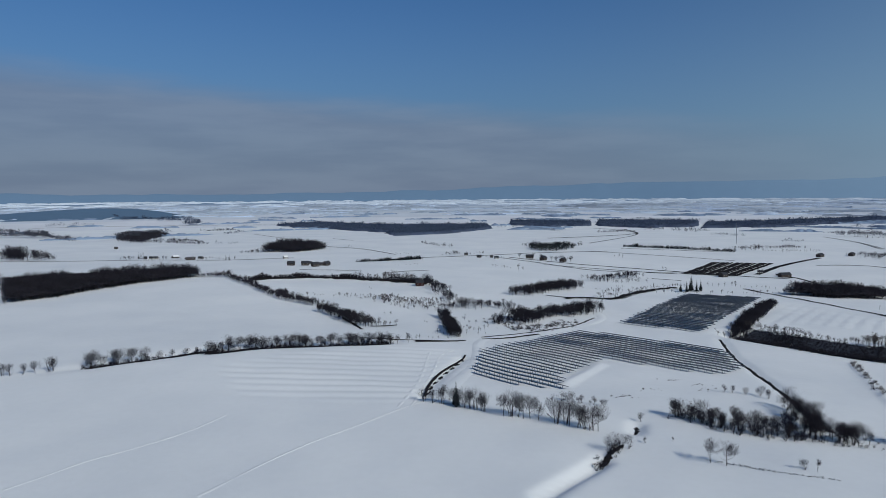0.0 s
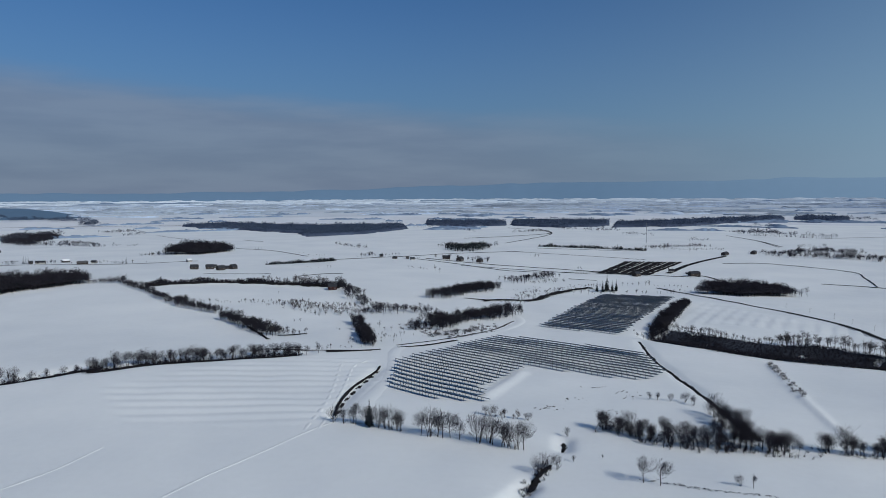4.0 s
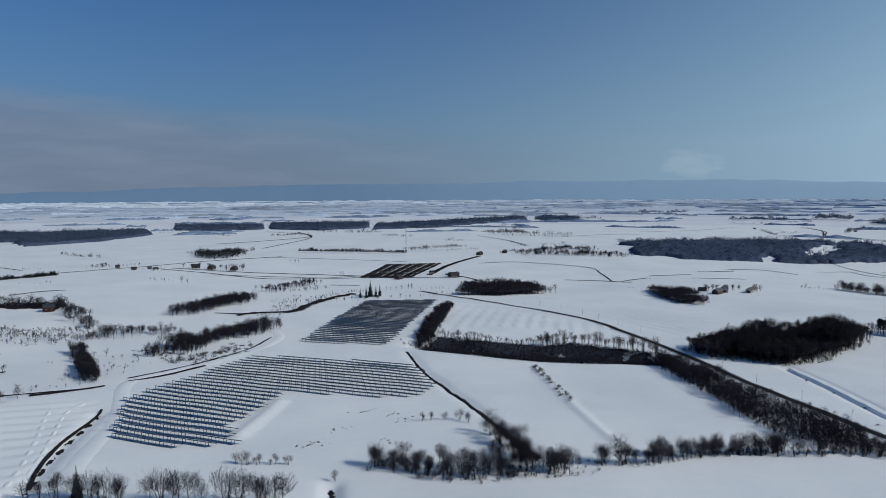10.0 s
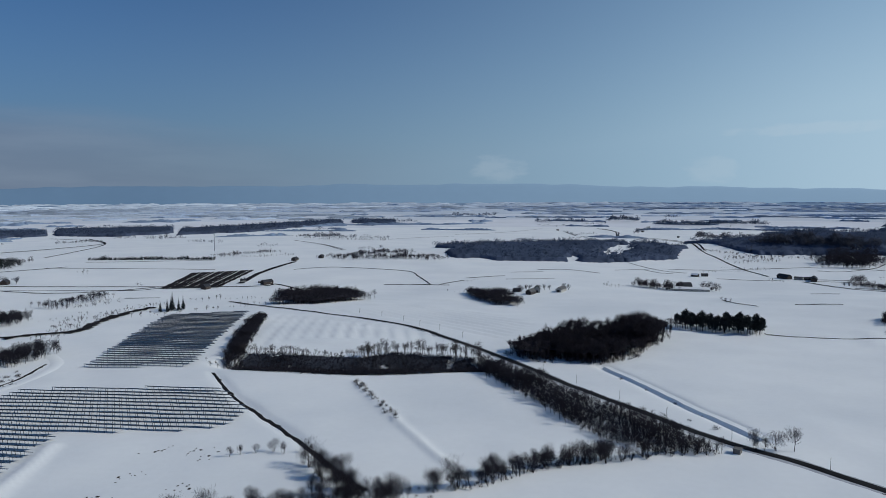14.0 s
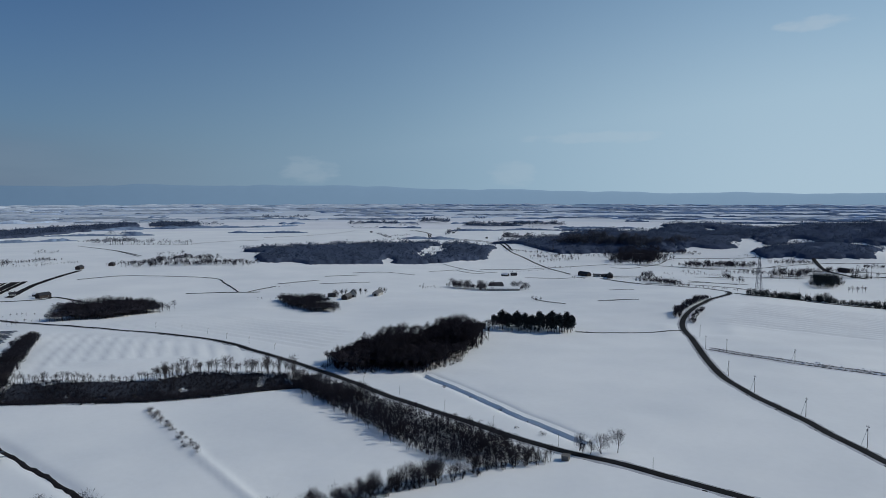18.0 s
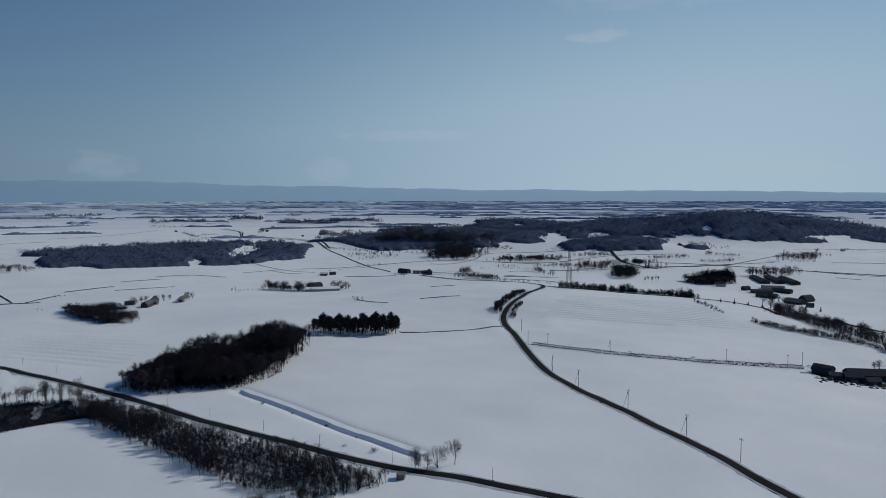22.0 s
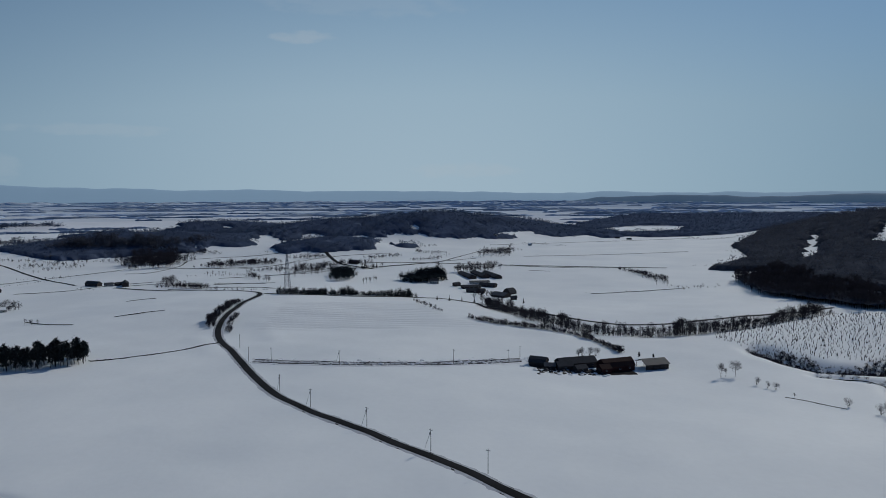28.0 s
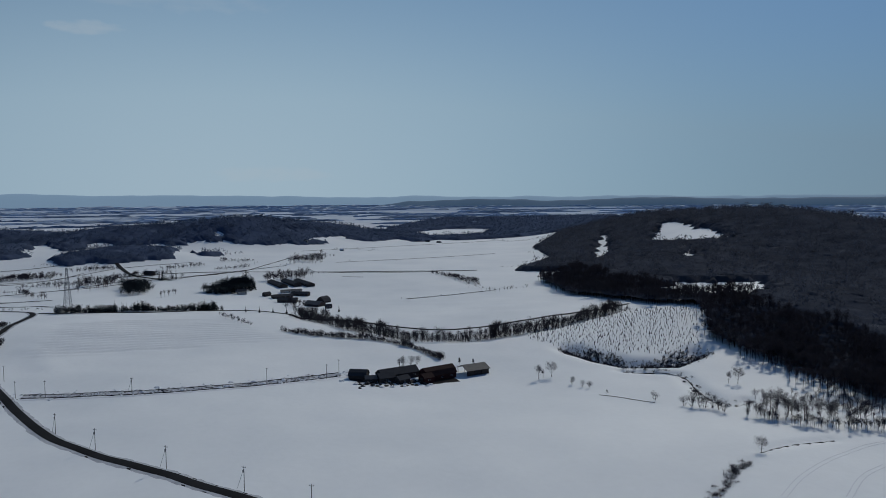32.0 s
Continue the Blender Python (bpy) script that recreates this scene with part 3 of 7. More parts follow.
far_strip_a = [(-612, 2544), (-344, 2323), (-177, 2111), (-128, 1884), (9, 2005), (161, 2333), (156, 2559), (-171, 2530), (-485, 2690)]
far_strip_b = [(240, 2518), (369, 2406), (513, 2447), (555, 2652), (265, 2730)]
far_strip_c = [(532, 2444), (657, 2297), (842, 2325), (941, 2598), (599, 2706)]
far_strip_d = [(836, 2267), (1064, 2255), (1335, 2365), (1546, 2430), (1637, 2592), (1327, 2561), (929, 2487)]
far_strip_e = [(1577, 2422), (1684, 2278), (1798, 2428), (1695, 2579)]
hedge_far_f = [(1043, 1772), (1146, 1601)]
river_belt = [(750, 1215), (835, 1171), (878, 1094)]
river_line = [(662, 1233), (596, 1176), (531, 1113), (459, 1025)]
line_far_a = [(260, 1749), (396, 1826), (542, 1971), (577, 2240)]
road_far2 = [(1981, 565), (1666, 366), (1489, 275), (1284, 227), (1193, 171)]
trees_t21a = [(1494, 575), (1508, 481)]
wood_t21b = [(1380, 598), (1349, 530), (1436, 527), (1520, 564), (1489, 631)]
trees_t21c = [(1270, 443), (1318, 344)]
trees_t21d = [(1159, 291), (1182, 235)]
conif_t21e = [(1203, 187), (1214, 162)]
wood_t21f = [(1041, 225), (1024, 206), (1064, 193), (1160, 205), (1147, 232)]
trees_t21g = [(1025, 434), (980, 380)]
hedge_t21i = [(932, 356), (902, 286)]
trees_road = [(682, 291), (706, 296), (750, 296), (792, 292)]
trees_road2 = [(661, 273), (698, 279), (725, 280)]
bushes_ln = [(377, 336), (348, 270), (325, 251), (331, 268)]
grove_t28a = [(1438, -33), (1377, -50), (1431, -92), (1566, -110)]
line_t28 = [(1260, 265), (1292, 136), (1232, -46), (1156, -279)]
snow_e = [(2393, -542), (2526, -733), (2455, -891), (2207, -750), (2112, -526)]
field_a = [(-133, 409), (-96, 445), (-28, 480), (12, 473), (14, 423), (-10, 356), (-20, 336), (-103, 351)]
stripe_a = [(-112, 377), (-31, 376)]
field_b = [(268, 581), (351, 732), (384, 635), (398, 546), (378, 485), (355, 547), (306, 588)]
stripe_b = [(366, 685), (290, 582)]
field_c = [(406, 744), (490, 713), (518, 607), (489, 508), (422, 477), (419, 537), (426, 628)]
stripe_c = [(440, 700), (424, 510)]
field_d = [(669, 252), (793, 251), (801, 197), (814, 119), (735, 97), (696, 56), (674, 143)]
stripe_d = [(734, 242), (733, 122)]
poles_a = [(565, 239), (561, 224), (490, 208), (458, 188), (423, 159), (389, 132), (364, 112), (606, 253)]
poles_farm = [(551, 180), (555, 107), (563, 70), (574, 60)]
MARKERS = [(419, 670), (423, 639), (421, 602), (414, 570), (411, 540), (402, 502), (380, 425), (362, 384), (353, 351), (341, 313), (329, 278), (320, 241), (314, 199)]
snow_edge = [(666, 319), (643, 292), (594, 268), (624, 231), (694, 253), (743, 223)]
debris = [(91, 355), (96, 357), (112, 374), (133, 397), (143, 387), (143, 378), (123, 349)]
slope_ridge = [(67, 382), (81, 404), (98, 434)]
creek_r = [(516, -115), (494, -140), (456, -125), (424, -116), (428, -134)]
line_n = [(470, -67), (458, -77), (444, -85)]
trees_ne = [(429, -92), (423, -98), (412, -103)]
mast_at = (647, 1550)
wheel_a = [(316, -43), (327, -63), (337, -89), (344, -115), (345, -129)]
wheel_b = [(308, -64), (319, -84), (325, -103)]
wheel_c = [(-22, 331), (-16, 365), (-12, 403), (-10, 443), (-8, 463)]
wheel_d = [(-16, 332), (-12, 359), (-6, 407), (-2, 449), (6, 467)]
wheel_e = [(-154, 239), (-138, 264), (-116, 290), (-101, 320)]
wheel_f = [(-84, 232), (-67, 265), (-45, 296), (-18, 332), (-7, 347)]

# hedges and rows of trees over the plain and the valley: look, height, width, line
BELTS_WEST_A = [
    ("dark", 23.5, 14, [(-1725, 2739), (-1674, 2783), (-1620, 2827)]),
    ("dark", 18.7, 10, [(-1653, 2925), (-1564, 2979), (-1443, 2928)]),
    ("dark", 17.8, 10, [(-1427, 2896), (-1256, 2822)]),
    ("dark", 19.3, 12, [(-1261, 2758), (-1174, 2801), (-1069, 2751)]),
    ("dark", 24, 14, [(-1069, 2751), (-984, 2759)]),
    ("dark", 24, 20, [(-932, 2559), (-899, 2590)]),
    ("bare", 13.6, 8, [(-1329, 2491), (-1257, 2528)]),
    ("bare", 17.9, 10, [(-1354, 2409), (-1325, 2465)]),
    ("bare", 24, 22, [(-1259, 1995), (-1184, 1992), (-1101, 1957)]),
    ("bare", 15.0, 10, [(-1101, 1957), (-967, 1787), (-898, 1713)]),
    ("bare", 24, 18, [(-859, 1842), (-806, 1858)]),
    ("bare", 24, 10, [(-881, 2035), (-841, 2151)]),
    ("dark", 9.2, 8, [(-831, 1804), (-711, 1691)]),
    ("bare", 12.9, 8, [(-690, 1661), (-651, 1630)]),
    ("dark", 9.4, 7, [(-641, 1628), (-567, 1552), (-509, 1526)]),
    ("dark", 12.3, 6, [(-640, 2051), (-613, 2151)]),
    ("pale", 9.1, 5, [(-503, 1544), (-487, 1543)]),
]
BELTS_WEST_B = [
    ("pale", 9.1, 5, [(-471, 1541), (-460, 1560)]),
    ("bare", 24, 18, [(-770, 1217), (-749, 1215), (-703, 1166)]),
    ("bare", 20.5, 12, [(-684, 1163), (-646, 1159)]),
    ("evergreen", 12.2, 6, [(-507, 1163), (-496, 1161)]),
    ("bare", 6.1, 5, [(-521, 1144), (-511, 1142)]),
    ("bare", 9.6, 6, [(-365, 1138), (-354, 1135)]),
    ("evergreen", 13.4, 5, [(-350, 1135), (-345, 1134)]),
    ("pale", 5.7, 4, [(-320, 1147), (-309, 1145)]),
    ("bare", 9.6, 6, [(-49, 1566), (-11, 1479), (18, 1448)]),
    ("pale", 7.0, 5, [(-201, 1442), (-186, 1442)]),
    ("pale", 5.3, 4, [(-111, 1322), (-98, 1323)]),
    ("bare", 9.2, 12, [(4, 1254), (29, 1281)]),
    ("bare", 7.2, 8, [(31, 1270), (70, 1287)]),
    ("bare", 4.9, 8, [(64, 1215), (103, 1213)]),
    ("pale", 5.1, 3, [(-86, 1269), (-47, 1260)]),
    ("bare", 10.5, 6, [(307, 2238), (344, 2080)]),
    ("evergreen", 11.7, 6, [(187, 2429), (254, 2420)]),
]
BELTS_WEST_C = [
    ("bare", 16.2, 8, [(617, 2128), (678, 2157)]),
    ("bare", 17.4, 8, [(670, 2053), (702, 2050)]),
    ("bare", 19.1, 8, [(698, 2016), (774, 2044)]),
    ("bare", 12.5, 9, [(704, 1833), (734, 1805), (759, 1779)]),
    ("pale", 13.4, 6, [(590, 1392), (622, 1378)]),
    ("bare", 6.1, 4, [(622, 1365), (720, 1343)]),
    ("pale", 9.6, 4, [(648, 1340), (662, 1339)]),
    ("bare", 15.1, 5, [(1022, 1816), (1034, 1816)]),
    ("bare", 21.5, 9, [(1035, 1790), (1065, 1763), (1084, 1738)]),
    ("pale", 12.7, 5, [(760, 1572), (803, 1569)]),
    ("bare", 7.5, 6, [(479, 1068), (481, 1039)]),
    ("bare", 6.9, 5, [(199, 1200), (213, 1201)]),
    ("pale", 11.4, 4, [(108, 1003), (115, 1005)]),
    ("pale", 5.1, 6, [(71, 1059), (100, 1031)]),
    ("pale", 4.2, 3, [(-71, 1048), (-38, 1051)]),
    ("pale", 7.3, 8, [(311, 1264), (324, 1255)]),
    ("bare", 8.2, 5, [(337, 1082), (343, 1075)]),
]
BELTS_NORTH_A = [
    ("bare", 15.6, 6, [(1248, 2151), (1329, 2165)]),
    ("pale", 19.2, 6, [(1017, 1810), (1089, 1758)]),
    ("dark", 17.3, 7, [(1079, 1729), (1112, 1705)]),
    ("bare", 14.0, 8, [(1099, 1680), (1188, 1652)]),
    ("bare", 10.3, 20, [(786, 1264), (860, 1259), (909, 1210)]),
    ("pale", 12.4, 8, [(883, 1356), (932, 1335)]),
    ("bare", 10.9, 20, [(817, 1162), (873, 1146), (909, 1097)]),
    ("bare", 7.8, 12, [(738, 1271), (780, 1254)]),
    ("bare", 12.5, 6, [(1982, 1820), (2013, 1715)]),
    ("pale", 10.5, 6, [(1796, 1537), (1644, 1367)]),
    ("bare", 8.7, 6, [(1676, 1412), (1809, 1417)]),
    ("dark", 18.0, 12, [(2114, 1937), (2205, 1891), (2224, 1788)]),
]
BELTS_NORTH_B = [
    ("dark", 13.2, 10, [(2180, 1750), (2235, 1694)]),
    ("dark", 24, 16, [(2359, 1777), (2426, 1750), (2412, 1675)]),
    ("dark", 19.8, 20, [(2317, 1528), (2402, 1395), (2494, 1329), (2520, 1219)]),
    ("dark", 17.5, 10, [(2668, 1713), (2703, 1670)]),
    ("dark", 18.1, 12, [(2172, 2483), (2247, 2415), (2311, 2356)]),
    ("dark", 15.8, 10, [(1563, 2398), (1707, 2368), (1799, 2295)]),
    ("bare", 15.0, 10, [(1874, 1327), (1980, 1379), (2075, 1399)]),
    ("bare", 4.9, 6, [(2075, 1399), (2173, 1268)]),
    ("bare", 10.6, 5, [(2363, 1284), (2372, 1274)]),
    ("pale", 21.1, 18, [(1806, 1084), (1793, 1037), (1807, 996)]),
    ("pale", 11.9, 10, [(1825, 1005), (1529, 814)]),
    ("evergreen", 24, 5, [(1435, 767), (1438, 762)]),
]
BELTS_NORTH_C = [
    ("pale", 10.8, 10, [(1341, 767), (1367, 739), (1380, 699)]),
    ("dark", 3.0, 5, [(1089, 679), (1128, 656), (1172, 635)]),
    ("bare", 4.3, 5, [(1208, 645), (1233, 632)]),
    ("pale", 4.8, 5, [(808, 661), (841, 650)]),
    ("bare", 8.0, 5, [(817, 671), (825, 669)]),
    ("bare", 6.5, 5, [(745, 466), (733, 450)]),
    ("bare", 5.6, 5, [(886, 569), (898, 550)]),
    ("pale", 3.6, 4, [(617, 764), (623, 749)]),
    ("bare", 3.3, 3, [(700, 829), (725, 820)]),
    ("pale", 9.5, 5, [(1562, 1330), (1585, 1284)]),
]
BELTS_VALLEY_A = [
    ("pale", 20.8, 12, [(1803, 1089), (1824, 1033), (1858, 988)]),
    ("dark", 24, 40, [(1502, 771), (1517, 713), (1528, 612)]),
    ("dark", 17.6, 24, [(1528, 612), (1554, 569), (1591, 516)]),
    ("bare", 10.5, 8, [(1351, 758), (1405, 706), (1419, 612)]),
    ("pale", 11.2, 8, [(1298, 720), (1361, 675)]),
    ("bare", 21.2, 26, [(1300, 563), (1312, 538), (1325, 509)]),
    ("bare", 14.1, 6, [(1428, 645), (1439, 625)]),
    ("bare", 9.5, 6, [(1405, 758), (1398, 744)]),
    ("bare", 12.6, 9, [(1073, 448), (1040, 425)]),
    ("bare", 7.7, 8, [(1005, 413), (960, 366)]),
]
BELTS_VALLEY_B = [
    ("bare", 6.3, 5, [(1129, 434), (1131, 423)]),
    ("pale", 5.4, 5, [(1155, 414), (1138, 391)]),
    ("bare", 12.0, 10, [(1250, 429), (1271, 385), (1306, 340)]),
    ("bare", 4.4, 5, [(1127, 398), (1129, 355)]),
    ("bare", 8.3, 7, [(1102, 345), (1071, 327), (1030, 305)]),
    ("evergreen", 9.2, 5, [(1473, 369), (1468, 339)]),
    ("bare", 4.7, 5, [(1484, 398), (1480, 375)]),
    ("bare", 15.1, 9, [(1376, 307), (1408, 269)]),
    ("pale", 13.7, 8, [(1092, 280), (1111, 261), (1140, 243)]),
    ("bare", 6.8, 6, [(1214, 289), (1246, 263), (1289, 238)]),
]
BELTS_VALLEY_C = [
    ("bare", 13.0, 9, [(1209, 198), (1207, 185)]),
    ("bare", 13.0, 8, [(1209, 182), (1211, 160)]),
    ("pale", 10.9, 5, [(1004, 182), (1036, 164)]),
    ("bare", 4.4, 6, [(1431, 66), (1418, 49), (1426, 30)]),
    ("bare", 3.2, 4, [(1369, 0), (1374, -10)]),
    ("bare", 11.7, 10, [(1161, 36), (1179, 10)]),
    ("bare", 8.3, 6, [(1182, 314), (1187, 302)]),
    ("pale", 5.9, 8, [(1029, 544), (1019, 517)]),
    ("bare", 4.1, 5, [(1212, 708), (1207, 621)]),
]
BELTS_EAST_A = [
    ("bare", 4.1, 8, [(1390, 73), (1393, 43)]),
    ("bare", 17.5, 8, [(1378, -17), (1395, -36)]),
    ("bare", 7.2, 8, [(1371, -41), (1386, -76)]),
    ("bare", 9.1, 5, [(1518, -109), (1500, -122)]),
    ("bare", 6.2, 8, [(1600, -209), (1609, -237)]),
    ("pale", 5.2, 4, [(1385, -122), (1381, -138)]),
    ("bare", 4.2, 4, [(1366, -193), (1362, -205)]),
    ("bare", 15.2, 12, [(1151, 47), (1152, 20), (1167, -11)]),
    ("pale", 7.1, 8, [(1195, -15), (1216, -54)]),
    ("bare", 3.6, 4, [(1210, -76), (1203, -102), (1187, -130)]),
    ("bare", 3.6, 4, [(1192, -140), (1182, -175)]),
    ("bare", 2.2, 3, [(1182, -175), (1168, -221), (1118, -222)]),
]
BELTS_EAST_B = [
    ("bare", 7.5, 8, [(1100, -202), (1075, -207)]),
    ("bare", 7.1, 8, [(1042, -197), (1009, -207)]),
    ("bare", 8.8, 7, [(967, -191), (957, -197)]),
    ("pale", 4.9, 8, [(922, -191), (896, -200)]),
    ("bare", 21.3, 50, [(1359, 592), (1389, 561), (1386, 519)]),
    ("pale", 11.7, 14, [(1503, 615), (1516, 554)]),
    ("bare", 11.8, 8, [(1054, 443), (1042, 430)]),
    ("bare", 8.8, 9, [(1030, 424), (995, 399), (959, 373)]),
    ("pale", 8.4, 5, [(1136, 407), (1133, 371)]),
    ("bare", 6.6, 5, [(1123, 364), (1113, 346)]),
    ("bare", 10.3, 7, [(1092, 342), (1077, 326)]),
    ("pale", 11.9, 6, [(1032, 314), (1027, 304)]),
]
BELTS_EAST_C = [
    ("pale", 7.5, 7, [(1142, 312), (1130, 297)]),
    ("bare", 3.3, 4, [(1117, 430), (1113, 423)]),
    ("pale", 2.7, 4, [(916, -83), (911, -92)]),
    ("pale", 2.7, 4, [(911, -111), (907, -115)]),
    ("bare", 3.4, 4, [(904, -128), (901, -133)]),
    ("bare", 6.4, 6, [(1699, -157), (1637, -203)]),
    ("pale", 7.1, 8, [(1552, 97), (1618, 47)]),
    ("bare", 5.0, 10, [(938, -199), (911, -217), (919, -251)]),
    ("bare", 3.8, 6, [(1175, -330), (1175, -384)]),
    ("bare", 4.6, 8, [(1403, -493), (1349, -524), (1357, -583)]),
    ("bare", 6.0, 6, [(1846, -618), (1720, -621), (1809, -760)]),
]
BELTS_RIVER_A = [
    ("pale", 4.6, 14, [(-70, 715), (-48, 687), (-21, 676), (-1, 678)]),
    ("bare", 6.0, 16, [(-64, 685), (-41, 661), (-16, 655)]),
    ("pale", 5.2, 12, [(-49, 703), (-22, 695), (-4, 690)]),
    ("bare", 3.8, 4, [(-109, 733), (-91, 722), (-71, 724)]),
    ("pale", 9.9, 5, [(-107, 869), (-65, 861)]),
    ("bare", 11.6, 7, [(-59, 859), (-17, 854)]),
    ("bare", 12.9, 9, [(-22, 846), (-11, 773), (-4, 728)]),
    ("bare", 4.4, 8, [(-1, 641), (-8, 671)]),
    ("pale", 5.8, 5, [(-64, 563), (-52, 562), (-41, 566)]),
    ("bare", 5.5, 6, [(-25, 506), (-20, 503)]),
    ("pale", 4.1, 4, [(-17, 506), (-12, 508)]),
    ("bare", 3.7, 5, [(-8, 507), (1, 510)]),
    ("bare", 8.3, 9, [(-1, 658), (17, 662)]),
    ("bare", 8.9, 10, [(15, 659), (37, 663), (71, 669)]),
    ("bare", 8.2, 9, [(2, 613), (5, 559), (9, 509)]),
    ("bare", 6.2, 8, [(12, 601), (20, 597)]),
]
BELTS_RIVER_B = [
    ("bare", 4.3, 6, [(24, 581), (35, 579)]),
    ("pale", 3.5, 6, [(20, 529), (30, 534)]),
    ("pale", 2.2, 10, [(37, 592), (70, 592)]),
    ("pale", 2.5, 9, [(43, 555), (66, 558)]),
    ("bare", 9.2, 9, [(197, 891), (231, 901), (263, 914)]),
    ("pale", 3.9, 10, [(149, 838), (182, 812), (217, 848)]),
    ("pale", 7.9, 6, [(334, 877), (368, 873)]),
    ("pale", 5.0, 4, [(365, 867), (403, 848)]),
    ("pale", 2.4, 8, [(91, 619), (116, 627), (139, 648)]),
    ("pale", 2, 5, [(91, 585), (124, 601)]),
    ("pale", 7.8, 4, [(-139, 845), (-134, 845)]),
    ("bare", 6.6, 4, [(-113, 866), (-110, 866)]),
    ("pale", 4.6, 4, [(-83, 770), (-79, 765)]),
    ("bare", 4.1, 4, [(-53, 620), (-49, 618)]),
    ("bare", 3.4, 3, [(-16, 584), (-14, 583)]),
]
FIELD_LINES_A = [
    (2.5, [(-1372, 2357), (-1229, 2451), (-983, 2528), (-594, 2600)]),
    (2.0, [(-726, 1147), (-597, 1131), (-481, 1137), (-348, 1123), (-250, 1171)]),
    (2.5, [(-240, 1459), (-162, 1394), (-85, 1256)]),
    (3.0, [(-87, 1148), (-24, 1202), (87, 1265), (177, 1324), (321, 1372)]),
    (2.5, [(94, 1221), (153, 1142), (217, 1051), (282, 1040), (363, 1057)]),
    (4.0, [(495, 2319), (551, 2172), (549, 1992), (495, 1844), (412, 1702), (326, 1571)]),
    (1.6, [(-72, 940), (-42, 964), (-19, 972)]),
    (1.6, [(-274, 1751), (-214, 1672)]),
    (1.4, [(-556, 2069), (-363, 1708)]),
    (1.6, [(288, 1370), (425, 1269), (500, 1203)]),
]
FIELD_LINES_RIVER = [
    (2.4, [(-86, 599), (-76, 573), (-63, 539)]),
    (1.6, [(-58, 556), (-47, 563), (-38, 568)]),
    (2.6, [(-20, 492), (-7, 495), (16, 502)]),
    (2.0, [(28, 511), (47, 518), (74, 538)]),
    (2.2, [(111, 750), (137, 739), (157, 739)]),
    (1.6, [(160, 1108), (226, 1076), (318, 1035), (357, 1045)]),
    (1.4, [(285, 955), (318, 934)]),
]
FIELD_LINES_B = [
    (1.6, [(-196, 956), (-112, 961)]),
    (1.2, [(365, 1437), (559, 1347)]),
    (2.5, [(946, 1677), (917, 1528), (873, 1388)]),
    (2.2, [(600, 1126), (669, 1110), (726, 992), (700, 924), (660, 849)]),
    (2.8, [(615, 896), (649, 860), (670, 819)]),
    (2.0, [(665, 836), (716, 840)]),
    (1.6, [(735, 855), (769, 843), (794, 833)]),
    (1.5, [(835, 860), (881, 833)]),
    (1.3, [(900, 861), (943, 829), (941, 768)]),
    (1.3, [(764, 803), (821, 760)]),
]
FIELD_LINES_C = [
    (1.5, [(1007, 786), (1088, 773)]),
    (1.5, [(1065, 769), (1029, 717), (1032, 695)]),
    (3, [(962, 1777), (924, 1565), (860, 1377)]),
    (1.5, [(1171, 1630), (1295, 1648), (1395, 1615)]),
    (1.5, [(1479, 1709), (1667, 1680), (1891, 1714)]),
    (4, [(2033, 1584), (1943, 1448), (1722, 1276), (1732, 1175), (1656, 1038), (1398, 841)]),
    (4, [(2039, 1568), (1928, 1426), (1742, 1281), (1656, 1055), (1413, 864), (1334, 773), (1170, 637), (1084, 568)]),
    (1.5, [(1163, 867), (1077, 741), (1060, 688)]),
    (2.2, [(1117, 754), (1156, 696), (1215, 657), (1299, 580)]),
    (1.5, [(1012, 611), (1027, 553), (1064, 512), (1091, 440)]),
]
FIELD_LINES_D = [
    (1.5, [(745, 390), (757, 369), (762, 352)]),
    (1.3, [(755, 470), (728, 440), (718, 414)]),
    (2.0, [(981, 415), (956, 318), (929, 278)]),
    (1.6, [(1250, 429), (1262, 337), (1354, 304)]),
    (1.6, [(1090, 380), (1119, 304), (1209, 234)]),
    (2.0, [(1218, 163), (1264, 110), (1354, -8)]),
    (1.5, [(1010, 368), (1009, 292)]),
    (2.2, [(1229, 554), (1226, 516), (1312, 498), (1427, 502), (1454, 408), (1480, 335), (1501, 297)]),
    (2.2, [(1283, 527), (1278, 479), (1231, 373), (1309, 312), (1405, 259), (1461, 142)]),
    (2.0, [(1111, 321), (1135, 267), (1178, 224), (1224, 178), (1251, 108)]),
]
FIELD_LINES_E = [
    (2.2, [(1242, 144), (1287, 70), (1377, 24), (1534, -49)]),
    (1.6, [(1051, 489), (1055, 454), (1054, 435)]),
    (1.3, [(1028, 371), (999, 302)]),
    (1.6, [(1224, -55), (1188, -126), (1168, -221)]),
    (1.2, [(1159, -65), (1145, -93)]),
    (1.5, [(913, -89), (910, -137), (919, -206)]),
    (1.6, [(880, 428), (882, 413), (876, 396)]),
    (1.3, [(1379, -100), (1396, -257), (1429, -432)]),
    (1.4, [(1663, -80), (1707, -219), (1846, -618)]),
]
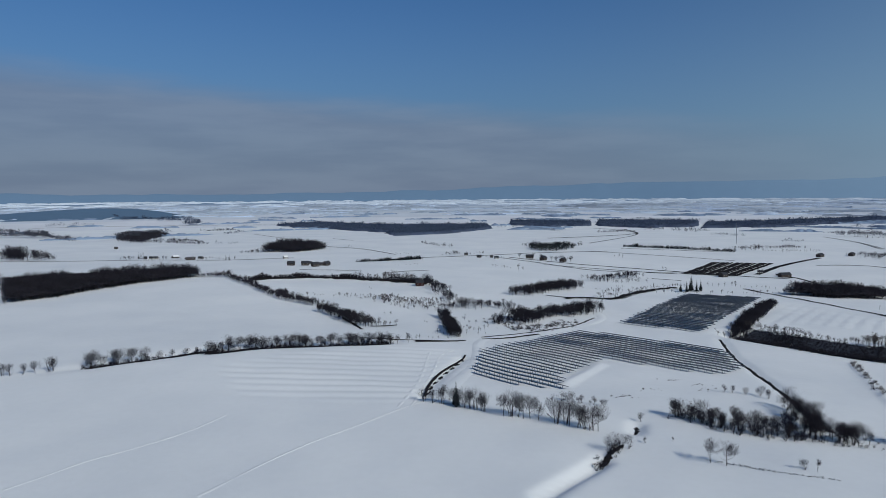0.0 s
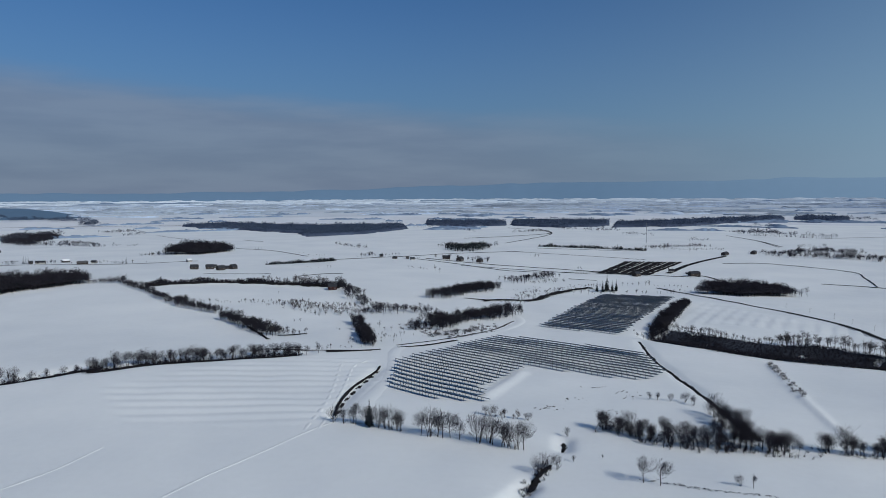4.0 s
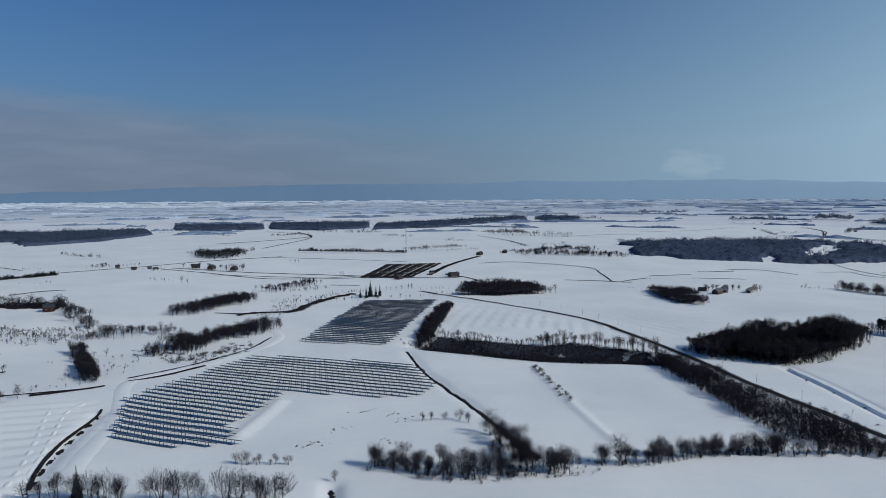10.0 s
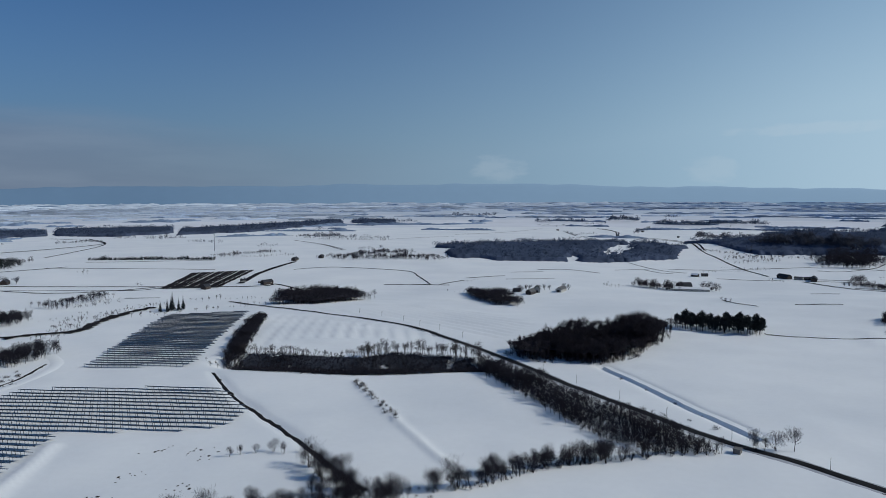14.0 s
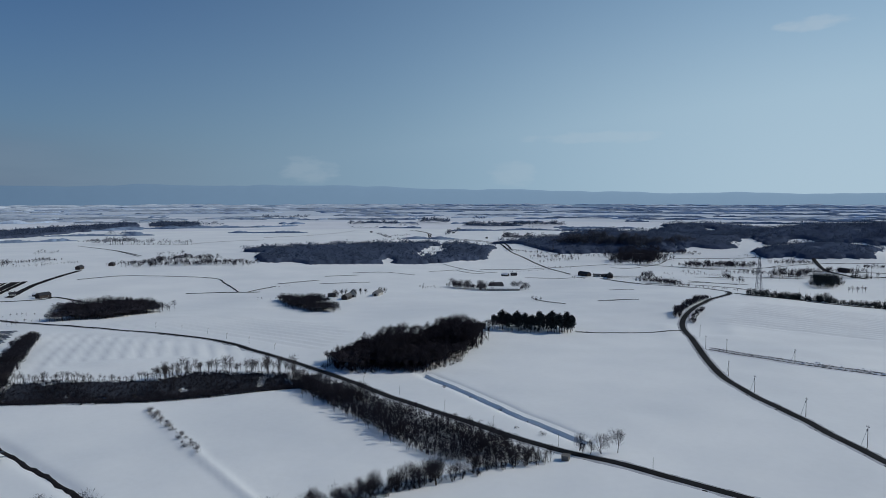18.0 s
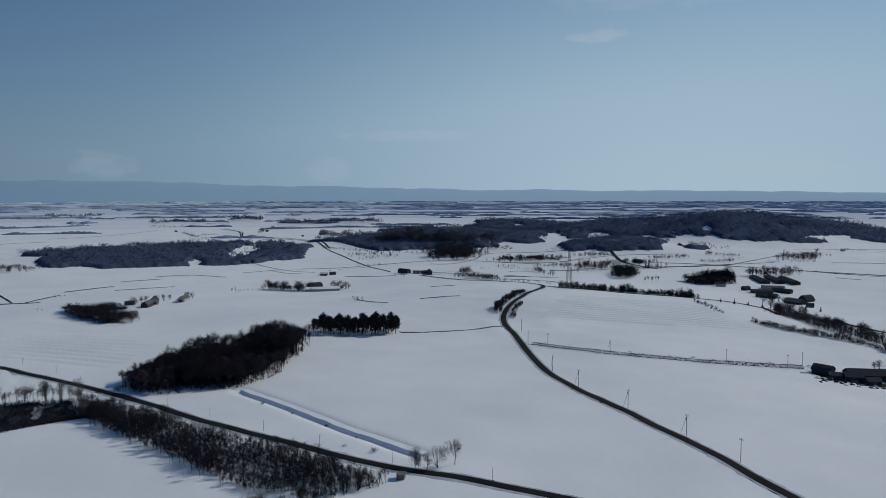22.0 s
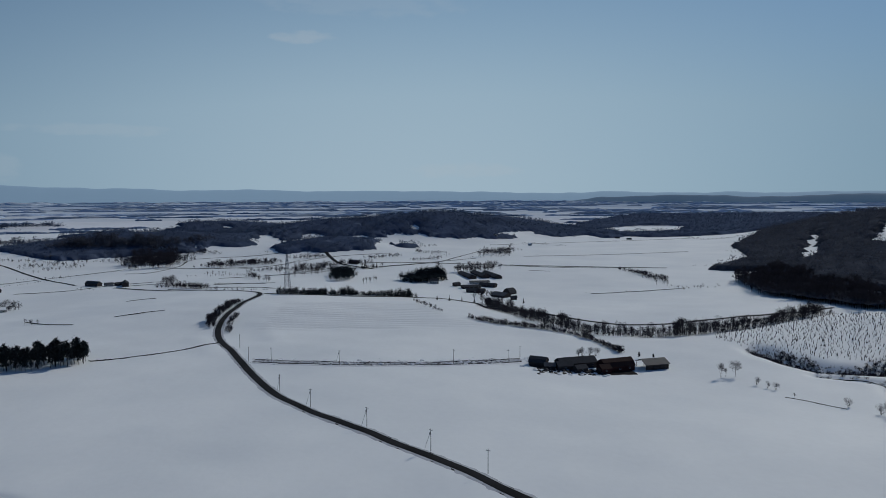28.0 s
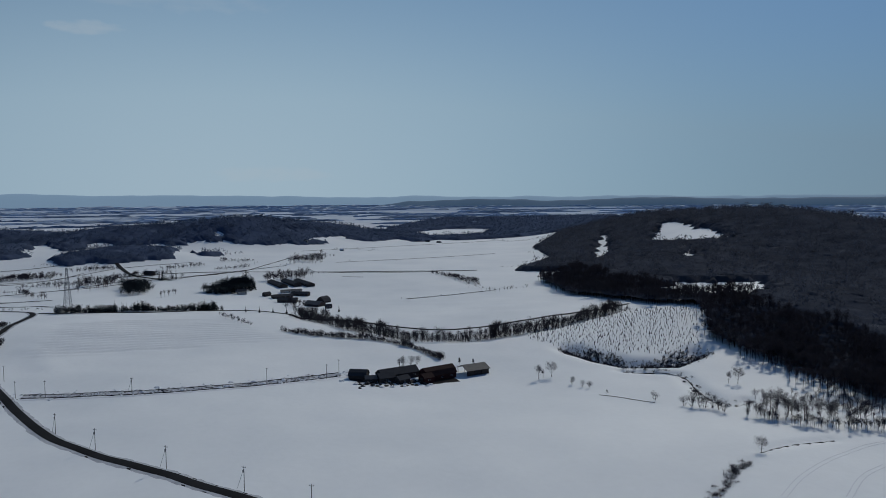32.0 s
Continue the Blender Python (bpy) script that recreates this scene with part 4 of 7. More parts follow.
FAR_HOUSES = [
    (-662, 1420, 7, -25),
    (-493, 1161, 6, -23),
    (-479, 1160, 18, -22),
    (-450, 1179, 14, -21),
    (-411, 1140, 20, -20),
    (-398, 1151, 10, -19),
    (-202, 1049, 12, -11),
    (-180, 1032, 8, -10),
    (-260, 1157, 9, -13),
    (41, 1258, 8, 2),
    (62, 1215, 8, 3),
    (91, 1199, 9, 4),
    (84, 1218, 7, 4),
    (487, 1013, 12, 26),
    (471, 1040, 9, 24),
    (676, 699, 12, 47),
    (1868, 1623, 9, 50),
    (1808, 1143, 8, 60),
    (1019, 650, 14, 61),
    (1033, 642, 12, 62),
    (1063, 516, 14, 69),
    (1066, 504, 14, 70),
    (1987, 1374, 12, 57),
    (1646, -166, 10, 102),
    (1917, -423, 16, 108),
    (1889, -445, 16, 109),
    (1830, -456, 16, 110),
    (885, 8, 9, 101),
]

# ---- ground, far plain and mountains ----
ravine = [tuple((np.array(a) + np.array(b)) / 2) for a, b in zip(ravine_low, ravine_high)]
CUTS += [
    (ravine, 13, -7.5), (bank_dark, 7.0, 2.5), (ditch_blue, 3.6, -2.2), (ditch_left, 3.0, -1.6), (track_array, 3.0, -1.2),
    (creek0, 3.2, -3.0), (creek9, 3.5, -2.0), (ridge_line, 1.8, 0.9), (shrub_line, 3.0, 0.5), (plant_ditch, 10.0, -6.0),
    (trees_foot_b + trees_foot_c + trees_foot_d, 6.0, -2.2), (slope_ridge, 3.0, 1.3), (river_trees, 12.0, -3.5),
    (creek_r, 5.0, -2.5), (snow_edge[1:5], 9.0, 0.8), (hedge_i, 3.0, -1.0), (bank_i, 2.5, -1.2),
]
# fields with drifted furrows: outline, a line along the furrows, spacing, height
FURROWS = [(field_a, stripe_a, 11.5, 0.36), (field_b, stripe_b, 12.0, 0.7), (field_c, stripe_c, 10.0, 0.75), (field_d, stripe_d, 9.0, 0.8)]

CENTRE = (70.0, 100.0)


# haze put into the snow's colour: bluer and darker with each outer ring
HAZED_SNOW = [material("hazed_snow", c, 0.9, vary=0.05, scale=0.004, fine=0.03, second=tuple(v * 0.88 for v in c), gloss=0.0) for c in ((0.73, 0.76, 0.81), (0.64, 0.69, 0.76), (0.56, 0.63, 0.72), (0.43, 0.51, 0.63), (0.24, 0.33, 0.45))]


def build_ground():
    az_fine = np.arange(-42, 152, 0.42)
    az_all = radians(1) * np.r_[az_fine, np.arange(152, 318, 3.0)]
    rad = np.r_[np.arange(1, 120, 10), np.arange(120, 950, 3.0), 950 * 1.017 ** np.arange(0, 96)]
    rad = rad[rad < 4790]
    a, r = np.meshgrid(az_all, rad)
    x, y = CENTRE[0] + r * np.sin(a), CENTRE[1] + r * np.cos(a)
    z = ground(x, y)
    for poly, line, gap, amp in FURROWS:
        way = np.array(line[1], float) - np.array(line[0], float)
        way /= np.hypot(*way)
        across = (x - line[0][0]) * -way[1] + (y - line[0][1]) * way[0]
        run = (x - line[0][0]) * way[0] + (y - line[0][1]) * way[1]
        z += np.where(inside(x, y, poly), amp * np.sin((across + 1.6 * np.sin(run / 47.0)) * 6.283 / gap) * (0.85 + 0.15 * np.sin(run / 31 + across / 9)), 0)
    n, m = len(az_all), len(rad)
    V = np.c_[x.ravel(), y.ravel(), z.ravel()]
    j, i = np.meshgrid(np.arange(n), np.arange(m - 1))
    j2 = (j + 1) % n
    F = np.stack([i * n + j, (i + 1) * n + j, (i + 1) * n + j2, i * n + j2], -1).reshape(-1, 4)
    F = F[:, ::-1]
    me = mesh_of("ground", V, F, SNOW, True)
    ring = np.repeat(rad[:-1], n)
    for k, m_far in enumerate(HAZED_SNOW):
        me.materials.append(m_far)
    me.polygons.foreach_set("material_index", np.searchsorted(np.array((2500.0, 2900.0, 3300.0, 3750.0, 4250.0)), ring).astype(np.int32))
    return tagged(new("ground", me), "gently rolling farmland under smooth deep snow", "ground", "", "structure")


build_ground()

# aerial haze over the mountains, put on as blue emission that pales eastward
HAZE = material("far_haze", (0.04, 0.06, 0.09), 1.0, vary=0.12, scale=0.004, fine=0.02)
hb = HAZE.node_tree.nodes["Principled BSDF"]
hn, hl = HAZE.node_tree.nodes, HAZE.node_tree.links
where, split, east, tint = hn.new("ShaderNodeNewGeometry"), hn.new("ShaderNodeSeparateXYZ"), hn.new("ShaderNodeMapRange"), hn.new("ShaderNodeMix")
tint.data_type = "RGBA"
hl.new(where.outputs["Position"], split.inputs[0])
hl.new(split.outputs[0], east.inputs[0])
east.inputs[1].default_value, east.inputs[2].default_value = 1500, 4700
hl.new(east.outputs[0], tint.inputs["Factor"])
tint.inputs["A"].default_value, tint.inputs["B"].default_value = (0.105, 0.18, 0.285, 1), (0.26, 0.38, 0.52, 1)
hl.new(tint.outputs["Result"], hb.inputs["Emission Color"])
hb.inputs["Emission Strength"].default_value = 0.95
# dim blue emission stands in for haze over the wooded hills
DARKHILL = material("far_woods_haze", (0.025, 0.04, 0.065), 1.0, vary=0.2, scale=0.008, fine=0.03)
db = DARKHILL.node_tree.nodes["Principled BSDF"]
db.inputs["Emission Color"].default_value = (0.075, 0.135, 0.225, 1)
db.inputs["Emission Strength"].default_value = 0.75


def ridge(name, profile, radius, mat, rough, base, label):
    """A far range of hills: profile of (azimuth, height over the eye's level), as a broad ridge with slopes."""
    rng = np.random.default_rng(int(radius))
    a = np.arange(profile[0][0], profile[-1][0], 0.12)
    h = np.interp(a, [p[0] for p in profile], [p[1] for p in profile])
    for k in range(1, 7):
        h = h + rough / k * np.sin(a * k * 0.55 + rng.random() * 6) * np.sin(a * 0.13 * k + rng.random() * 6)
    V = []
    for step, (dr, f) in enumerate(((-160, 0), (-90, 0.55), (-30, 0.9), (0, 1), (60, 0.8))):
        rr = radius + dr + 0 * a
        V.append(np.c_[CENTRE[0] + rr * np.sin(np.radians(a)), CENTRE[1] + rr * np.cos(np.radians(a)), base + (109 + h - base) * f])
    n = len(a)
    i = np.arange(n - 1)
    F = np.concatenate([np.stack([k * n + i, k * n + i + 1, (k + 1) * n + i + 1, (k + 1) * n + i], 1) for k in range(4)])
    return tagged(new(name, mesh_of(name, np.concatenate(V), F, mat, True)), label, "mountains", "", "structure")


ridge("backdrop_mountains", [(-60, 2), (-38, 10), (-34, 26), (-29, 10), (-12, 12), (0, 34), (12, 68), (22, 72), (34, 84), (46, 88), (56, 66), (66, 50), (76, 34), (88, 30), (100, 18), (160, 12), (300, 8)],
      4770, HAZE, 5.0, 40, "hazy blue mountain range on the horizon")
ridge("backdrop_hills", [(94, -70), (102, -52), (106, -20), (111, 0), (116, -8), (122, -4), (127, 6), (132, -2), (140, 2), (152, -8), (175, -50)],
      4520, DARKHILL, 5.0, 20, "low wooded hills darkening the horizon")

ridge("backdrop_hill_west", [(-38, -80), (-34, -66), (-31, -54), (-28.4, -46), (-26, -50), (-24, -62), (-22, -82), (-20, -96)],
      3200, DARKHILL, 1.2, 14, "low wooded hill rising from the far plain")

# dark belts of woods and hedges that divide the far plain
rng = np.random.default_rng(11)
LUMP = [mass_tree(200 + s, 22, 0.46, 0.2, 0.034, (0.14, 0.26), trunk=0) for s in range(8)]
# darker than the trees above: the woods' self-shading is in the colour
SHADE = material("shaded_twig_layer", (0.061, 0.068, 0.086), 1.0, vary=0.35, scale=0.02, fine=0.2, gloss=0.0)
# same self-shading for far woods, blued to carry haze
HAZE_SHADE = material("hazed_twig_layer", (0.075, 0.099, 0.158), 1.0, vary=0.3, scale=0.012, fine=0.12, gloss=0.0)
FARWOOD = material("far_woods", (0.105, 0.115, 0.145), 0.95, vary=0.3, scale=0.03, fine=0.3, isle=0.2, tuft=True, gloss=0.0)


# haze is put into these base colours, paler and bluer for farther woods
DISTANT = material("hazed_distant_woods", (0.55, 0.65, 0.79), 1.0, vary=0.25, scale=0.01, fine=0.1, isle=0.25, tuft=True, gloss=0.0)
HAZED_PALE = material("hazed_pale_woods", (0.58, 0.67, 0.78), 1.0, vary=0.2, scale=0.01, fine=0.1, gloss=0.0)
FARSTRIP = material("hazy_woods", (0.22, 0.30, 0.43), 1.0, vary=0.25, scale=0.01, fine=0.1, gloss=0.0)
MIDWOOD = material("hazed_mid_woods", (0.095, 0.128, 0.195), 1.0, vary=0.25, scale=0.02, fine=0.25, isle=0.15, tuft=True, gloss=0.0)


def far_belts(count, r_lo, r_hi, name, long_lo, long_hi, tall, mat, step, spread=0.3):
    """Long strips of wood seen as closed masses with an uneven top."""
    V, F, n = [], [], 0
    for k in range(count):
        a = radians(rng.uniform(-36, 146))
        r = r_lo + (r_hi - r_lo) * rng.random() ** 0.8
        turn = a + radians(90) + rng.normal(0, spread)
        half = rng.uniform(long_lo, long_hi) * 0.5
        u = np.arange(-half, half, step)
        d = np.array([math.sin(turn), math.cos(turn)])
        side = np.array([d[1], -d[0]])
        bend = half * rng.normal(0, 0.12) * (1 - (u / half) ** 2) + rng.normal(0, 1.5, len(u))
        p = np.array([CENTRE[0] + r * math.sin(a), CENTRE[1] + r * math.cos(a)]) + d * u[:, None] + side * bend[:, None]
        wide = rng.uniform(5, 10) if rng.random() < 0.78 else rng.uniform(18, 60)
        thin = np.clip((1 - np.abs(u / half)) * 4, 0.15, 1) * np.clip(0.8 + 0.5 * np.sin(u / half * rng.uniform(3, 9) + rng.random() * 6), 0.1, 1.2)
        for f, up in ((-0.5, 0), (-0.28, 1), (0.28, 1), (0.5, 0)):
            q = p + side * (f * wide * thin)[:, None] + rng.normal(0, 0.8, p.shape)
            z = ground(q[:, 0], q[:, 1]) + (rng.uniform(0.55, 1.1, len(u)) * tall * np.sqrt(thin) if up else -0.5)
            V.append(np.c_[q, z])
        m, i = len(u), np.arange(len(u) - 1)
        F += [np.stack([n + b * m + i, n + b * m + i + 1, n + (b + 1) * m + i + 1, n + (b + 1) * m + i], 1) for b in range(3)]
        n += 4 * m
    ob = new(name, mesh_of(name, np.vstack(V), np.vstack(F), mat, True))
    tagged(ob, "dark belts of bare woods across the far snowy plain", "woods", "", "stuff")


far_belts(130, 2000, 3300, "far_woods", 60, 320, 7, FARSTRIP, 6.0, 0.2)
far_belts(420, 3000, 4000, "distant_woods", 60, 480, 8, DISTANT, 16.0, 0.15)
far_belts(340, 3900, 4730, "distant_woods", 90, 620, 8, HAZED_PALE, 18.0, 0.12)

# ---- roads, tracks and bare earth ----
ribbon("verge", road_main, 9.4, 0.22, DIRTY, "dirty ploughed snow verge along the asphalt road", "verge", step=3.0, ragged=0.5)
ribbon("road", road_main, 7.4, 0.3, ASPHALT, "cleared dark asphalt country road between snow banks", "road")
ribbon("verge", road_east, 9.6, 0.22, DIRTY, "dirty ploughed snow verge along the winding road", "verge", step=3.0, ragged=0.5)
ribbon("road", road_east, 7.6, 0.3, ASPHALT, "winding cleared asphalt road through snowfields", "road")
ribbon("road", road_river, 4.2, 0.5, ASPHALT, "narrow dark road below a row of trees", "road")
ribbon("road", road_far, 5, 0.5, ASPHALT, "dark thawed farm road on the plain", "road")
ribbon("road", road_far2, 7, 0.8, ASPHALT, "dark road running over the far plain", "road")
ribbon("road", line_far_a, 6, 0.8, ASPHALT, "dark road crossing far snowfields", "road")
ribbon("road", river_line, 9, 0.5, SOIL, "dark muddy farm lane between snow heaps", "road")
ribbon("road", line_t28, 4, 0.8, ASPHALT, "thin dark road crossing the valley fields", "road")
ribbon("ditch", track_array, 2.6, 0.35, SOIL, "dark wet ditch winding through the snow", "ditch", ragged=0.4)
# steep snow lips over open ditches
def snow_lip(pts, side, rise, label):
    """A crisp snow bank along a line: flat top on one side, an overhanging edge and a steep face."""
    p = resample(pts, 2.5)
    d = np.gradient(p, axis=0)
    d /= np.hypot(*d.T)[:, None]
    d = np.stack([d[:, 1], -d[:, 0]], 1) * side
    lip = ground(*(p + d * 4.5).T) + rise
    wave = 0.12 + 0.1 * np.sin(np.arange(len(p)))
    cols = [np.c_[p + d * o, z] for o, z in ((6.5, ground(*(p + d * 6.5).T) - 0.3), (4.5, lip + 0.05), (0.9, lip + wave), (-0.7, ground(*p.T) - 0.25))]
    n, i = len(p), np.arange(len(p) - 1)
    F = np.concatenate([np.stack([a * n + i, a * n + i + 1, (a + 1) * n + i + 1, (a + 1) * n + i], 1) for a in range(3)])
    return tagged(new("ditch_bank", mesh_of("ditch_bank", np.concatenate(cols), F, SNOW)), label, "ditch", "", "structure")


snow_lip(ditch_blue, -1, 0.0, "steep snow bank of a straight ditch")
ribbon("ditch", ditch_left, 2.4, 0.25, SOIL, "dark open ditch at the field edge", "ditch", ragged=0.4)
ribbon("ditch", trees_foot_b + trees_foot_c + trees_foot_d, 4.4, 0.5, SOIL, "dark earth bank below the trees", "ditch", ragged=0.6)
ribbon("ditch", trees_foot_d, 5.0, 0.5, SOIL, "dark earth bank below the trees", "ditch", ragged=0.8)
ribbon("bank", bank_dark, 15, 0.7, SOIL, "long dark bare embankment across the snow", "bank", ragged=0.8)
ribbon("bank", bank_river, 9, 0.9, SOIL, "dark thawed river bank", "bank", ragged=2.0)
ribbon("farmyard", [(562, 54), (552, 40), (545, 24), (542, 8), (543, -8)], 15, 0.25, SOIL, "dark muddy farmyard with trodden snow", "yard", step=3.0, ragged=2.2)
ribbon("track", track_farm, 3.2, 0.3, BANK, "trampled snowy farm track", "track", ragged=0.3)
# trodden snow whose grey also holds the shade of its churned relief
ribbon("track", np.array(track_farm[:4], float) + np.array([8.0, 0.0]), 13, 0.12, DIRTY, "churned snow beside the farm track, greyed for its relief shade", "track", step=2.5, ragged=2.2)
# thin dark strips painted as shadow lines of the ruts
for off in (3.0, 10.5):
    ribbon("rut", np.array(track_farm[:4], float) + np.array([off, 0.0]), 0.9, 0.3, SOIL, "dark line for the shade in a snow rut", "track", step=3.5, ragged=1.3)
RUT = material("wheel_rut", (0.75, 0.77, 0.80), 0.8, vary=0.04, scale=0.3, fine=2.0)
for line in (wheel_a, wheel_b):
    for off in (-0.95, 0.95):
        q = np.array(line, float)
        way = q[-1] - q[0]
        ribbon("wheel_track", q + np.array([-way[1], way[0]]) / np.hypot(*way) * off, 0.6, 0.06, RUT, "faint wheel track pressed into the snow", "track", step=3.0)
PACKED = material("packed_snow", (0.805, 0.832, 0.842), 0.75, vary=0.03, scale=0.2, fine=1.5)
for line in (wheel_c, wheel_d, wheel_e, wheel_f):
    ribbon("wheel_track", line, 2.6, 0.07, PACKED, "faint old track drifted over with snow", "track", step=3.0, ragged=0.3)
ribbon("snow_road", road_snow, 8.0, 0.4, SNOW, "white packed-snow service road round the solar field", "track", ragged=0.2)
ribbon("ditch", ditch_snow, 1.4, 1.3, SOIL, "dark ditch along the service road", "ditch", step=2.5, ragged=0.1)
ribbon("ditch", [(x - 6, y + 3) for x, y in road_snow[6:10]], 1.6, 0.35, SOIL, "dark ditch along the service road", "ditch", ragged=0.5)
ribbon("ditch", [(-60, 500), (-25, 497), (10, 500)], 2.2, 0.4, SOIL, "dark ditch along the service road", "ditch", ragged=0.4)
ribbon("ditch", fence_line, 1.6, 0.35, SOIL, "thin dark hedge bank across the snowfield", "ditch", ragged=0.6)
# creek strip, its dark colour also standing for shade in the gully
ribbon("ditch", [(61, 264), (66, 271), (73, 280)], 2.2, 0.4, SOIL, "dark strip for the creek and the shade between its snow banks", "creek", step=1.5, ragged=0.5)
ribbon("ditch", creek9, 1.8, 0.3, SOIL, "dark creek bed in deep snow", "creek", step=1.5, ragged=0.5)
ribbon("ditch", creek_r, 1.0, 0.2, SOIL, "dark creek winding between snowy banks", "creek", ragged=0.8)
ribbon("ditch", bank_i, 1.2, 0.3, SOIL, "thin dark bank at the field edge", "ditch", ragged=0.4)
ribbon("ditch", line_n, 0.6, 0.2, SOIL, "thin dark line at the field edge", "ditch", ragged=0.3)

# bare soil with strips of snow
fa, fb, fc, fd = (np.array(v, float) for v in field_dark)
for k in range(13):
    u0, u1 = k / 13 - 0.006, (k + (1.08, 0.84, 1.08, 0.9, 0.7)[k % 5]) / 13
    a, b = fa + (fd - fa) * u0, fb + (fc - fb) * u0
    c, d = fa + (fd - fa) * u1, fb + (fc - fb) * u1
    ribbon("soil_strip", [tuple((a + c) / 2), tuple((b + d) / 2)], float(np.hypot(*(c - a))), 0.9, SOIL, "strip of dark thawed plough land", "field", step=8.0, ragged=0.5)


# lanes, ditches and field edges that show as thin dark lines
for table in (FIELD_LINES_RIVER, FIELD_LINES_A, FIELD_LINES_B, FIELD_LINES_C, FIELD_LINES_D, FIELD_LINES_E):
    for width, pts in table:
        if width >= 3:
            ribbon("road", pts, width, 0.6, ASPHALT, "dark cleared lane across far snowfields", "road", step=8.0, ragged=0.4)
        else:
            ribbon("field_boundary", pts, width, 0.6, SOIL, "thin dark ditch between snowfields", "ditch", step=8.0, ragged=0.35 * width)


# ---- woods and hedges that nobody could count ----
def for_distance(kinds, p):
    """Lighter trees for woods that stay far off."""
    if len(p) and kinds is WOOD_BARE and np.hypot(*(p.mean(0) - np.array(CENTRE))) > 720:
        return WOOD_MID
    return kinds


def woods(name, poly, gap, size, kinds, mat, label, seed, skip=(), ragged=0.0):
    g = np.random.default_rng(seed)
    p = fill(poly, gap, g)
    kinds = for_distance(kinds, p)
    if ragged:
        # uneven outline and small snowy gaps
        u, v = p[:, 0] / ragged, p[:, 1] / ragged
        wob = ragged * 0.45 * np.c_[np.sin(u + 1.7 * np.sin(v * 0.8)) + np.sin(v * 2.3 + u), np.sin(v * 1.2 + 1.3 * np.sin(u)) + np.sin(u * 2.1 - v)]
        keep = inside(p[:, 0] + wob[:, 0], p[:, 1] + wob[:, 1], poly) & (np.sin(u * 1.1 + 2 * np.sin(v * 0.6)) + np.sin(v * 1.4 - u * 0.5) < 1.9)
        p = p[keep]
    for q in skip:
        w = g.normal(0, 9, p.shape)
        p = p[~inside(p[:, 0] + w[:, 0], p[:, 1] + w[:, 1], q)]
    if len(p):
        swell = 0.95 + 0.2 * np.sin(p[:, 0] / 13 + 2 * np.sin(p[:, 1] / 19)) + 0.12 * np.sin(p[:, 1] / 7 + p[:, 0] / 9)
        scatter(name, p, g.uniform(0.68, 1.12, len(p)) * size * swell, kinds, mat, label, "woods", g)


def canopy(name, poly, gap, size, mat, label, seed, skip=(), ragged=0.0, skirt=True):
    """The closed layer of twigs in a dense wood: an uneven sheet among the trees, down to the ground at the edge."""
    g = np.random.default_rng(seed)
    p = np.asarray(poly, float)
    lo, hi = p.min(0) - 2 * gap, p.max(0) + 2 * gap
    x, y = np.meshgrid(np.arange(lo[0], hi[0], gap), np.arange(lo[1], hi[1], gap))
    x, y = x + g.uniform(-0.4, 0.4, x.shape) * gap, y + g.uniform(-0.4, 0.4, x.shape) * gap
    wx, wy = x, y
    if ragged:
        u, v = x / ragged, y / ragged
        wx = x + ragged * 0.45 * (np.sin(u + 1.7 * np.sin(v * 0.8)) + np.sin(v * 2.3 + u))
        wy = y + ragged * 0.45 * (np.sin(v * 1.2 + 1.3 * np.sin(u)) + np.sin(u * 2.1 - v))
    ok = inside(wx, wy, poly)
    if ragged:
        ok &= inside(x, y, poly) & (np.sin(u * 1.1 + 2 * np.sin(v * 0.6)) + np.sin(v * 1.4 - u * 0.5) < 1.9)
    for q in skip:
        ok &= ~inside(x + g.normal(0, 6, x.shape), y + g.normal(0, 6, x.shape), q)
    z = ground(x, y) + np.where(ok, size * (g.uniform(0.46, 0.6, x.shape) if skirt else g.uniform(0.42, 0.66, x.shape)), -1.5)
    n, m = x.shape
    i, j = np.meshgrid(np.arange(n - 1), np.arange(m - 1), indexing="ij")
    some = ok[:-1, :-1] | ok[1:, :-1] | ok[:-1, 1:] | ok[1:, 1:]
    every = ok[:-1, :-1] & ok[1:, :-1] & ok[:-1, 1:] & ok[1:, 1:]
    k = (i * m + j)[some if skirt else every]
    F = np.vstack([np.stack([k, k + 1, k + m + 1], 1), np.stack([k, k + m + 1, k + m], 1)])
    tagged(new(name, mesh_of(name, np.c_[x.ravel(), y.ravel(), z.ravel()], F, mat, skirt)), label, "woods", "", "stuff")


def belt(name, pts, gap, wide, size, kinds, mat, label, seed, rows=1):
    g = np.random.default_rng(seed)
    p = np.vstack([along(pts, gap, wide, g) for _ in range(rows)])
    kinds = for_distance(kinds, p)
    swell = 0.92 + 0.22 * np.sin(p[:, 0] / 9 + 2 * np.sin(p[:, 1] / 12)) + 0.12 * np.sin(p[:, 1] / 4 + p[:, 0] / 5)
    scatter(name, p, g.uniform(0.62, 1.12, len(p)) * size * swell, kinds, mat, label, "woods", g)


NOTCH = [(1188, 957), (1262, 972), (1498, 1083), (1280, 930), (1194, 923)]
woods("woods", wood_hill, 4.6, 13, WOOD_BARE, TWIG, "dense dark leafless woods behind the snowy hill", 1)
woods("woods", road_wood, 2.6, 8, WOOD_FINE[:6] + WOOD_BARE[:4], TWIG, "leafless brushy woods on the slope below the road", 2)
belt("undergrowth", [road_wood[0], road_wood[1], road_wood[2]], 2.5, 9, 7, WOOD_FINE, TWIG, "leafless young trees at the field edge", 3, 2)
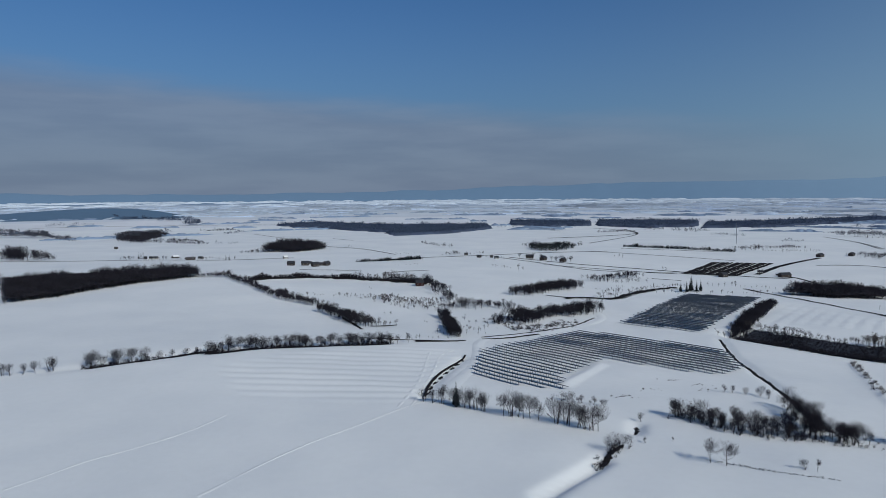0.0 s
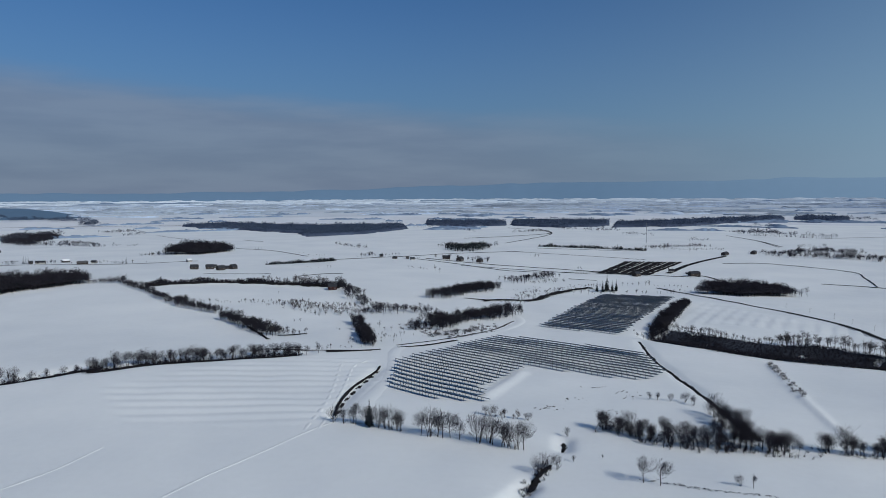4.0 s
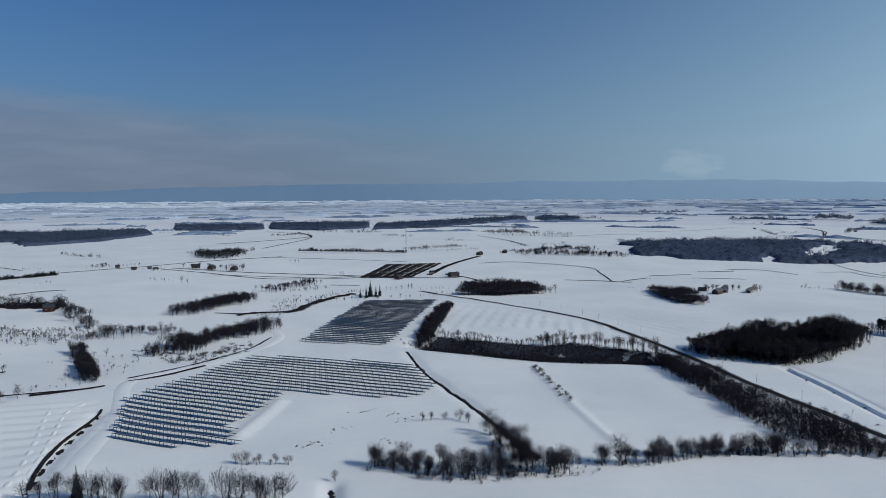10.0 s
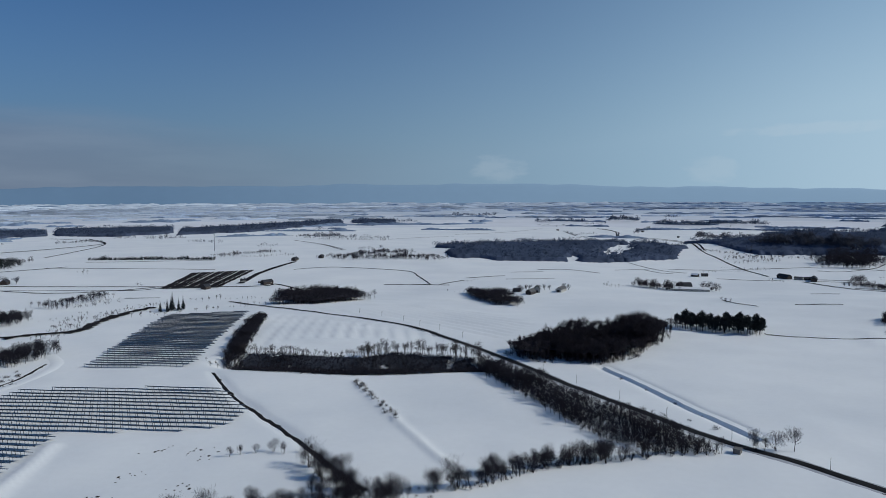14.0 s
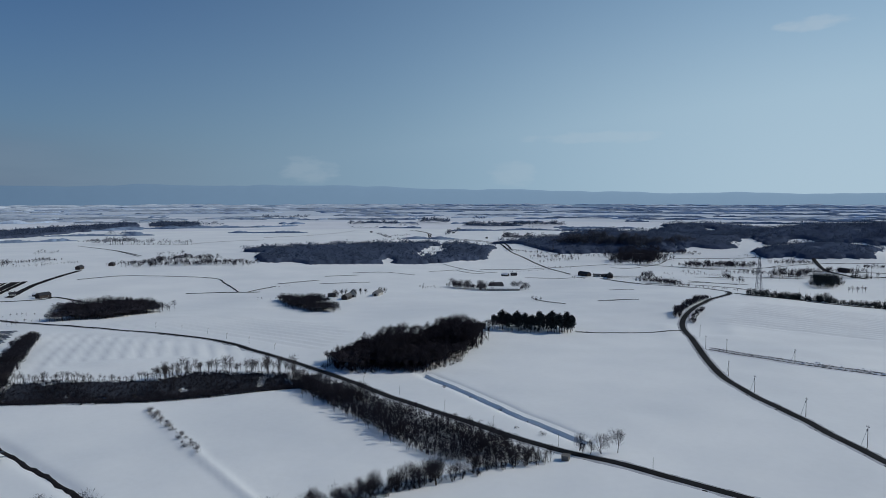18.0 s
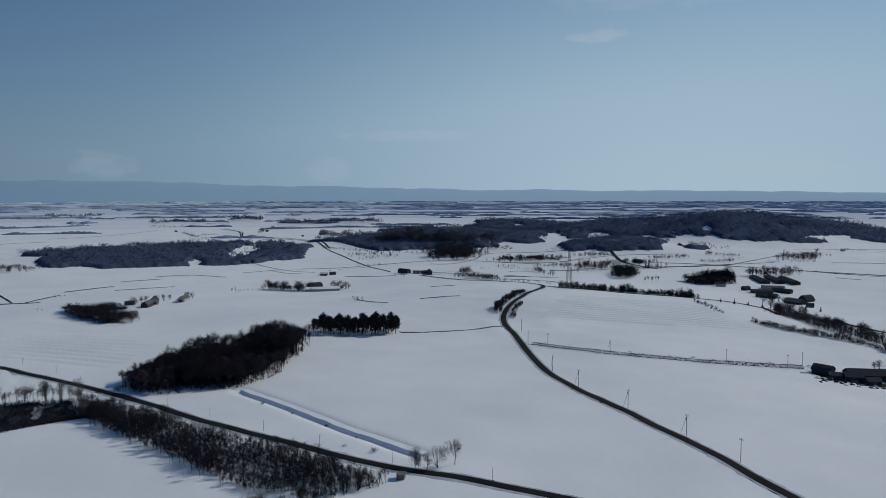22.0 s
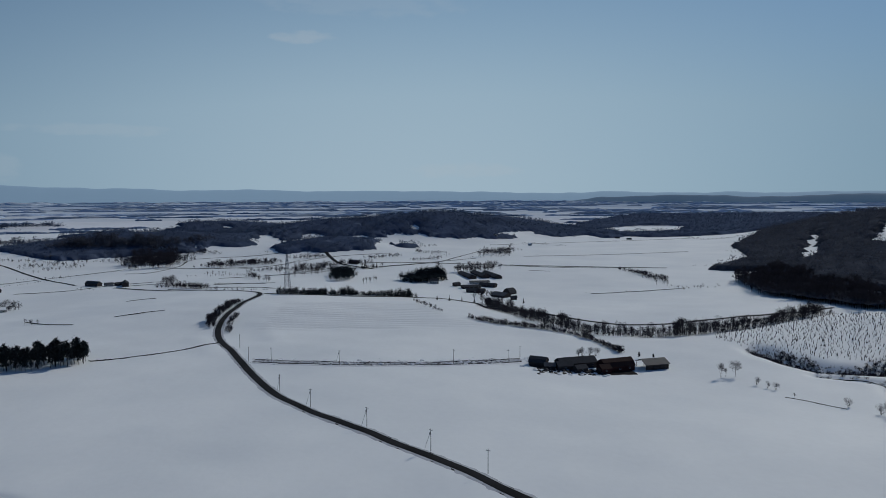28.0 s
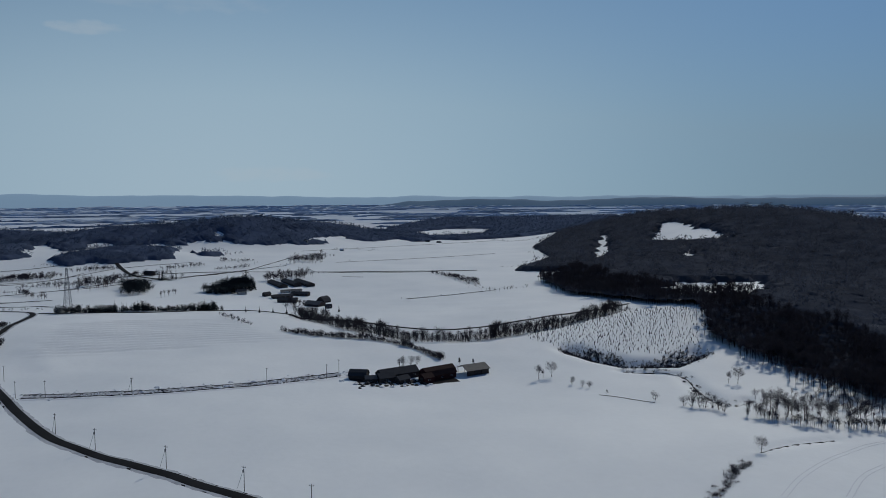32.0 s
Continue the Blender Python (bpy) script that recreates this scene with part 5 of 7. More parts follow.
woods("woods", wood_big, 3.3, 14.5, WOOD_TALL + WOOD_FINE[:5] + WOOD_LARCH[:2], LARCH, "dense stand of tall dark larches beside the road", 4, ragged=11)
woods("woods", [(440, 400), (470, 378), (505, 384), (536, 399), (510, 427), (455, 442)], 4.4, 19, WOOD_TALL, LARCH, "tall larches at the high end of the stand", 48)
woods("woods", grove_d, 4.2, 11, WOOD_BARE, TWIG, "dark grove beside a farmstead", 5, ragged=12)
woods("woods", wood_c, 4.6, 12, WOOD_BARE, TWIG, "dark leafless copse on the plain", 6, ragged=16)
woods("woods", wood_blob, 5.0, 17, WOOD_BARE, TWIG, "dark dense wood on a low rise", 7, ragged=18)
woods("woods", grove_a, 5.5, 12, WOOD_CONIFER + WOOD_BARE, NEEDLE, "dark square plantation on the plain", 8, ragged=12)
woods("woods", grove_e, 4.2, 13, WOOD_CONIFER + WOOD_BARE, NEEDLE, "dark evergreen grove sheltering a farm", 10)
woods("woods", wood_t21f, 4.6, 13, WOOD_BARE, NEEDLE, "rounded dark evergreen copse", 12)
woods("woods", wood_t21b, 6.0, 14, WOOD_BARE, TWIG, "leafless copse in the valley", 13)
for k, w in enumerate((wood_l3, wood_l4, wood_l1, grove_t28a)):
    woods("woods", w, 7.0, 12, WOOD_BARE, TWIG, "leafless copse on the snowy plain", 14 + k, ragged=20)
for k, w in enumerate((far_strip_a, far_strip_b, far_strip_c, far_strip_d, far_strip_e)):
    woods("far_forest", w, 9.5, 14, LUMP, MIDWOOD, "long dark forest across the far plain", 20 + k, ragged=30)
canopy("wood_canopy", wood_hill_d, 7.0, 11, HAZE_SHADE, "dense layer of twigs in the ridge woods", 60, [NOTCH], 55)
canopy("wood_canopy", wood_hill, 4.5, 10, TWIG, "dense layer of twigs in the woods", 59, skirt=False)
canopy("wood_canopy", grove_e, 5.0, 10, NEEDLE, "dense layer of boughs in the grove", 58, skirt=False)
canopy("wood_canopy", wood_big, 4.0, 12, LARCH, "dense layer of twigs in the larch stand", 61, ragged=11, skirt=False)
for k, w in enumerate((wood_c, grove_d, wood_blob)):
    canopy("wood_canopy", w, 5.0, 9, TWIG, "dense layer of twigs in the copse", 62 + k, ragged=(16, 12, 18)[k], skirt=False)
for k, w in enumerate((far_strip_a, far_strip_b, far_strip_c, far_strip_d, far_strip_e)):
    canopy("wood_canopy", w, 7.0, 12, HAZE_SHADE, "dense layer of twigs in the far forest", 66 + k, ragged=30)
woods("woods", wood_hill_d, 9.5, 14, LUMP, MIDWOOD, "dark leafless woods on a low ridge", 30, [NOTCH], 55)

# wooded hills: rounded patches on the rises, with open snowfields between them
OPENINGS = [
    [(1990, 826), (2559, 1031), (2602, 948), (2024, 686), (1980, 749)],
    [(1607, 436), (1700, 445), (1736, 421), (1685, 382), (1540, 351)],
    [(1505, 184), (1718, 158), (1732, 65), (1624, 82)],
    [(1859, -74), (1927, -120), (1919, -151)],
    [(1820, -111), (1899, -174), (1952, -264), (1822, -188)],
    [(1740, 171), (1757, 139), (1753, 99), (1720, 128)],
    [(1535, 569), (1563, 528), (1532, 520)],
]
for k, (hx, hy, sx, sy, turn, h) in enumerate(HILLS[1:7]):
    ang = np.arange(0, 6.28, 0.3)
    c, s = math.cos(radians(turn)), math.sin(radians(turn))
    ex, ey = sx * (1.25 + 0.2 * np.sin(3 * ang + k)) * np.cos(ang), sy * (1.35 + 0.25 * np.sin(2 * ang + k)) * np.sin(ang)
    rim = [(hx + u * c - v * s, hy + u * s + v * c) for u, v in zip(ex, ey)]
    canopy("wood_canopy", rim, 8.0, 11, HAZE_SHADE, "dense layer of twigs in the hill woods", 80 + k, OPENINGS, 45)
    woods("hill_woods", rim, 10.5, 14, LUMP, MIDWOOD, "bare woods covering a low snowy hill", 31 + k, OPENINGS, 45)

# eastern forest: tall edge, then the wooded hills behind it with open runs of snow
edge = [tuple(p) for p in east_wood_edge] + [(340, -185)]
inner = [(x + 45, y - 95) for x, y in edge]


clearings = [
    [(1148, -483), (1426, -661), (1577, -777), (1430, -709), (1070, -477)],
    [(1259, -674), (1460, -855), (1357, -842), (1260, -793), (1171, -770), (1063, -708), (1115, -689), (1160, -662)],
    [(826, -390), (799, -395), (775, -433), (759, -482), (635, -360), (663, -334), (701, -317), (764, -338)],
    [(945, -493), (1163, -691), (936, -531)],
]
woods("forest", edge + inner[::-1], 5.2, 17, WOOD_TALL, TWIG, "tall dark leafless forest at the field's end", 40, clearings)
FOREST = [(1120, -330)] + inner + [(420, -330), (380, -700), (560, -1500), (1500, -1750), (2100, -1250), (1900, -850), (1500, -560), (1250, -470)]
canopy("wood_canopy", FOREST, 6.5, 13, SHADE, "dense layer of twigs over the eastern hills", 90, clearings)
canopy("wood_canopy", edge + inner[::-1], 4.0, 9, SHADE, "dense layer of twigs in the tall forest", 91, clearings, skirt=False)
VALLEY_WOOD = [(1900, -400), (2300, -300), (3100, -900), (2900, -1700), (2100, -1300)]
canopy("wood_canopy", VALLEY_WOOD, 12.0, 14, HAZE_SHADE, "dense layer of twigs beyond the valley", 92, [snow_e], 70)
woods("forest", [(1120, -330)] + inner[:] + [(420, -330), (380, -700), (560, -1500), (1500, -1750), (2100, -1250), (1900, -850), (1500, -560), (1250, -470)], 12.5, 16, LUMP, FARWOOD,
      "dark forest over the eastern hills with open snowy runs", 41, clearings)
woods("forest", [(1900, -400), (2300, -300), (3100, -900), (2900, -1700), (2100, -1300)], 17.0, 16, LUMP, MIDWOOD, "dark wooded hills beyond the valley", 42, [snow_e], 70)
woods("forest_edge", [(507, -196), (476, -191), (440, -176), (413, -172), (393, -176), (387, -183), (452, -266), (520, -259)], 5.0, 13, WOOD_TALL, TWIG, "tall bare trees on the forest slope", 44)
belt("forest_edge", [(399, -107), (383, -112), (368, -120), (360, -135), (359, -147)], 2.2, 7, 9.5, WOOD_FINE, TWIG, "dense row of bare trees at the forest foot", 51, 3)
woods("forest_edge", east_wood_low, 5.6, 9.5, WOOD_FINE, TWIG, "leafless young trees at the forest foot", 43)

woods("undergrowth", road_wood, 2.1, 3.4, BRUSH, TWIG, "dark undergrowth below the road", 46)
woods("undergrowth", wood_big, 4.0, 4.0, BRUSH, LARCH, "dark undergrowth under the larches", 47)
woods("brush", ravine_low + ravine_high[::-1], 1.8, 3.0, BRUSH, TWIG, "dark brush covering the ravine's shaded slope", 45)

# dark sheet added for the ravine's shade as well as its brush
canopy("brush_shade_layer", ravine_low + ravine_high[::-1], 1.7, 1.3, SHADE, "dark sheet for brush and shade on the ravine slope", 49, ragged=4.5, skirt=False)

# belts: line, gap, width, height, plants, material, words, rows
BELTS = [
    (hedge_hill, 3.0, 11, 8, WOOD_BARE, TWIG, "leafless trees along the hill's crest", 5),
    ([hedge_hill[-1], (-190, 740), strip_a[0]], 3.0, 10, 6.5, WOOD_BARE, TWIG, "dark hedge down the hill's edge", 5),
    (strip_a, 2.4, 16, 8, WOOD_BARE + WOOD_FINE, TWIG, "dense dark strip of young trees", 8),
    (strip_b, 2.4, 18, 9, WOOD_BARE + WOOD_FINE, TWIG, "dense dark strip of young trees", 8),
    (strip_c, 4.0, 8, 8, WOOD_FINE, TWIG_PALE, "pale row of thin bare trees", 2),
    (trees_bank, 5.0, 8, 11, WOOD_FINE, TWIG_PALE, "row of bare trees on the embankment", 3),
    (bank_dark, 2.0, 6, 5.0, BRUSH, TWIG, "dense dark hedge on the embankment", 4),
    (hedge_dark_a, 2.2, 7, 5.5, BRUSH, NEEDLE, "dense dark evergreen shelter belt", 4),
    (belt_conifer, 2.6, 7, 6.5, BRUSH, NEEDLE, "long dark evergreen shelter belt", 3),
    (bank_dark, 4.0, 6, 3, SHRUBS, TWIG, "low brush on the embankment", 2),
    (bank_dark, 14.0, 8, 7, WOOD_FINE, TWIG, "scattered bare trees on the embankment", 1),
    (shrubs_a, 3.0, 30, 6, WOOD_FINE, TWIG_PALE, "thicket of pale bare shrubs", 6),
    ([(-150, 720), (-60, 705), (0, 690)], 5.0, 10, 5, WOOD_FINE, TWIG_PALE, "sparse bare shrubs in the hollow", 2),
    (wood_v, 3.0, 9, 9, WOOD_BARE, TWIG, "dark strip of trees along a creek", 7),
    (wood_w, 3.2, 14, 9, WOOD_BARE, TWIG, "dark strip of trees along a creek", 4),
    (wood_twin_a, 2.6, 28, 11, WOOD_BARE, TWIG, "dense dark strip of bare trees", 11),
    (wood_twin_b, 2.8, 28, 11, WOOD_BARE, TWIG, "dense dark strip of bare trees", 10),
    (trees_light, 4.0, 22, 10, WOOD_FINE, TWIG, "strip of bare trees by the river", 5),
    ([(40, 600), (70, 560), (110, 600)], 4.0, 22, 3, SHRUBS, TWIG_PALE, "low bare brush on the river flat", 4),
    ([(0, 525), (30, 560)], 5.0, 16, 6, WOOD_FINE, TWIG_PALE, "sparse bare shrubs on the river flat", 3),
    ([(140, 690), (200, 790), (290, 880)], 4.0, 24, 5, WOOD_FINE, TWIG_PALE, "brush along the river", 3),
    (hedge_dark_a, 4.0, 14, 6, WOOD_CONIFER, NEEDLE, "dense dark evergreen shelter belt", 3),
    (belt_conifer, 4.0, 10, 8, WOOD_CONIFER, NEEDLE, "long dark evergreen shelter belt", 2),
    (hedge_l2, 6.0, 14, 9, WOOD_BARE, TWIG, "dark row of trees on the plain", 2),
    (hedge_l5, 9.0, 20, 11, WOOD_BARE, TWIG, "dark row of trees on the plain", 3),
    (trees_l6, 10.0, 16, 7, WOOD_FINE, TWIG, "scattered trees round a farm", 3),
    (hedge_top, 2.2, 13, 8, WOOD_BARE + WOOD_FINE, TWIG, "dense dark hedge of young trees", 6),
    (hedge_top, 2.2, 12, 4, BRUSH, TWIG, "dark brush under the hedge", 6),
    (ravine, 3.2, 34, 5.0, WOOD_MID, TWIG, "dark brush and small trees in the ravine", 9),
    (ravine_high[:4], 2.6, 4, 9, WOOD_FINE, TWIG_PALE, "row of pale bare trees above the ravine", 2),
    (ravine_high[2:], 2.6, 7, 11.5, WOOD_FINE, TWIG_PALE, "row of tall bare trees above the ravine", 2),
    (shrub_line, 4.0, 5, 2.4, SHRUBS, TWIG_PALE, "low bare shrubs across the snowfield", 2),
    (hedge_row, 2.6, 8, 9, WOOD_CONIFER + WOOD_BARE, NEEDLE, "dark evergreen windbreak behind the field", 4),
    (hedge_row, 2.2, 9, 5.5, BRUSH, NEEDLE, "dark hedge under an evergreen windbreak", 4),
    (river_trees, 2.3, 14, 13.5, WOOD_FINE, TWIG, "row of tall bare trees along the road", 3),
    (river_trees, 2.6, 22, 6.5, WOOD_MID, TWIG, "grey thicket on the slope below the trees", 5),
    (farm_hedge, 2.0, 4, 4.5, BRUSH, TWIG, "dark low hedge beside the field", 3),
    (hedge_d, 3.5, 5, 5, WOOD_BARE, TWIG, "short dark hedge", 2),
    (hedge_e, 4.0, 9, 8, WOOD_BARE, TWIG, "dark row of small trees in the snow", 3),
    (trees_hedge_w, 5.0, 14, 9, WOOD_BARE, TWIG, "dark trees beyond the bend", 3),
    (grove_f, 4.5, 16, 13, WOOD_FINE, TWIG, "bare trees behind the farm", 4),
    (hedge_far_f, 9.0, 16, 11, WOOD_CONIFER, NEEDLE, "row of dark trees on the plain", 2),
    (river_belt, 6.0, 40, 11, WOOD_BARE, TWIG, "dark bare trees along the far river", 6),
    (trees_t21a, 5.0, 30, 9, WOOD_BARE, TWIG, "bare trees along the valley", 5),
    (trees_t21c, 5.0, 40, 10, WOOD_BARE + WOOD_FINE, TWIG, "bare trees along the valley", 8),
    (trees_t21d, 5.0, 30, 11, WOOD_BARE + WOOD_FINE, TWIG, "bare trees near the tower", 7),
    (trees_t21g, 6.0, 12, 6, WOOD_FINE, TWIG, "low bare trees in the valley", 2),
    (hedge_t21i, 7.0, 12, 5, WOOD_BARE, TWIG, "low hedge beyond the bend", 2),
    (conif_t21e, 6.0, 10, 16, WOOD_CONIFER, NEEDLE, "tall dark evergreens in the valley", 2),
    ([(1009, 431), (988, 376)], 4.0, 10, 7, WOOD_BARE, TWIG, "dark row of bare trees between snowfields", 4),
    ([(1240, 292), (1234, 247)], 4.0, 16, 10, WOOD_BARE, TWIG, "dark row of bare trees between snowfields", 4),
    ([(1098, 225), (1099, 195)], 4.0, 12, 9, WOOD_BARE, TWIG, "dark row of bare trees between snowfields", 3),
    ([(1221, 30), (1226, -21)], 4.0, 20, 10, WOOD_BARE, TWIG, "dark row of bare trees between snowfields", 4),
    ([(1328, 445), (1295, 337)], 4.0, 22, 9, WOOD_BARE, TWIG, "dark row of bare trees between snowfields", 4),
    ([(1533, 666), (1537, 573)], 4.0, 24, 9, WOOD_BARE, TWIG, "dark row of bare trees between snowfields", 4),
    ([(1363, 186), (1404, 131)], 4.0, 16, 9, WOOD_BARE, TWIG, "dark row of bare trees between snowfields", 3),
    ([(1470, 93), (1461, 38)], 4.0, 14, 8, WOOD_BARE, TWIG, "dark row of bare trees between snowfields", 3),
    ([(1397, 848), (1406, 772)], 4.0, 14, 7, WOOD_BARE, TWIG, "dark row of bare trees between snowfields", 2),
    ([(-904, 1989), (-799, 2017)], 4.0, 30, 11, WOOD_BARE, TWIG, "dark row of bare trees between snowfields", 4),
    ([(-676, 1723), (-566, 1647)], 4.0, 16, 8, WOOD_BARE, TWIG, "dark row of bare trees between snowfields", 3),
    ([(177, 1486), (287, 1498)], 4.0, 26, 10, WOOD_BARE, TWIG, "dark row of bare trees between snowfields", 5),
    ([(596, 1432), (727, 1426)], 4.0, 14, 8, WOOD_BARE, TWIG, "dark row of bare trees between snowfields", 3),
    ([(765, 1247), (859, 1260)], 4.0, 24, 9, WOOD_BARE, TWIG, "dark row of bare trees between snowfields", 4),
    ([(872, 1278), (902, 1201)], 4.0, 24, 9, WOOD_BARE, TWIG, "dark row of bare trees between snowfields", 4),
    ([(-369, 1294), (-323, 1315)], 4.0, 12, 8, WOOD_BARE, TWIG, "dark row of bare trees between snowfields", 3),
    ([(-769, 2269), (-681, 2316)], 4.0, 20, 9, WOOD_BARE, TWIG, "dark row of bare trees between snowfields", 3),
    ([(455, 2038), (571, 2094)], 4.0, 16, 8, WOOD_BARE, TWIG, "dark row of bare trees between snowfields", 2),
    ([(1062, 1952), (1168, 1876)], 4.0, 18, 9, WOOD_BARE, TWIG, "dark row of bare trees between snowfields", 3),
    ([(1388, 322), (1404, 258)], 4.0, 16, 9, WOOD_BARE, TWIG, "dark row of bare trees between snowfields", 3),
    ([(1267, 247), (1284, 179)], 4.0, 18, 9, WOOD_BARE, TWIG, "dark row of bare trees between snowfields", 4),
    ([(1323, 105), (1351, 56)], 4.0, 12, 8, WOOD_BARE, TWIG, "dark row of bare trees between snowfields", 3),
    ([(1139, -202), (1021, -226)], 4.0, 8, 6, WOOD_BARE, TWIG, "dark row of bare trees between snowfields", 3),
    ([(1174, 354), (1184, 303)], 4.0, 14, 8, WOOD_BARE, TWIG, "dark row of bare trees between snowfields", 3),
    (trees_barn, 3.0, 18, 10, WOOD_BARE + WOOD_CONIFER[:1], TWIG, "dark group of trees beside the long barn", 5),
    (trees_barn2, 3.0, 10, 9, WOOD_BARE, TWIG, "dark group of trees beside the long barn", 3),
    (trees_road, 2.2, 7, 7, WOOD_BARE, TWIG, "dark brush beside the road bend", 5),
    (trees_road2, 2.2, 5, 4.5, WOOD_BARE, TWIG, "dark brush beside the road bend", 4),
    (hedge_i, 2.5, 5, 2.2, SHRUBS, TWIG, "low brush on a field bank", 3),
    # brush with extra rows, which darken the hollow in place of its shade
    (plant_ditch, 1.7, 22, 2.6, BRUSH, TWIG, "dark brush packed dense to stand for shade in the hollow", 13),
    ([(101, 263), (113, 256), (126, 249), (141, 244)], 1.6, 1.5, 1.0, SHRUBS, TWIG, "line of dark dry weeds along a drift", 2),
    (creek_r, 6.0, 10, 3, SHRUBS, TWIG, "low brush by the creek", 2),
    (fence_line, 4.0, 1.5, 1.2, SHRUBS, TWIG, "thin line of brush across the field", 1),
    (trees_bank[-1:] + [(0, 750), (10, 690)], 4.0, 12, 8, WOOD_BARE, TWIG, "dark trees along the creek", 3),
    ([(250, 800), (330, 800), (420, 790)], 9.0, 10, 6, WOOD_FINE, TWIG_PALE, "row of pale bare trees", 2),
    (bushes_ln, 22.0, 2, 2.5, SHRUBS, TWIG, "low shrubs along the road verge", 1),
    (trees_foot_b + trees_foot_c, 2.6, 8, 2.6, BRUSH, TWIG, "low brush on the earth bank", 4),
    (trees_foot_d, 2.2, 8, 3, BRUSH, TWIG, "low dark brush below the trees", 5),
    (stand9, 2.0, 12, 3.0, BRUSH, TWIG, "dark undergrowth in the thicket", 3),
    (stand9b, 2.4, 8, 2.4, BRUSH, TWIG, "dark undergrowth by the ditch", 2),
    ([(60, 262), (66, 271), (73, 281)], 1.6, 5, 2.6, BRUSH, TWIG, "dark brush over the creek", 3),
    (hedge9, 2.5, 5, 2.2, BRUSH, TWIG, "low brush under the hedge", 2),
    (hedge_low, 2.2, 6, 2.4, BRUSH, TWIG, "low brush under the hedge", 3),
]
for k, (pts, gap, wide, tall, plants, mat, words, rows) in enumerate(BELTS):
    belt("tree_belt", pts, gap, wide, tall, plants, mat, words, 300 + k, rows)

# hedges and rows of trees over the plain and the valley
for n, table in enumerate((BELTS_RIVER_A, BELTS_RIVER_B, BELTS_WEST_A, BELTS_WEST_B, BELTS_WEST_C, BELTS_NORTH_A, BELTS_NORTH_B, BELTS_NORTH_C, BELTS_VALLEY_A, BELTS_VALLEY_B, BELTS_VALLEY_C, BELTS_EAST_A, BELTS_EAST_B, BELTS_EAST_C)):
    for k, (look_, tall, wide, pts) in enumerate(table):
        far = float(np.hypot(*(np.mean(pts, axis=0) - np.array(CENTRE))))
        # farther rows take a bluer material, which carries the haze in its colour
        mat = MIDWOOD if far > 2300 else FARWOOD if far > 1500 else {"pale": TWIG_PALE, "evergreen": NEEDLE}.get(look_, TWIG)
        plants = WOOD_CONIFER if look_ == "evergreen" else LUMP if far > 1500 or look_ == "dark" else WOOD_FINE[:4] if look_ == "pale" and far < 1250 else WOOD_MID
        words = {"dark": "dense dark hedge on the snowy plain", "bare": "row of dark bare trees between snowfields", "pale": "thin row of pale bare trees in the snow", "evergreen": "small group of dark evergreens on the plain"}[look_]
        gap = (4.2 if look_ != "dark" else 3.2) + far / 1500
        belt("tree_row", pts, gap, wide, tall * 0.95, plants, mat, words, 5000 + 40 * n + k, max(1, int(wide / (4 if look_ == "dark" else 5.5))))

# rough trodden snow along the farm track
def rough(seed, r):
    q = np.random.default_rng(seed)
    ang = np.arange(6) * 1.047
    ring = np.c_[np.cos(ang) * r, np.sin(ang) * r * 0.7, np.full(6, -0.15)] * q.uniform(0.7, 1.2, (6, 1))
    V = np.vstack([ring, [[0, 0, r * q.uniform(0.35, 0.6)]]])
    return V, np.array([(k, (k + 1) % 6, 6) for k in range(6)])


g = np.random.default_rng(55)
q = resample(track_farm, 1.3)
q = q + np.c_[g.uniform(0, 14, len(q)), g.normal(0, 1, len(q))]
q = np.vstack([q, q + np.c_[g.uniform(-3, 8, len(q)), g.normal(0, 2, len(q))]])
scatter("rough_snow", q, g.uniform(0.4, 1.5, len(q)), [rough(s, 1.0) for s in range(4)], BANK, "churned lumps of snow beside the farm track", "snow", g)
belt("dry_weeds", [(x + 6, y) for x, y in track_farm[:4]], 1.6, 12, 1.1, SHRUBS, TWIG, "dark dry weeds beside the farm track", 56, 3)

# young plantation in rows on the slope
g = np.random.default_rng(77)
pl = fill(plantation, 3.4, g)
scatter("young_plantation", pl, g.uniform(0.5, 1.5, len(pl)) * 2.3, TICKS, TWIG, "young saplings planted over a snowy slope", "saplings", g)


# ---- single trees: trunk and crown ----
TREE_KINDS = {
    "round": [dict(h=9, spread=0.4, limbs=12, twigs=480, low=0.2, width=0.025), dict(h=9, spread=0.36, limbs=11, twigs=520, low=0.26, width=0.024), dict(h=9, spread=0.44, limbs=14, twigs=620, low=0.15, width=0.024)],
    "clump": [dict(h=8, spread=0.42, limbs=16, twigs=520, low=0.05, width=0.024, stems=4), dict(h=8, spread=0.36, limbs=14, twigs=460, low=0.05, width=0.024, stems=3), dict(h=8, spread=0.46, limbs=16, twigs=560, low=0.05, width=0.024, stems=5), dict(h=8, spread=0.42, limbs=15, twigs=500, low=0.05, width=0.024, stems=4)],
    "tall": [dict(h=13, spread=0.22, limbs=14, twigs=460, low=0.26, width=0.028), dict(h=13, spread=0.19, limbs=13, twigs=420, low=0.3, width=0.028), dict(h=13, spread=0.24, limbs=14, twigs=460, low=0.2, width=0.028)],
    "pine": [dict(h=12), dict(h=12), dict(h=12)],
}
made = {}


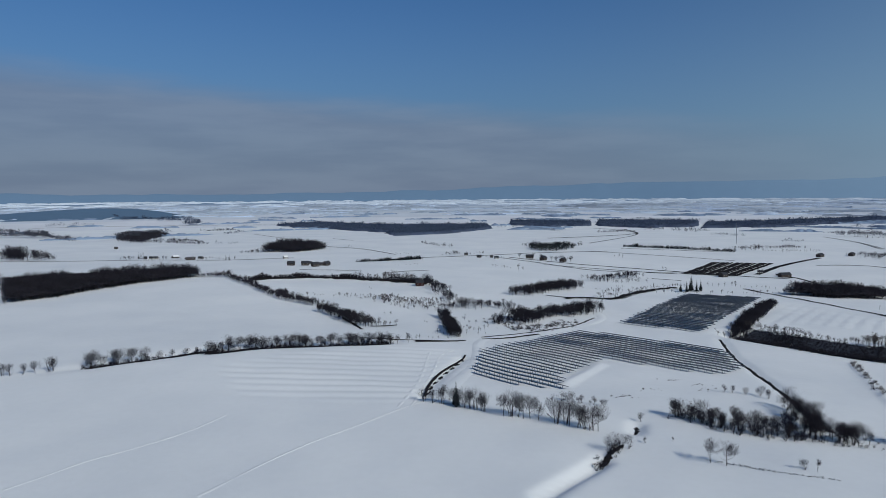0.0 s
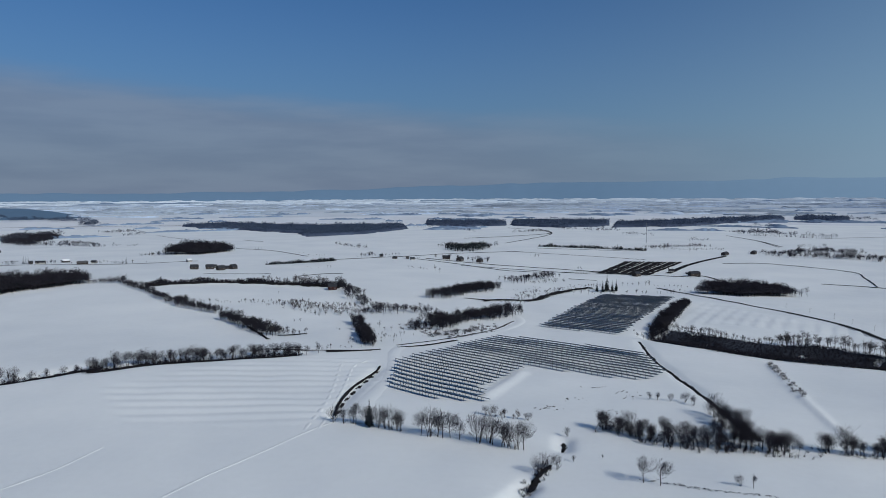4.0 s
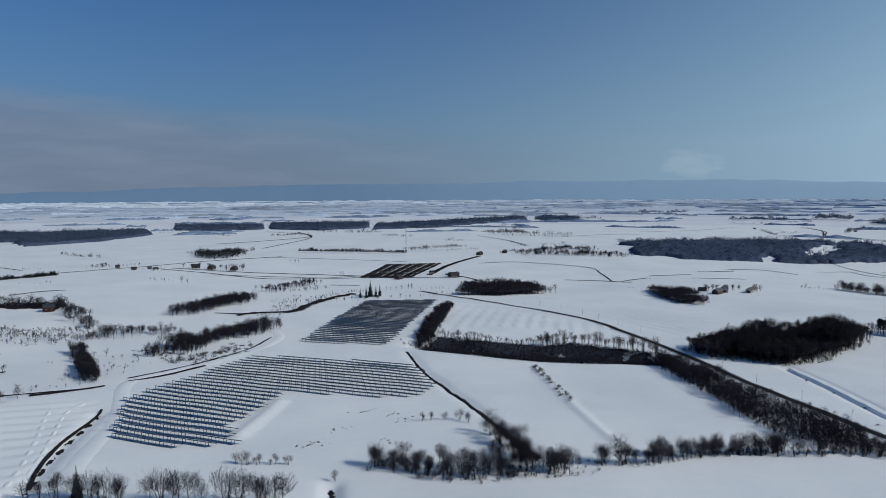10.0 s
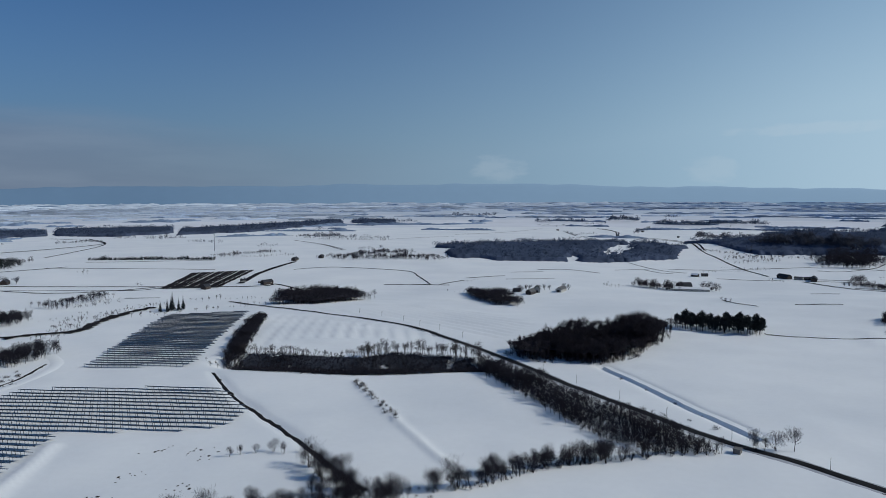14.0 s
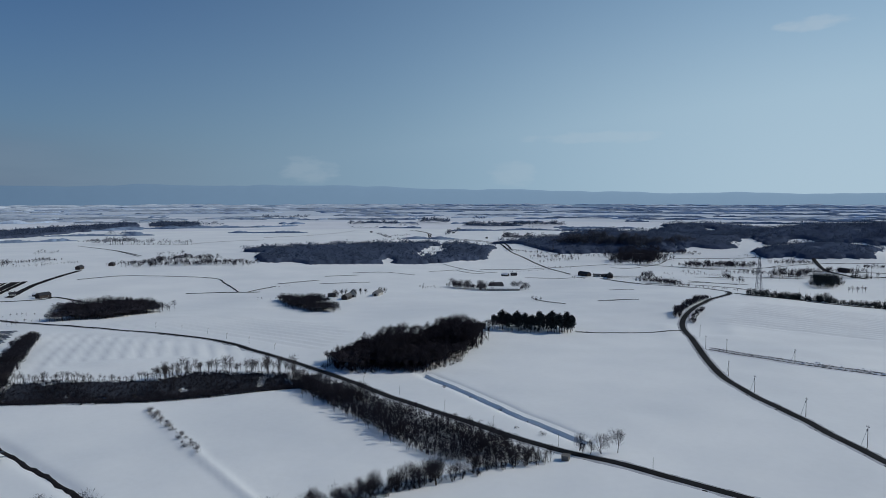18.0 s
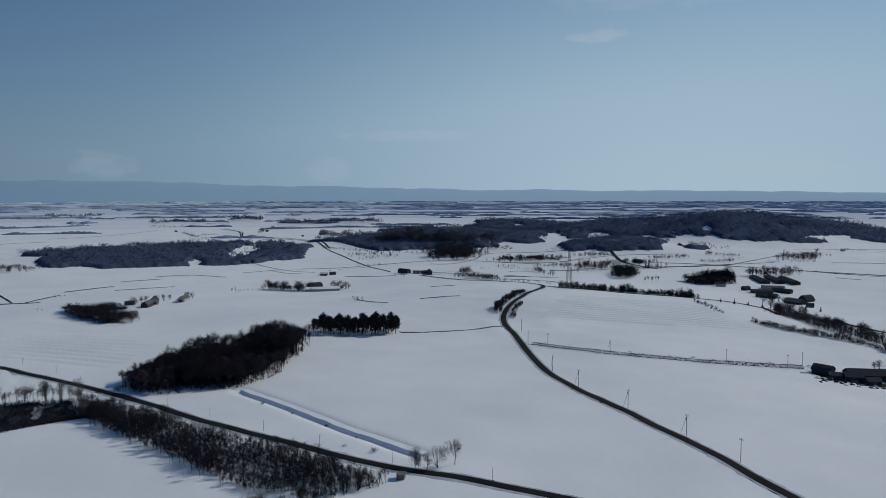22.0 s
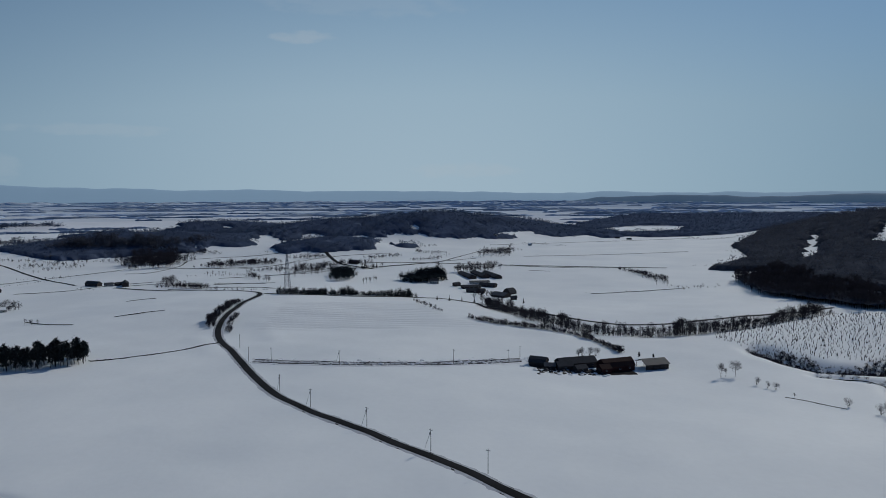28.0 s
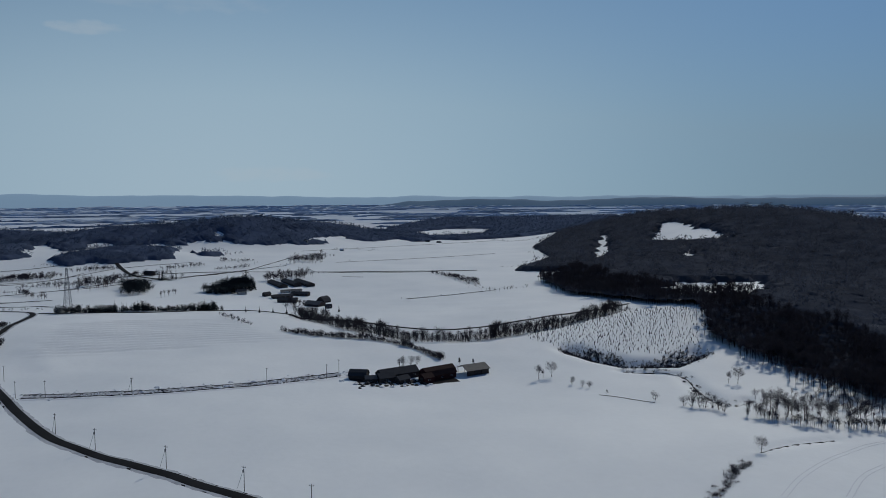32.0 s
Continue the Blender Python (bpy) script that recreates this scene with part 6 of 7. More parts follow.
def pine_tree(seed):
    """Pine 12 m high: bare lower stem with some boughs and a broad uneven crown of needle tufts."""
    rng = np.random.default_rng(seed)
    v, f = mass_tree(seed, 240, 0.24, 0.34, 0.024, (0.10, 0.19), seed % 3 > 0, trunk=0)
    wood = [tube((0, 0, -0.3), (0.2, 0.1, 10.5), 0.2, 0.06, 6)]
    for k in range(7):
        a, z = k * 2.4, 4.5 + k * 0.8
        wood.append(tube((0, 0, z), (math.cos(a) * 2.2, math.sin(a) * 2.2, z + rng.uniform(0.3, 1.2)), 0.08, 0.03, 4))
    return join(wood), (v * 12.0, f)



def plant(kind, n, x, y, h, label, group, turn=0.0, mat=None, category="tree"):
    """One tree as a thing of trunk and crown; the first of a kind is built, the rest share its meshes."""
    mat = mat or TWIG
    key = (kind, n, mat.name, category)
    base = 12.0 if kind == "conifer" else TREE_KINDS[kind][n]["h"]
    s = h / base
    m = pose(x, y, float(ground(x, y)), 0, 0, turn) @ Matrix.Diagonal((s, s, s, 1))
    if key in made:
        ob = copy_thing(made[key], m)
    else:
        wood, crown = conifer_tree(500 + n, 12.0, 0.2, 16) if kind == "conifer" else pine_tree(560 + n) if kind == "pine" else bare_tree(500 + 17 * n + len(kind), **TREE_KINDS[kind][n])
        ob = new({"conifer": "conifer", "pine": "pine", "clump": "multi_stem_tree"}.get(kind, "tree"))
        part("trunk", mesh_of("trunk", *wood, BARK, True), ob)
        part("crown", mesh_of("crown", *crown, NEEDLE if kind in ("conifer", "pine") else mat), ob)
        ob.matrix_basis = m
        made[key] = ob
    return tagged(ob, label, category, group)


def row_of(pts, gap, wide, kinds, lo, hi, label, group, seed, mat=None):
    g = np.random.default_rng(seed)
    for x, y in along(pts, gap, wide, g):
        kind = kinds[g.integers(len(kinds))]
        n = int(g.integers(len(TREE_KINDS[kind])))
        plant(kind, n, float(x), float(y), float(g.uniform(lo, hi)), label, group, float(g.uniform(0, 360)), mat)


row_of(trees_row9[1:3], 3, 2, ("clump",), 8, 9.5, "bare multi-stemmed tree at the snowfield's edge", "trees along the field edge", 1)
row_of(trees_row9[3:5], 2.8, 2, ("clump", "round"), 8.5, 11, "bare broad tree at the snowfield's edge", "trees along the field edge", 2)
row_of(trees_row9[5:], 3.2, 2, ("clump", "round"), 8, 10.5, "bare multi-stemmed tree at the snowfield's edge", "trees along the field edge", 3)
row_of([(-11, 342), (-2, 340)], 4.5, 3, ("clump",), 6, 8, "bare multi-stemmed tree beside a conifer", "trees along the field edge", 4)
plant("tall", 0, 0, 338, 11, "tall bare tree beside a conifer", "trees along the field edge")
plant("conifer", 0, conifer9[0][0], conifer9[0][1], 12.5, "dark green conifer standing among bare trees", "trees along the field edge")
row_of(clump9, 2.6, 2, ("clump",), 4.5, 6, "pale bare tree in a short row on the snow", "row beside the solar field", 5, TWIG_PALE)
row_of(stand9, 1.4, 11, ("clump", "round"), 5.5, 8.5, "dark bare tree in a thicket by the ditch", "thicket by the ditch", 6)
row_of([(130, 308), (160, 300), (178, 292)], 2.4, 12, ("clump", "round"), 4.5, 8, "dark bare tree in a thicket by the ditch", "thicket by the ditch", 7)
row_of(stand9b, 2.2, 7, ("clump", "round"), 6, 9.5, "dark bare tree leaning over the ditch", "thicket by the ditch", 8)
row_of(shrub9, 5.5, 5, ("clump",), 3, 4.8, "small bare bush on the snow", "bushes near the solar field", 9)
row_of(hedge9, 1.9, 5, ("clump", "round"), 5, 8, "bare tree in a hedge along the snowfield", "hedge along the snowfield", 10)
row_of(hedge_low, 1.9, 6, ("clump", "tall"), 5.5, 8.5, "bare tree in a hedge along the snowfield", "hedge along the snowfield", 11)
plant("round", 0, 196, 284, 9.5, "broad bare tree rising above a hedge", "hedge along the snowfield")
plant("round", 1, 101, 260, 8.5, "broad bare tree alone on the snow", "lone trees on the snow", 40)
plant("round", 0, 106, 257, 8.0, "broad bare tree beside a low brush", "lone trees on the snow", 130)
plant("tall", 1, 137, 251, 10.0, "slender bare tree alone on the snow", "lone trees on the snow")
plant("clump", 0, 133, 253, 3.8, "small bare bush on the snow", "lone trees on the snow")
plant("clump", 1, bush9[0][0], bush9[0][1], 4.2, "small bare bush by the creek", "bushes by the creek")
plant("clump", 2, creek_bush[0][0], creek_bush[0][1], 6.5, "dark bare bush over the creek", "bushes by the creek")
plant("clump", 0, creek_bush[1][0], creek_bush[1][1], 5.5, "dark bare bush over the creek", "bushes by the creek")
plant("clump", 1, 83, 283, 4.5, "pale bare bush by the creek", "bushes by the creek", 0, TWIG_PALE)
plant("clump", 1, 95, 285, 3.2, "pale bare bush by the creek", "bushes by the creek", 70, TWIG_PALE)
for k, (x, y) in enumerate(((320, 231), (318, 226), (321, 222), (325, 217), (316, 229))):
    plant("round" if k == 3 else "clump", k % 2, x, y, (7, 6, 8, 9, 5)[k], "bare broad tree beside the asphalt road", "trees beside the road", 50 * k)
row_of(trees_foot_a, 4.5, 4, ("clump", "round"), 6, 8, "bare tree at the foot of the hill", "trees at the hill's foot", 12)
row_of(trees_foot_b, 3.4, 6, ("clump", "round"), 6.5, 9.5, "bare tree at the foot of the hill", "trees at the hill's foot", 13)
row_of(trees_foot_c, 7, 4, ("clump",), 3.5, 6, "small bare tree on the earth bank", "trees at the hill's foot", 14)
row_of(trees_foot_d, 2.0, 6, ("clump", "round"), 6, 9, "bare tree in a row at the hill's foot", "trees at the hill's foot", 15)
row_of([(-37, 482), (-25, 490)], 6, 3, ("round",), 6, 7, "bare tree in a row at the hill's foot", "trees at the hill's foot", 16)
plant("tall", 0, tree_e[0][0], tree_e[0][1], 12, "tall bare tree in the snowfield", "trees in the east field", 20)
plant("tall", 1, tree_e[0][0] + 2, tree_e[0][1] - 4, 11, "tall bare tree in the snowfield", "trees in the east field", 80)
plant("round", 1, tree_e[1][0], tree_e[1][1], 9, "broad bare tree in the snowfield", "trees in the east field", 10)
for k, (x, y) in enumerate(bushes_f):
    plant("clump", k % 3, x, y, 4.5 - k * 0.4, "small bare bush on the field line", "trees in the east field", 60 * k)
plant("clump", 2, bush_e[0][0], bush_e[0][1], 4.2, "rounded bare bush on the field line", "trees in the east field")
plant("clump", 1, 470, -72, 2.5, "small bare bush on the field line", "trees in the east field")
row_of(trees_ne, 3.4, 4, ("clump",), 5, 6.5, "bare multi-stemmed tree by the creek", "trees by the eastern creek", 17)
plant("round", 0, 427, -96, 8.5, "broad bare tree by the creek", "trees by the eastern creek")
plant("round", 1, tree_h[0][0], tree_h[0][1], 9, "broad bare tree by the creek", "trees by the eastern creek")
plant("tall", 0, tree_h[0][0] + 4, tree_h[0][1] + 3, 9, "slender bare tree by the creek", "trees by the eastern creek")
plant("round", 1, tree_i[0][0], tree_i[0][1], 6.5, "lone bare tree on a field bank", "trees in the east field")
row_of([(398, -120), (380, -128), (368, -145)], 3.0, 12, ("tall", "round"), 8, 13, "tall bare tree at the forest foot", "trees at the forest foot", 18)
row_of([(445, -200), (400, -186), (350, -180)], 4.5, 8, ("tall",), 16, 21, "tall bare tree on the forest edge", "trees on the forest edge", 19)
row_of([(560, -215), (509, -208), (447, -200)], 4.5, 7, ("tall",), 16, 21, "tall bare tree on the forest edge", "trees on the forest edge", 20)
row_of(trees_barn, 6, 16, ("clump", "round"), 9, 12, "bare tree beside the long barn", "trees round the long barn", 21)
row_of(trees_barn2, 6, 7, ("round", "clump"), 9, 11, "bare tree beside the long barn", "trees round the long barn", 22)
g = np.random.default_rng(23)
for k, (x, y) in enumerate(fill(grove_pine, 4.3, g)):
    plant("pine", k % 3, float(x), float(y), float(g.uniform(9, 15.5)), "dark pine in a small grove on the snow", "pine grove", 40.0 * k)
for k in range(4):
    plant("round", k % 2, 548 + k * 3, 404 - k * 3, 8, "pale bare tree at the end of a pine grove", "pine grove", 33.0 * k)
for k, (x, y) in enumerate(((281, 827), (287, 824), (293, 829), (299, 825), (305, 828), (296, 834))):
    plant("conifer", k % 2, x, y, 12 + k % 3 * 2, "dark evergreen in a clump behind the solar field", "evergreen clump", 70.0 * k)
for k in range(8):
    x, y = 862 - 7 * (k > 3) + (k % 4) * -4, 96 - 13 * k
    plant("conifer", k % 2, x, y, 6, "small dark evergreen beside the road", "evergreens by the farm road", 20.0 * k)

# ---- solar field ----
PANEL = material("panel", (0.036, 0.086, 0.165), 0.32, vary=0.15, scale=0.3, fine=3.0, gloss=0.25)
STEEL = material("galvanised_steel", (0.20, 0.22, 0.25), 0.55, 0.5, vary=0.15, scale=0.5, fine=6.0)
ROW_DIR = radians(-47)
ALONG, ACROSS = (math.cos(ROW_DIR), math.sin(ROW_DIR)), (-math.sin(ROW_DIR), math.cos(ROW_DIR))


def box(x0, x1, y0, y1, z0, z1):
    V = np.array([(x, y, z) for z in (z0, z1) for y in (y0, y1) for x in (x0, x1)], float)
    F = np.array([(0, 2, 3, 1), (4, 5, 7, 6), (0, 1, 5, 4), (2, 6, 7, 3), (0, 4, 6, 2), (1, 3, 7, 5)])
    return V, F


def tilted(v, deg, z):
    c, s = math.cos(radians(deg)), math.sin(radians(deg))
    return np.c_[v[:, 0], v[:, 1] * c - v[:, 2] * s, v[:, 1] * s + v[:, 2] * c + z]


TABLE = 4.0
v, f = box(0, TABLE - 0.08, -1.6, 1.6, 0, 0.1)
me_panel = mesh_of("panel", tilted(v, -22, 1.9), f, PANEL)
v, f = box(-0.07, 0.07, -1.07, -0.93, -0.6, 2.28)
me_post = mesh_of("rear_post", v, f, STEEL)
v, f = box(-0.07, 0.07, 0.93, 1.07, -0.6, 1.45)
me_leg = mesh_of("front_post", v, f, STEEL)


def bent_rail(xs, y, zs, r):
    """One square rail that follows the ground."""
    n = len(xs)
    V = np.vstack([np.c_[xs, np.full(n, y + dy), zs + dz] for dy, dz in ((-r, -r), (r, -r), (r, r), (-r, r))])
    i = np.arange(n - 1)
    return V, np.vstack([np.stack([a * n + i, a * n + i + 1, b * n + i + 1, b * n + i], 1) for a, b in ((0, 1), (1, 2), (2, 3), (3, 0))])


def solar_rows(outline, pitch, label):
    p = np.array(outline, float)
    s = p @ np.array(ALONG)
    o = p @ np.array(ACROSS)
    for off in np.arange(o.min() + 1.0, o.max(), pitch):
        us = np.arange(s.min(), s.max(), TABLE)
        x, y = us * ALONG[0] + off * ACROSS[0], us * ALONG[1] + off * ACROSS[1]
        ok = inside(x, y, outline)
        run = []
        for k in range(len(us) + 1):
            if k < len(us) and ok[k]:
                run.append(k)
                continue
            if len(run) >= 3:
                x0, y0 = x[run[0]], y[run[0]]
                row = thing("solar_row", float(x0), float(y0), label, "solar panels", "rows of the solar field", rz=ROW_DIR)
                z0 = row.location.z
                zs = ground(x[run], y[run]) - z0
                c, sn = math.cos(radians(22)), math.sin(radians(22))
                for yy in (-1.2, 1.1):
                    heights = np.r_[zs, zs[-1]] + 1.8 - yy * sn
                    part("rail", mesh_of("rail", *bent_rail(np.arange(len(run) + 1) * TABLE, yy * c, heights, 0.07), STEEL), row)
                for n, (i, dz) in enumerate(zip(run, zs)):
                    at = (n * TABLE, 0, float(dz))
                    part("panel", me_panel, row, at=at)
                    part("rear_post", me_post, row, at=at)
                    part("front_post", me_leg, row, at=at)
            run = []


solar_rows(arr1, 6.6, "long row of tilted dark solar panels on steel posts in snow")
solar_rows(arr2, 6.6, "long row of tilted dark solar panels on steel posts in snow")

# ---- poles and towers ----
POLE = material("concrete_pole", (0.16, 0.155, 0.15), 0.8, vary=0.15, scale=0.4, fine=4.0)


def utility_pole(x, y, rz, stay, label):
    ob = thing("utility_pole", x, y, label, "utility pole", "poles along the roads", rz=rz)
    part("shaft", mesh_of("shaft", *tube((0, 0, -0.5), (0, 0, 9.5), 0.15, 0.1, 8), POLE, True), ob)
    part("crossarm", mesh_of("crossarm", *box(-0.9, 0.9, -0.06, 0.06, 8.8, 8.95), STEEL), ob)
    for dx in (-0.75, 0.0, 0.75):
        part("insulator", me_insulator, ob, at=(dx, 0, 9.0))
    if stay:
        part("transformer", mesh_of("transformer", *tube((0.35, 0.1, 7.0), (0.35, 0.1, 7.9), 0.24, 0.24, 8), STEEL), ob)
    if stay:
        part("stay", mesh_of("stay", *tube((0, 0, 8.6), (4.2, -1.0, -0.3), 0.07, 0.07, 4), STEEL), ob, "sloping guy stay")
    return ob


me_insulator = mesh_of("insulator", *tube((0, 0, -0.05), (0, 0, 0.28), 0.07, 0.05, 6), POLE)
pole_plain = utility_pole(poles_a[0][0], poles_a[0][1], 0.6, False, "grey concrete utility pole beside the road")
pole_stay = utility_pole(poles_a[2][0], poles_a[2][1], 0.7, True, "grey concrete utility pole with a guy stay")
for x, y in poles_a[1:2] + poles_a[6:] + poles_farm[1:]:
    copy_thing(pole_plain, pose(x, y, float(ground(x, y)), 0, 0, 35 + (x * 7) % 40))
for x, y in poles_a[3:6] + poles_farm[:1]:
    copy_thing(pole_stay, pose(x, y, float(ground(x, y)), 0, 0, 40 + (x * 3) % 20))


SIGNAL = material("marker_paint", (0.42, 0.40, 0.36), 0.6, vary=0.1, scale=0.5, fine=4.0)


def marker_pole(x, y, rz):
    """Slim pole with a downward arrow over the road's edge, for driving in drifting snow."""
    ob = thing("road_marker", x, y, "slim snow-marker pole with an arrow beside the road", "road marker", "snow markers along the road", rz=rz)
    part("shaft", mesh_of("shaft", *tube((0, 0, -0.5), (0, 0, 4.6), 0.09, 0.06, 6), POLE, True), ob)
    part("arm", mesh_of("arm", *tube((0, 0, 4.55), (1.3, 0, 4.75), 0.05, 0.04, 5), POLE, True), ob)
    part("arrow", mesh_of("arrow", *box(1.15, 1.45, -0.03, 0.03, 3.9, 4.75), SIGNAL), ob, "red-white striped arrow plate")
    return ob


first = marker_pole(*MARKERS[0], 0.3)
for k, (x, y) in enumerate(MARKERS[1:]):
    copy_thing(first, pose(x, y, float(ground(x, y)), 0, 0, 10 + (k * 17) % 30))


def lattice_tower(x, y, h, label):
    ob = thing("lattice_tower", x, y, label, "tower", rz=0.5)
    w0, w1 = 3.2, 0.6
    for sx, sy in ((1, 1), (1, -1), (-1, -1), (-1, 1)):
        part("leg", mesh_of("leg", *tube((sx * w0, sy * w0, -0.5), (sx * w1, sy * w1, h), 0.22, 0.14, 4), STEEL), ob)
    for k in range(4):
        a, b = ((1, 1), (1, -1), (-1, -1), (-1, 1))[k], ((1, -1), (-1, -1), (-1, 1), (1, 1))[k]
        for i in range(9):
            z0, z1 = h * i / 9, h * (i + 1) / 9
            p0, p1 = w0 + (w1 - w0) * i / 9, w0 + (w1 - w0) * (i + 1) / 9
            part("brace", mesh_of("brace", *tube((a[0] * p0, a[1] * p0, z0), (b[0] * p1, b[1] * p1, z1), 0.12, 0.12, 3), STEEL), ob)
            part("brace", mesh_of("brace", *tube((b[0] * p0, b[1] * p0, z0), (a[0] * p1, a[1] * p1, z1), 0.12, 0.12, 3), STEEL), ob)
    for z in (0.74, 0.85, 0.96):
        part("crossarm", mesh_of("crossarm", *join([tube((-4.2, 0, h * z), (0, 0, h * z + 0.8), 0.12, 0.2, 4), tube((4.2, 0, h * z), (0, 0, h * z + 0.8), 0.12, 0.2, 4)]), STEEL), ob)
    return ob


lattice_tower(887, 259, 41, "tall grey lattice power pylon behind the field")
mast = thing("radio_mast", mast_at[0], mast_at[1], "slim pale radio mast on the far plain", "tower")
part("pole", mesh_of("pole", *tube((0, 0, -1), (0, 0, 46), 0.7, 0.4, 6), STEEL), mast)

# ---- farm buildings ----
def paint(name, c, rough=0.7, metal=0.0):
    return material(name, c, rough, metal, vary=0.18, scale=0.25, fine=3.0, gloss=0.05)


RED, DARKWALL, PALEWALL = paint("red_cladding", (0.045, 0.020, 0.02)), paint("dark_boards", (0.060, 0.052, 0.050)), paint("pale_cladding", (0.42, 0.42, 0.40))
TIN, DARKROOF, REDROOF = paint("grey_tin_roof", (0.12, 0.12, 0.125), 0.6, 0.1), paint("dark_roof", (0.046, 0.050, 0.060), 0.8), paint("brown_roof", (0.045, 0.028, 0.026), 0.9)
GLASS = paint("window_glass", (0.03, 0.035, 0.045), 0.1)


def gable_wall(L, W, H, R, barn):
    """Closed body with a gabled or gambrel end."""
    prof = [(-W / 2, -0.5), (W / 2, -0.5), (W / 2, H), (W * 0.3, H + R * 0.62), (0, H + R), (-W * 0.3, H + R * 0.62), (-W / 2, H)] if barn else \
           [(-W / 2, -0.5), (W / 2, -0.5), (W / 2, H), (0, H + R), (-W / 2, H)]
    bm = bmesh.new()
    ends = [[bm.verts.new((x, y, z)) for y, z in prof] for x in (-L / 2, L / 2)]
    n = len(prof)
    bm.faces.new(ends[0])
    bm.faces.new(ends[1][::-1])
    for i in range(n):
        bm.faces.new((ends[0][i], ends[1][i], ends[1][(i + 1) % n], ends[0][(i + 1) % n]))
    bmesh.ops.recalc_face_normals(bm, faces=bm.faces)
    return bm, prof


def roof_slab(L, a, b, thick=0.22):
    """One roof plane from eave a to ridge b (y, z), with overhang."""
    a, b = np.array(a, float), np.array(b, float)
    d = (b - a) / np.linalg.norm(b - a)
    nrm = np.array([-d[1], d[0]])
    if nrm[1] < 0:
        nrm = -nrm
    lo, hi = a - d * 0.45 + nrm * 0.05, b + nrm * 0.05 + d * 0.04
    V = [(x, *q) for x in (-L / 2 - 0.4, L / 2 + 0.4) for q in (lo, hi, hi + nrm * thick, lo + nrm * thick)]
    F = [(0, 1, 2, 3), (7, 6, 5, 4), (0, 4, 5, 1), (1, 5, 6, 2), (2, 6, 7, 3), (3, 7, 4, 0)]
    return np.array(V), np.array(F)


def mesh_from(bm, name, mat):
    me = bpy.data.meshes.new(name)
    bm.to_mesh(me)
    bm.free()
    me.materials.append(mat)
    return me


def building(name, x, y, rz, L, W, H, R, wall, roof, label, barn=False, windows=3, snow=False, group="farm buildings", z=None):
    ob = thing(name, x, y, label, "building", group, rz=radians(rz), z=z)
    bm, prof = gable_wall(L, W, H, R, barn)
    part("wall", mesh_from(bm, "wall", wall), ob)
    pts = prof[2:]
    for a, b in zip(pts, pts[1:]):
        low, top = (a, b) if a[1] <= b[1] else (b, a)
        part("roof", mesh_of("roof", *roof_slab(L, low, top), roof), ob)
        if snow:
            part("roof_snow", mesh_of("roof_snow", *roof_slab(L * 0.97, (low[0], low[1] + 0.3), (top[0], top[1] + 0.3), 0.3), SNOW), ob, "snow lying on the roof")
    for side in (-1, 1):
        for k in range(windows):
            wx = -L / 2 + L * (k + 0.5) / windows
            y0 = side * W / 2
            win = part("window", mesh_of("window", *box(wx - 0.7, wx + 0.7, min(y0, y0 + side * 0.06), max(y0, y0 + side * 0.06), H * 0.4, H * 0.4 + 1.1), PALEWALL), ob)
            part("pane", mesh_of("pane", *box(wx - 0.58, wx + 0.58, min(y0 + side * 0.06, y0 + side * 0.09), max(y0 + side * 0.06, y0 + side * 0.09), H * 0.4 + 0.12, H * 0.4 + 0.98), GLASS), win)
    for end in (-1, 1):
        x0 = end * L / 2
        part("door", mesh_of("door", *box(min(x0, x0 + end * 0.1), max(x0, x0 + end * 0.1), -1.6, 1.6, 0, min(3.2, H - 0.1)), DARKWALL), ob)
    return ob


# the farm beside the east field
building("barn", 548, 2, 105, 22, 10, 3.6, 4.2, RED, REDROOF, "large dark red barn with a brown gambrel roof", True)
building("barn_annex", 541, 12, 105, 7, 7, 3.5, 2.0, RED, REDROOF, "low red annex in front of the barn", windows=1)
building("cattle_shed", 557, 26, 102, 26, 10, 3.5, 3.0, DARKWALL, DARKROOF, "long dark cattle shed with a low roof", windows=4)
building("shed", 549, 36, 95, 10, 8, 3, 2.2, DARKWALL, DARKROOF, "small dark shed beside heaped snow", windows=1)
building("shed", 543, 27, 110, 8, 6, 2.6, 1.8, DARKWALL, DARKROOF, "small dark shed beside heaped snow", windows=1)
building("round_barn", 561, 50, 60, 11, 8, 2.6, 3.0, DARKWALL, DARKROOF, "dark rounded barn at the farm's end", True, 0)
building("shed", 550, 45, 80, 7, 5, 2.4, 1.6, DARKWALL, TIN, "small tin-roofed shed beside heaped snow", windows=1)
# open hay shelter on posts with a grey tin roof
shelter = thing("hay_shelter", 552, -24, "open hay shelter with a grey tin roof on posts", "building", "farm buildings", rz=radians(100))
for a in ((-6.5, 4.0), (6.5, 4.0)):
    low = (a[0], 4.0)
    part("roof", mesh_of("roof", *roof_slab(17, (a[0], 3.6), (0, 6.2)), TIN), shelter)
for px in (-8, -2.7, 2.7, 8):
    for py in (-6, 6):
        part("post", mesh_of("post", *box(px - 0.15, px + 0.15, py - 0.15, py + 0.15, -0.5, 3.9), DARKWALL), shelter)
part("back_wall", mesh_of("back_wall", *box(-8.2, 8.2, 5.6, 5.85, -0.5, 3.7), DARKWALL), shelter)
g = np.random.default_rng(61)
HAY = paint("wrapped_bales", (0.05, 0.05, 0.055), 0.5)
me_bale = mesh_of("bale", *tube((0, -0.7, 0.65), (0, 0.7, 0.65), 0.68, 0.68, 10), HAY)
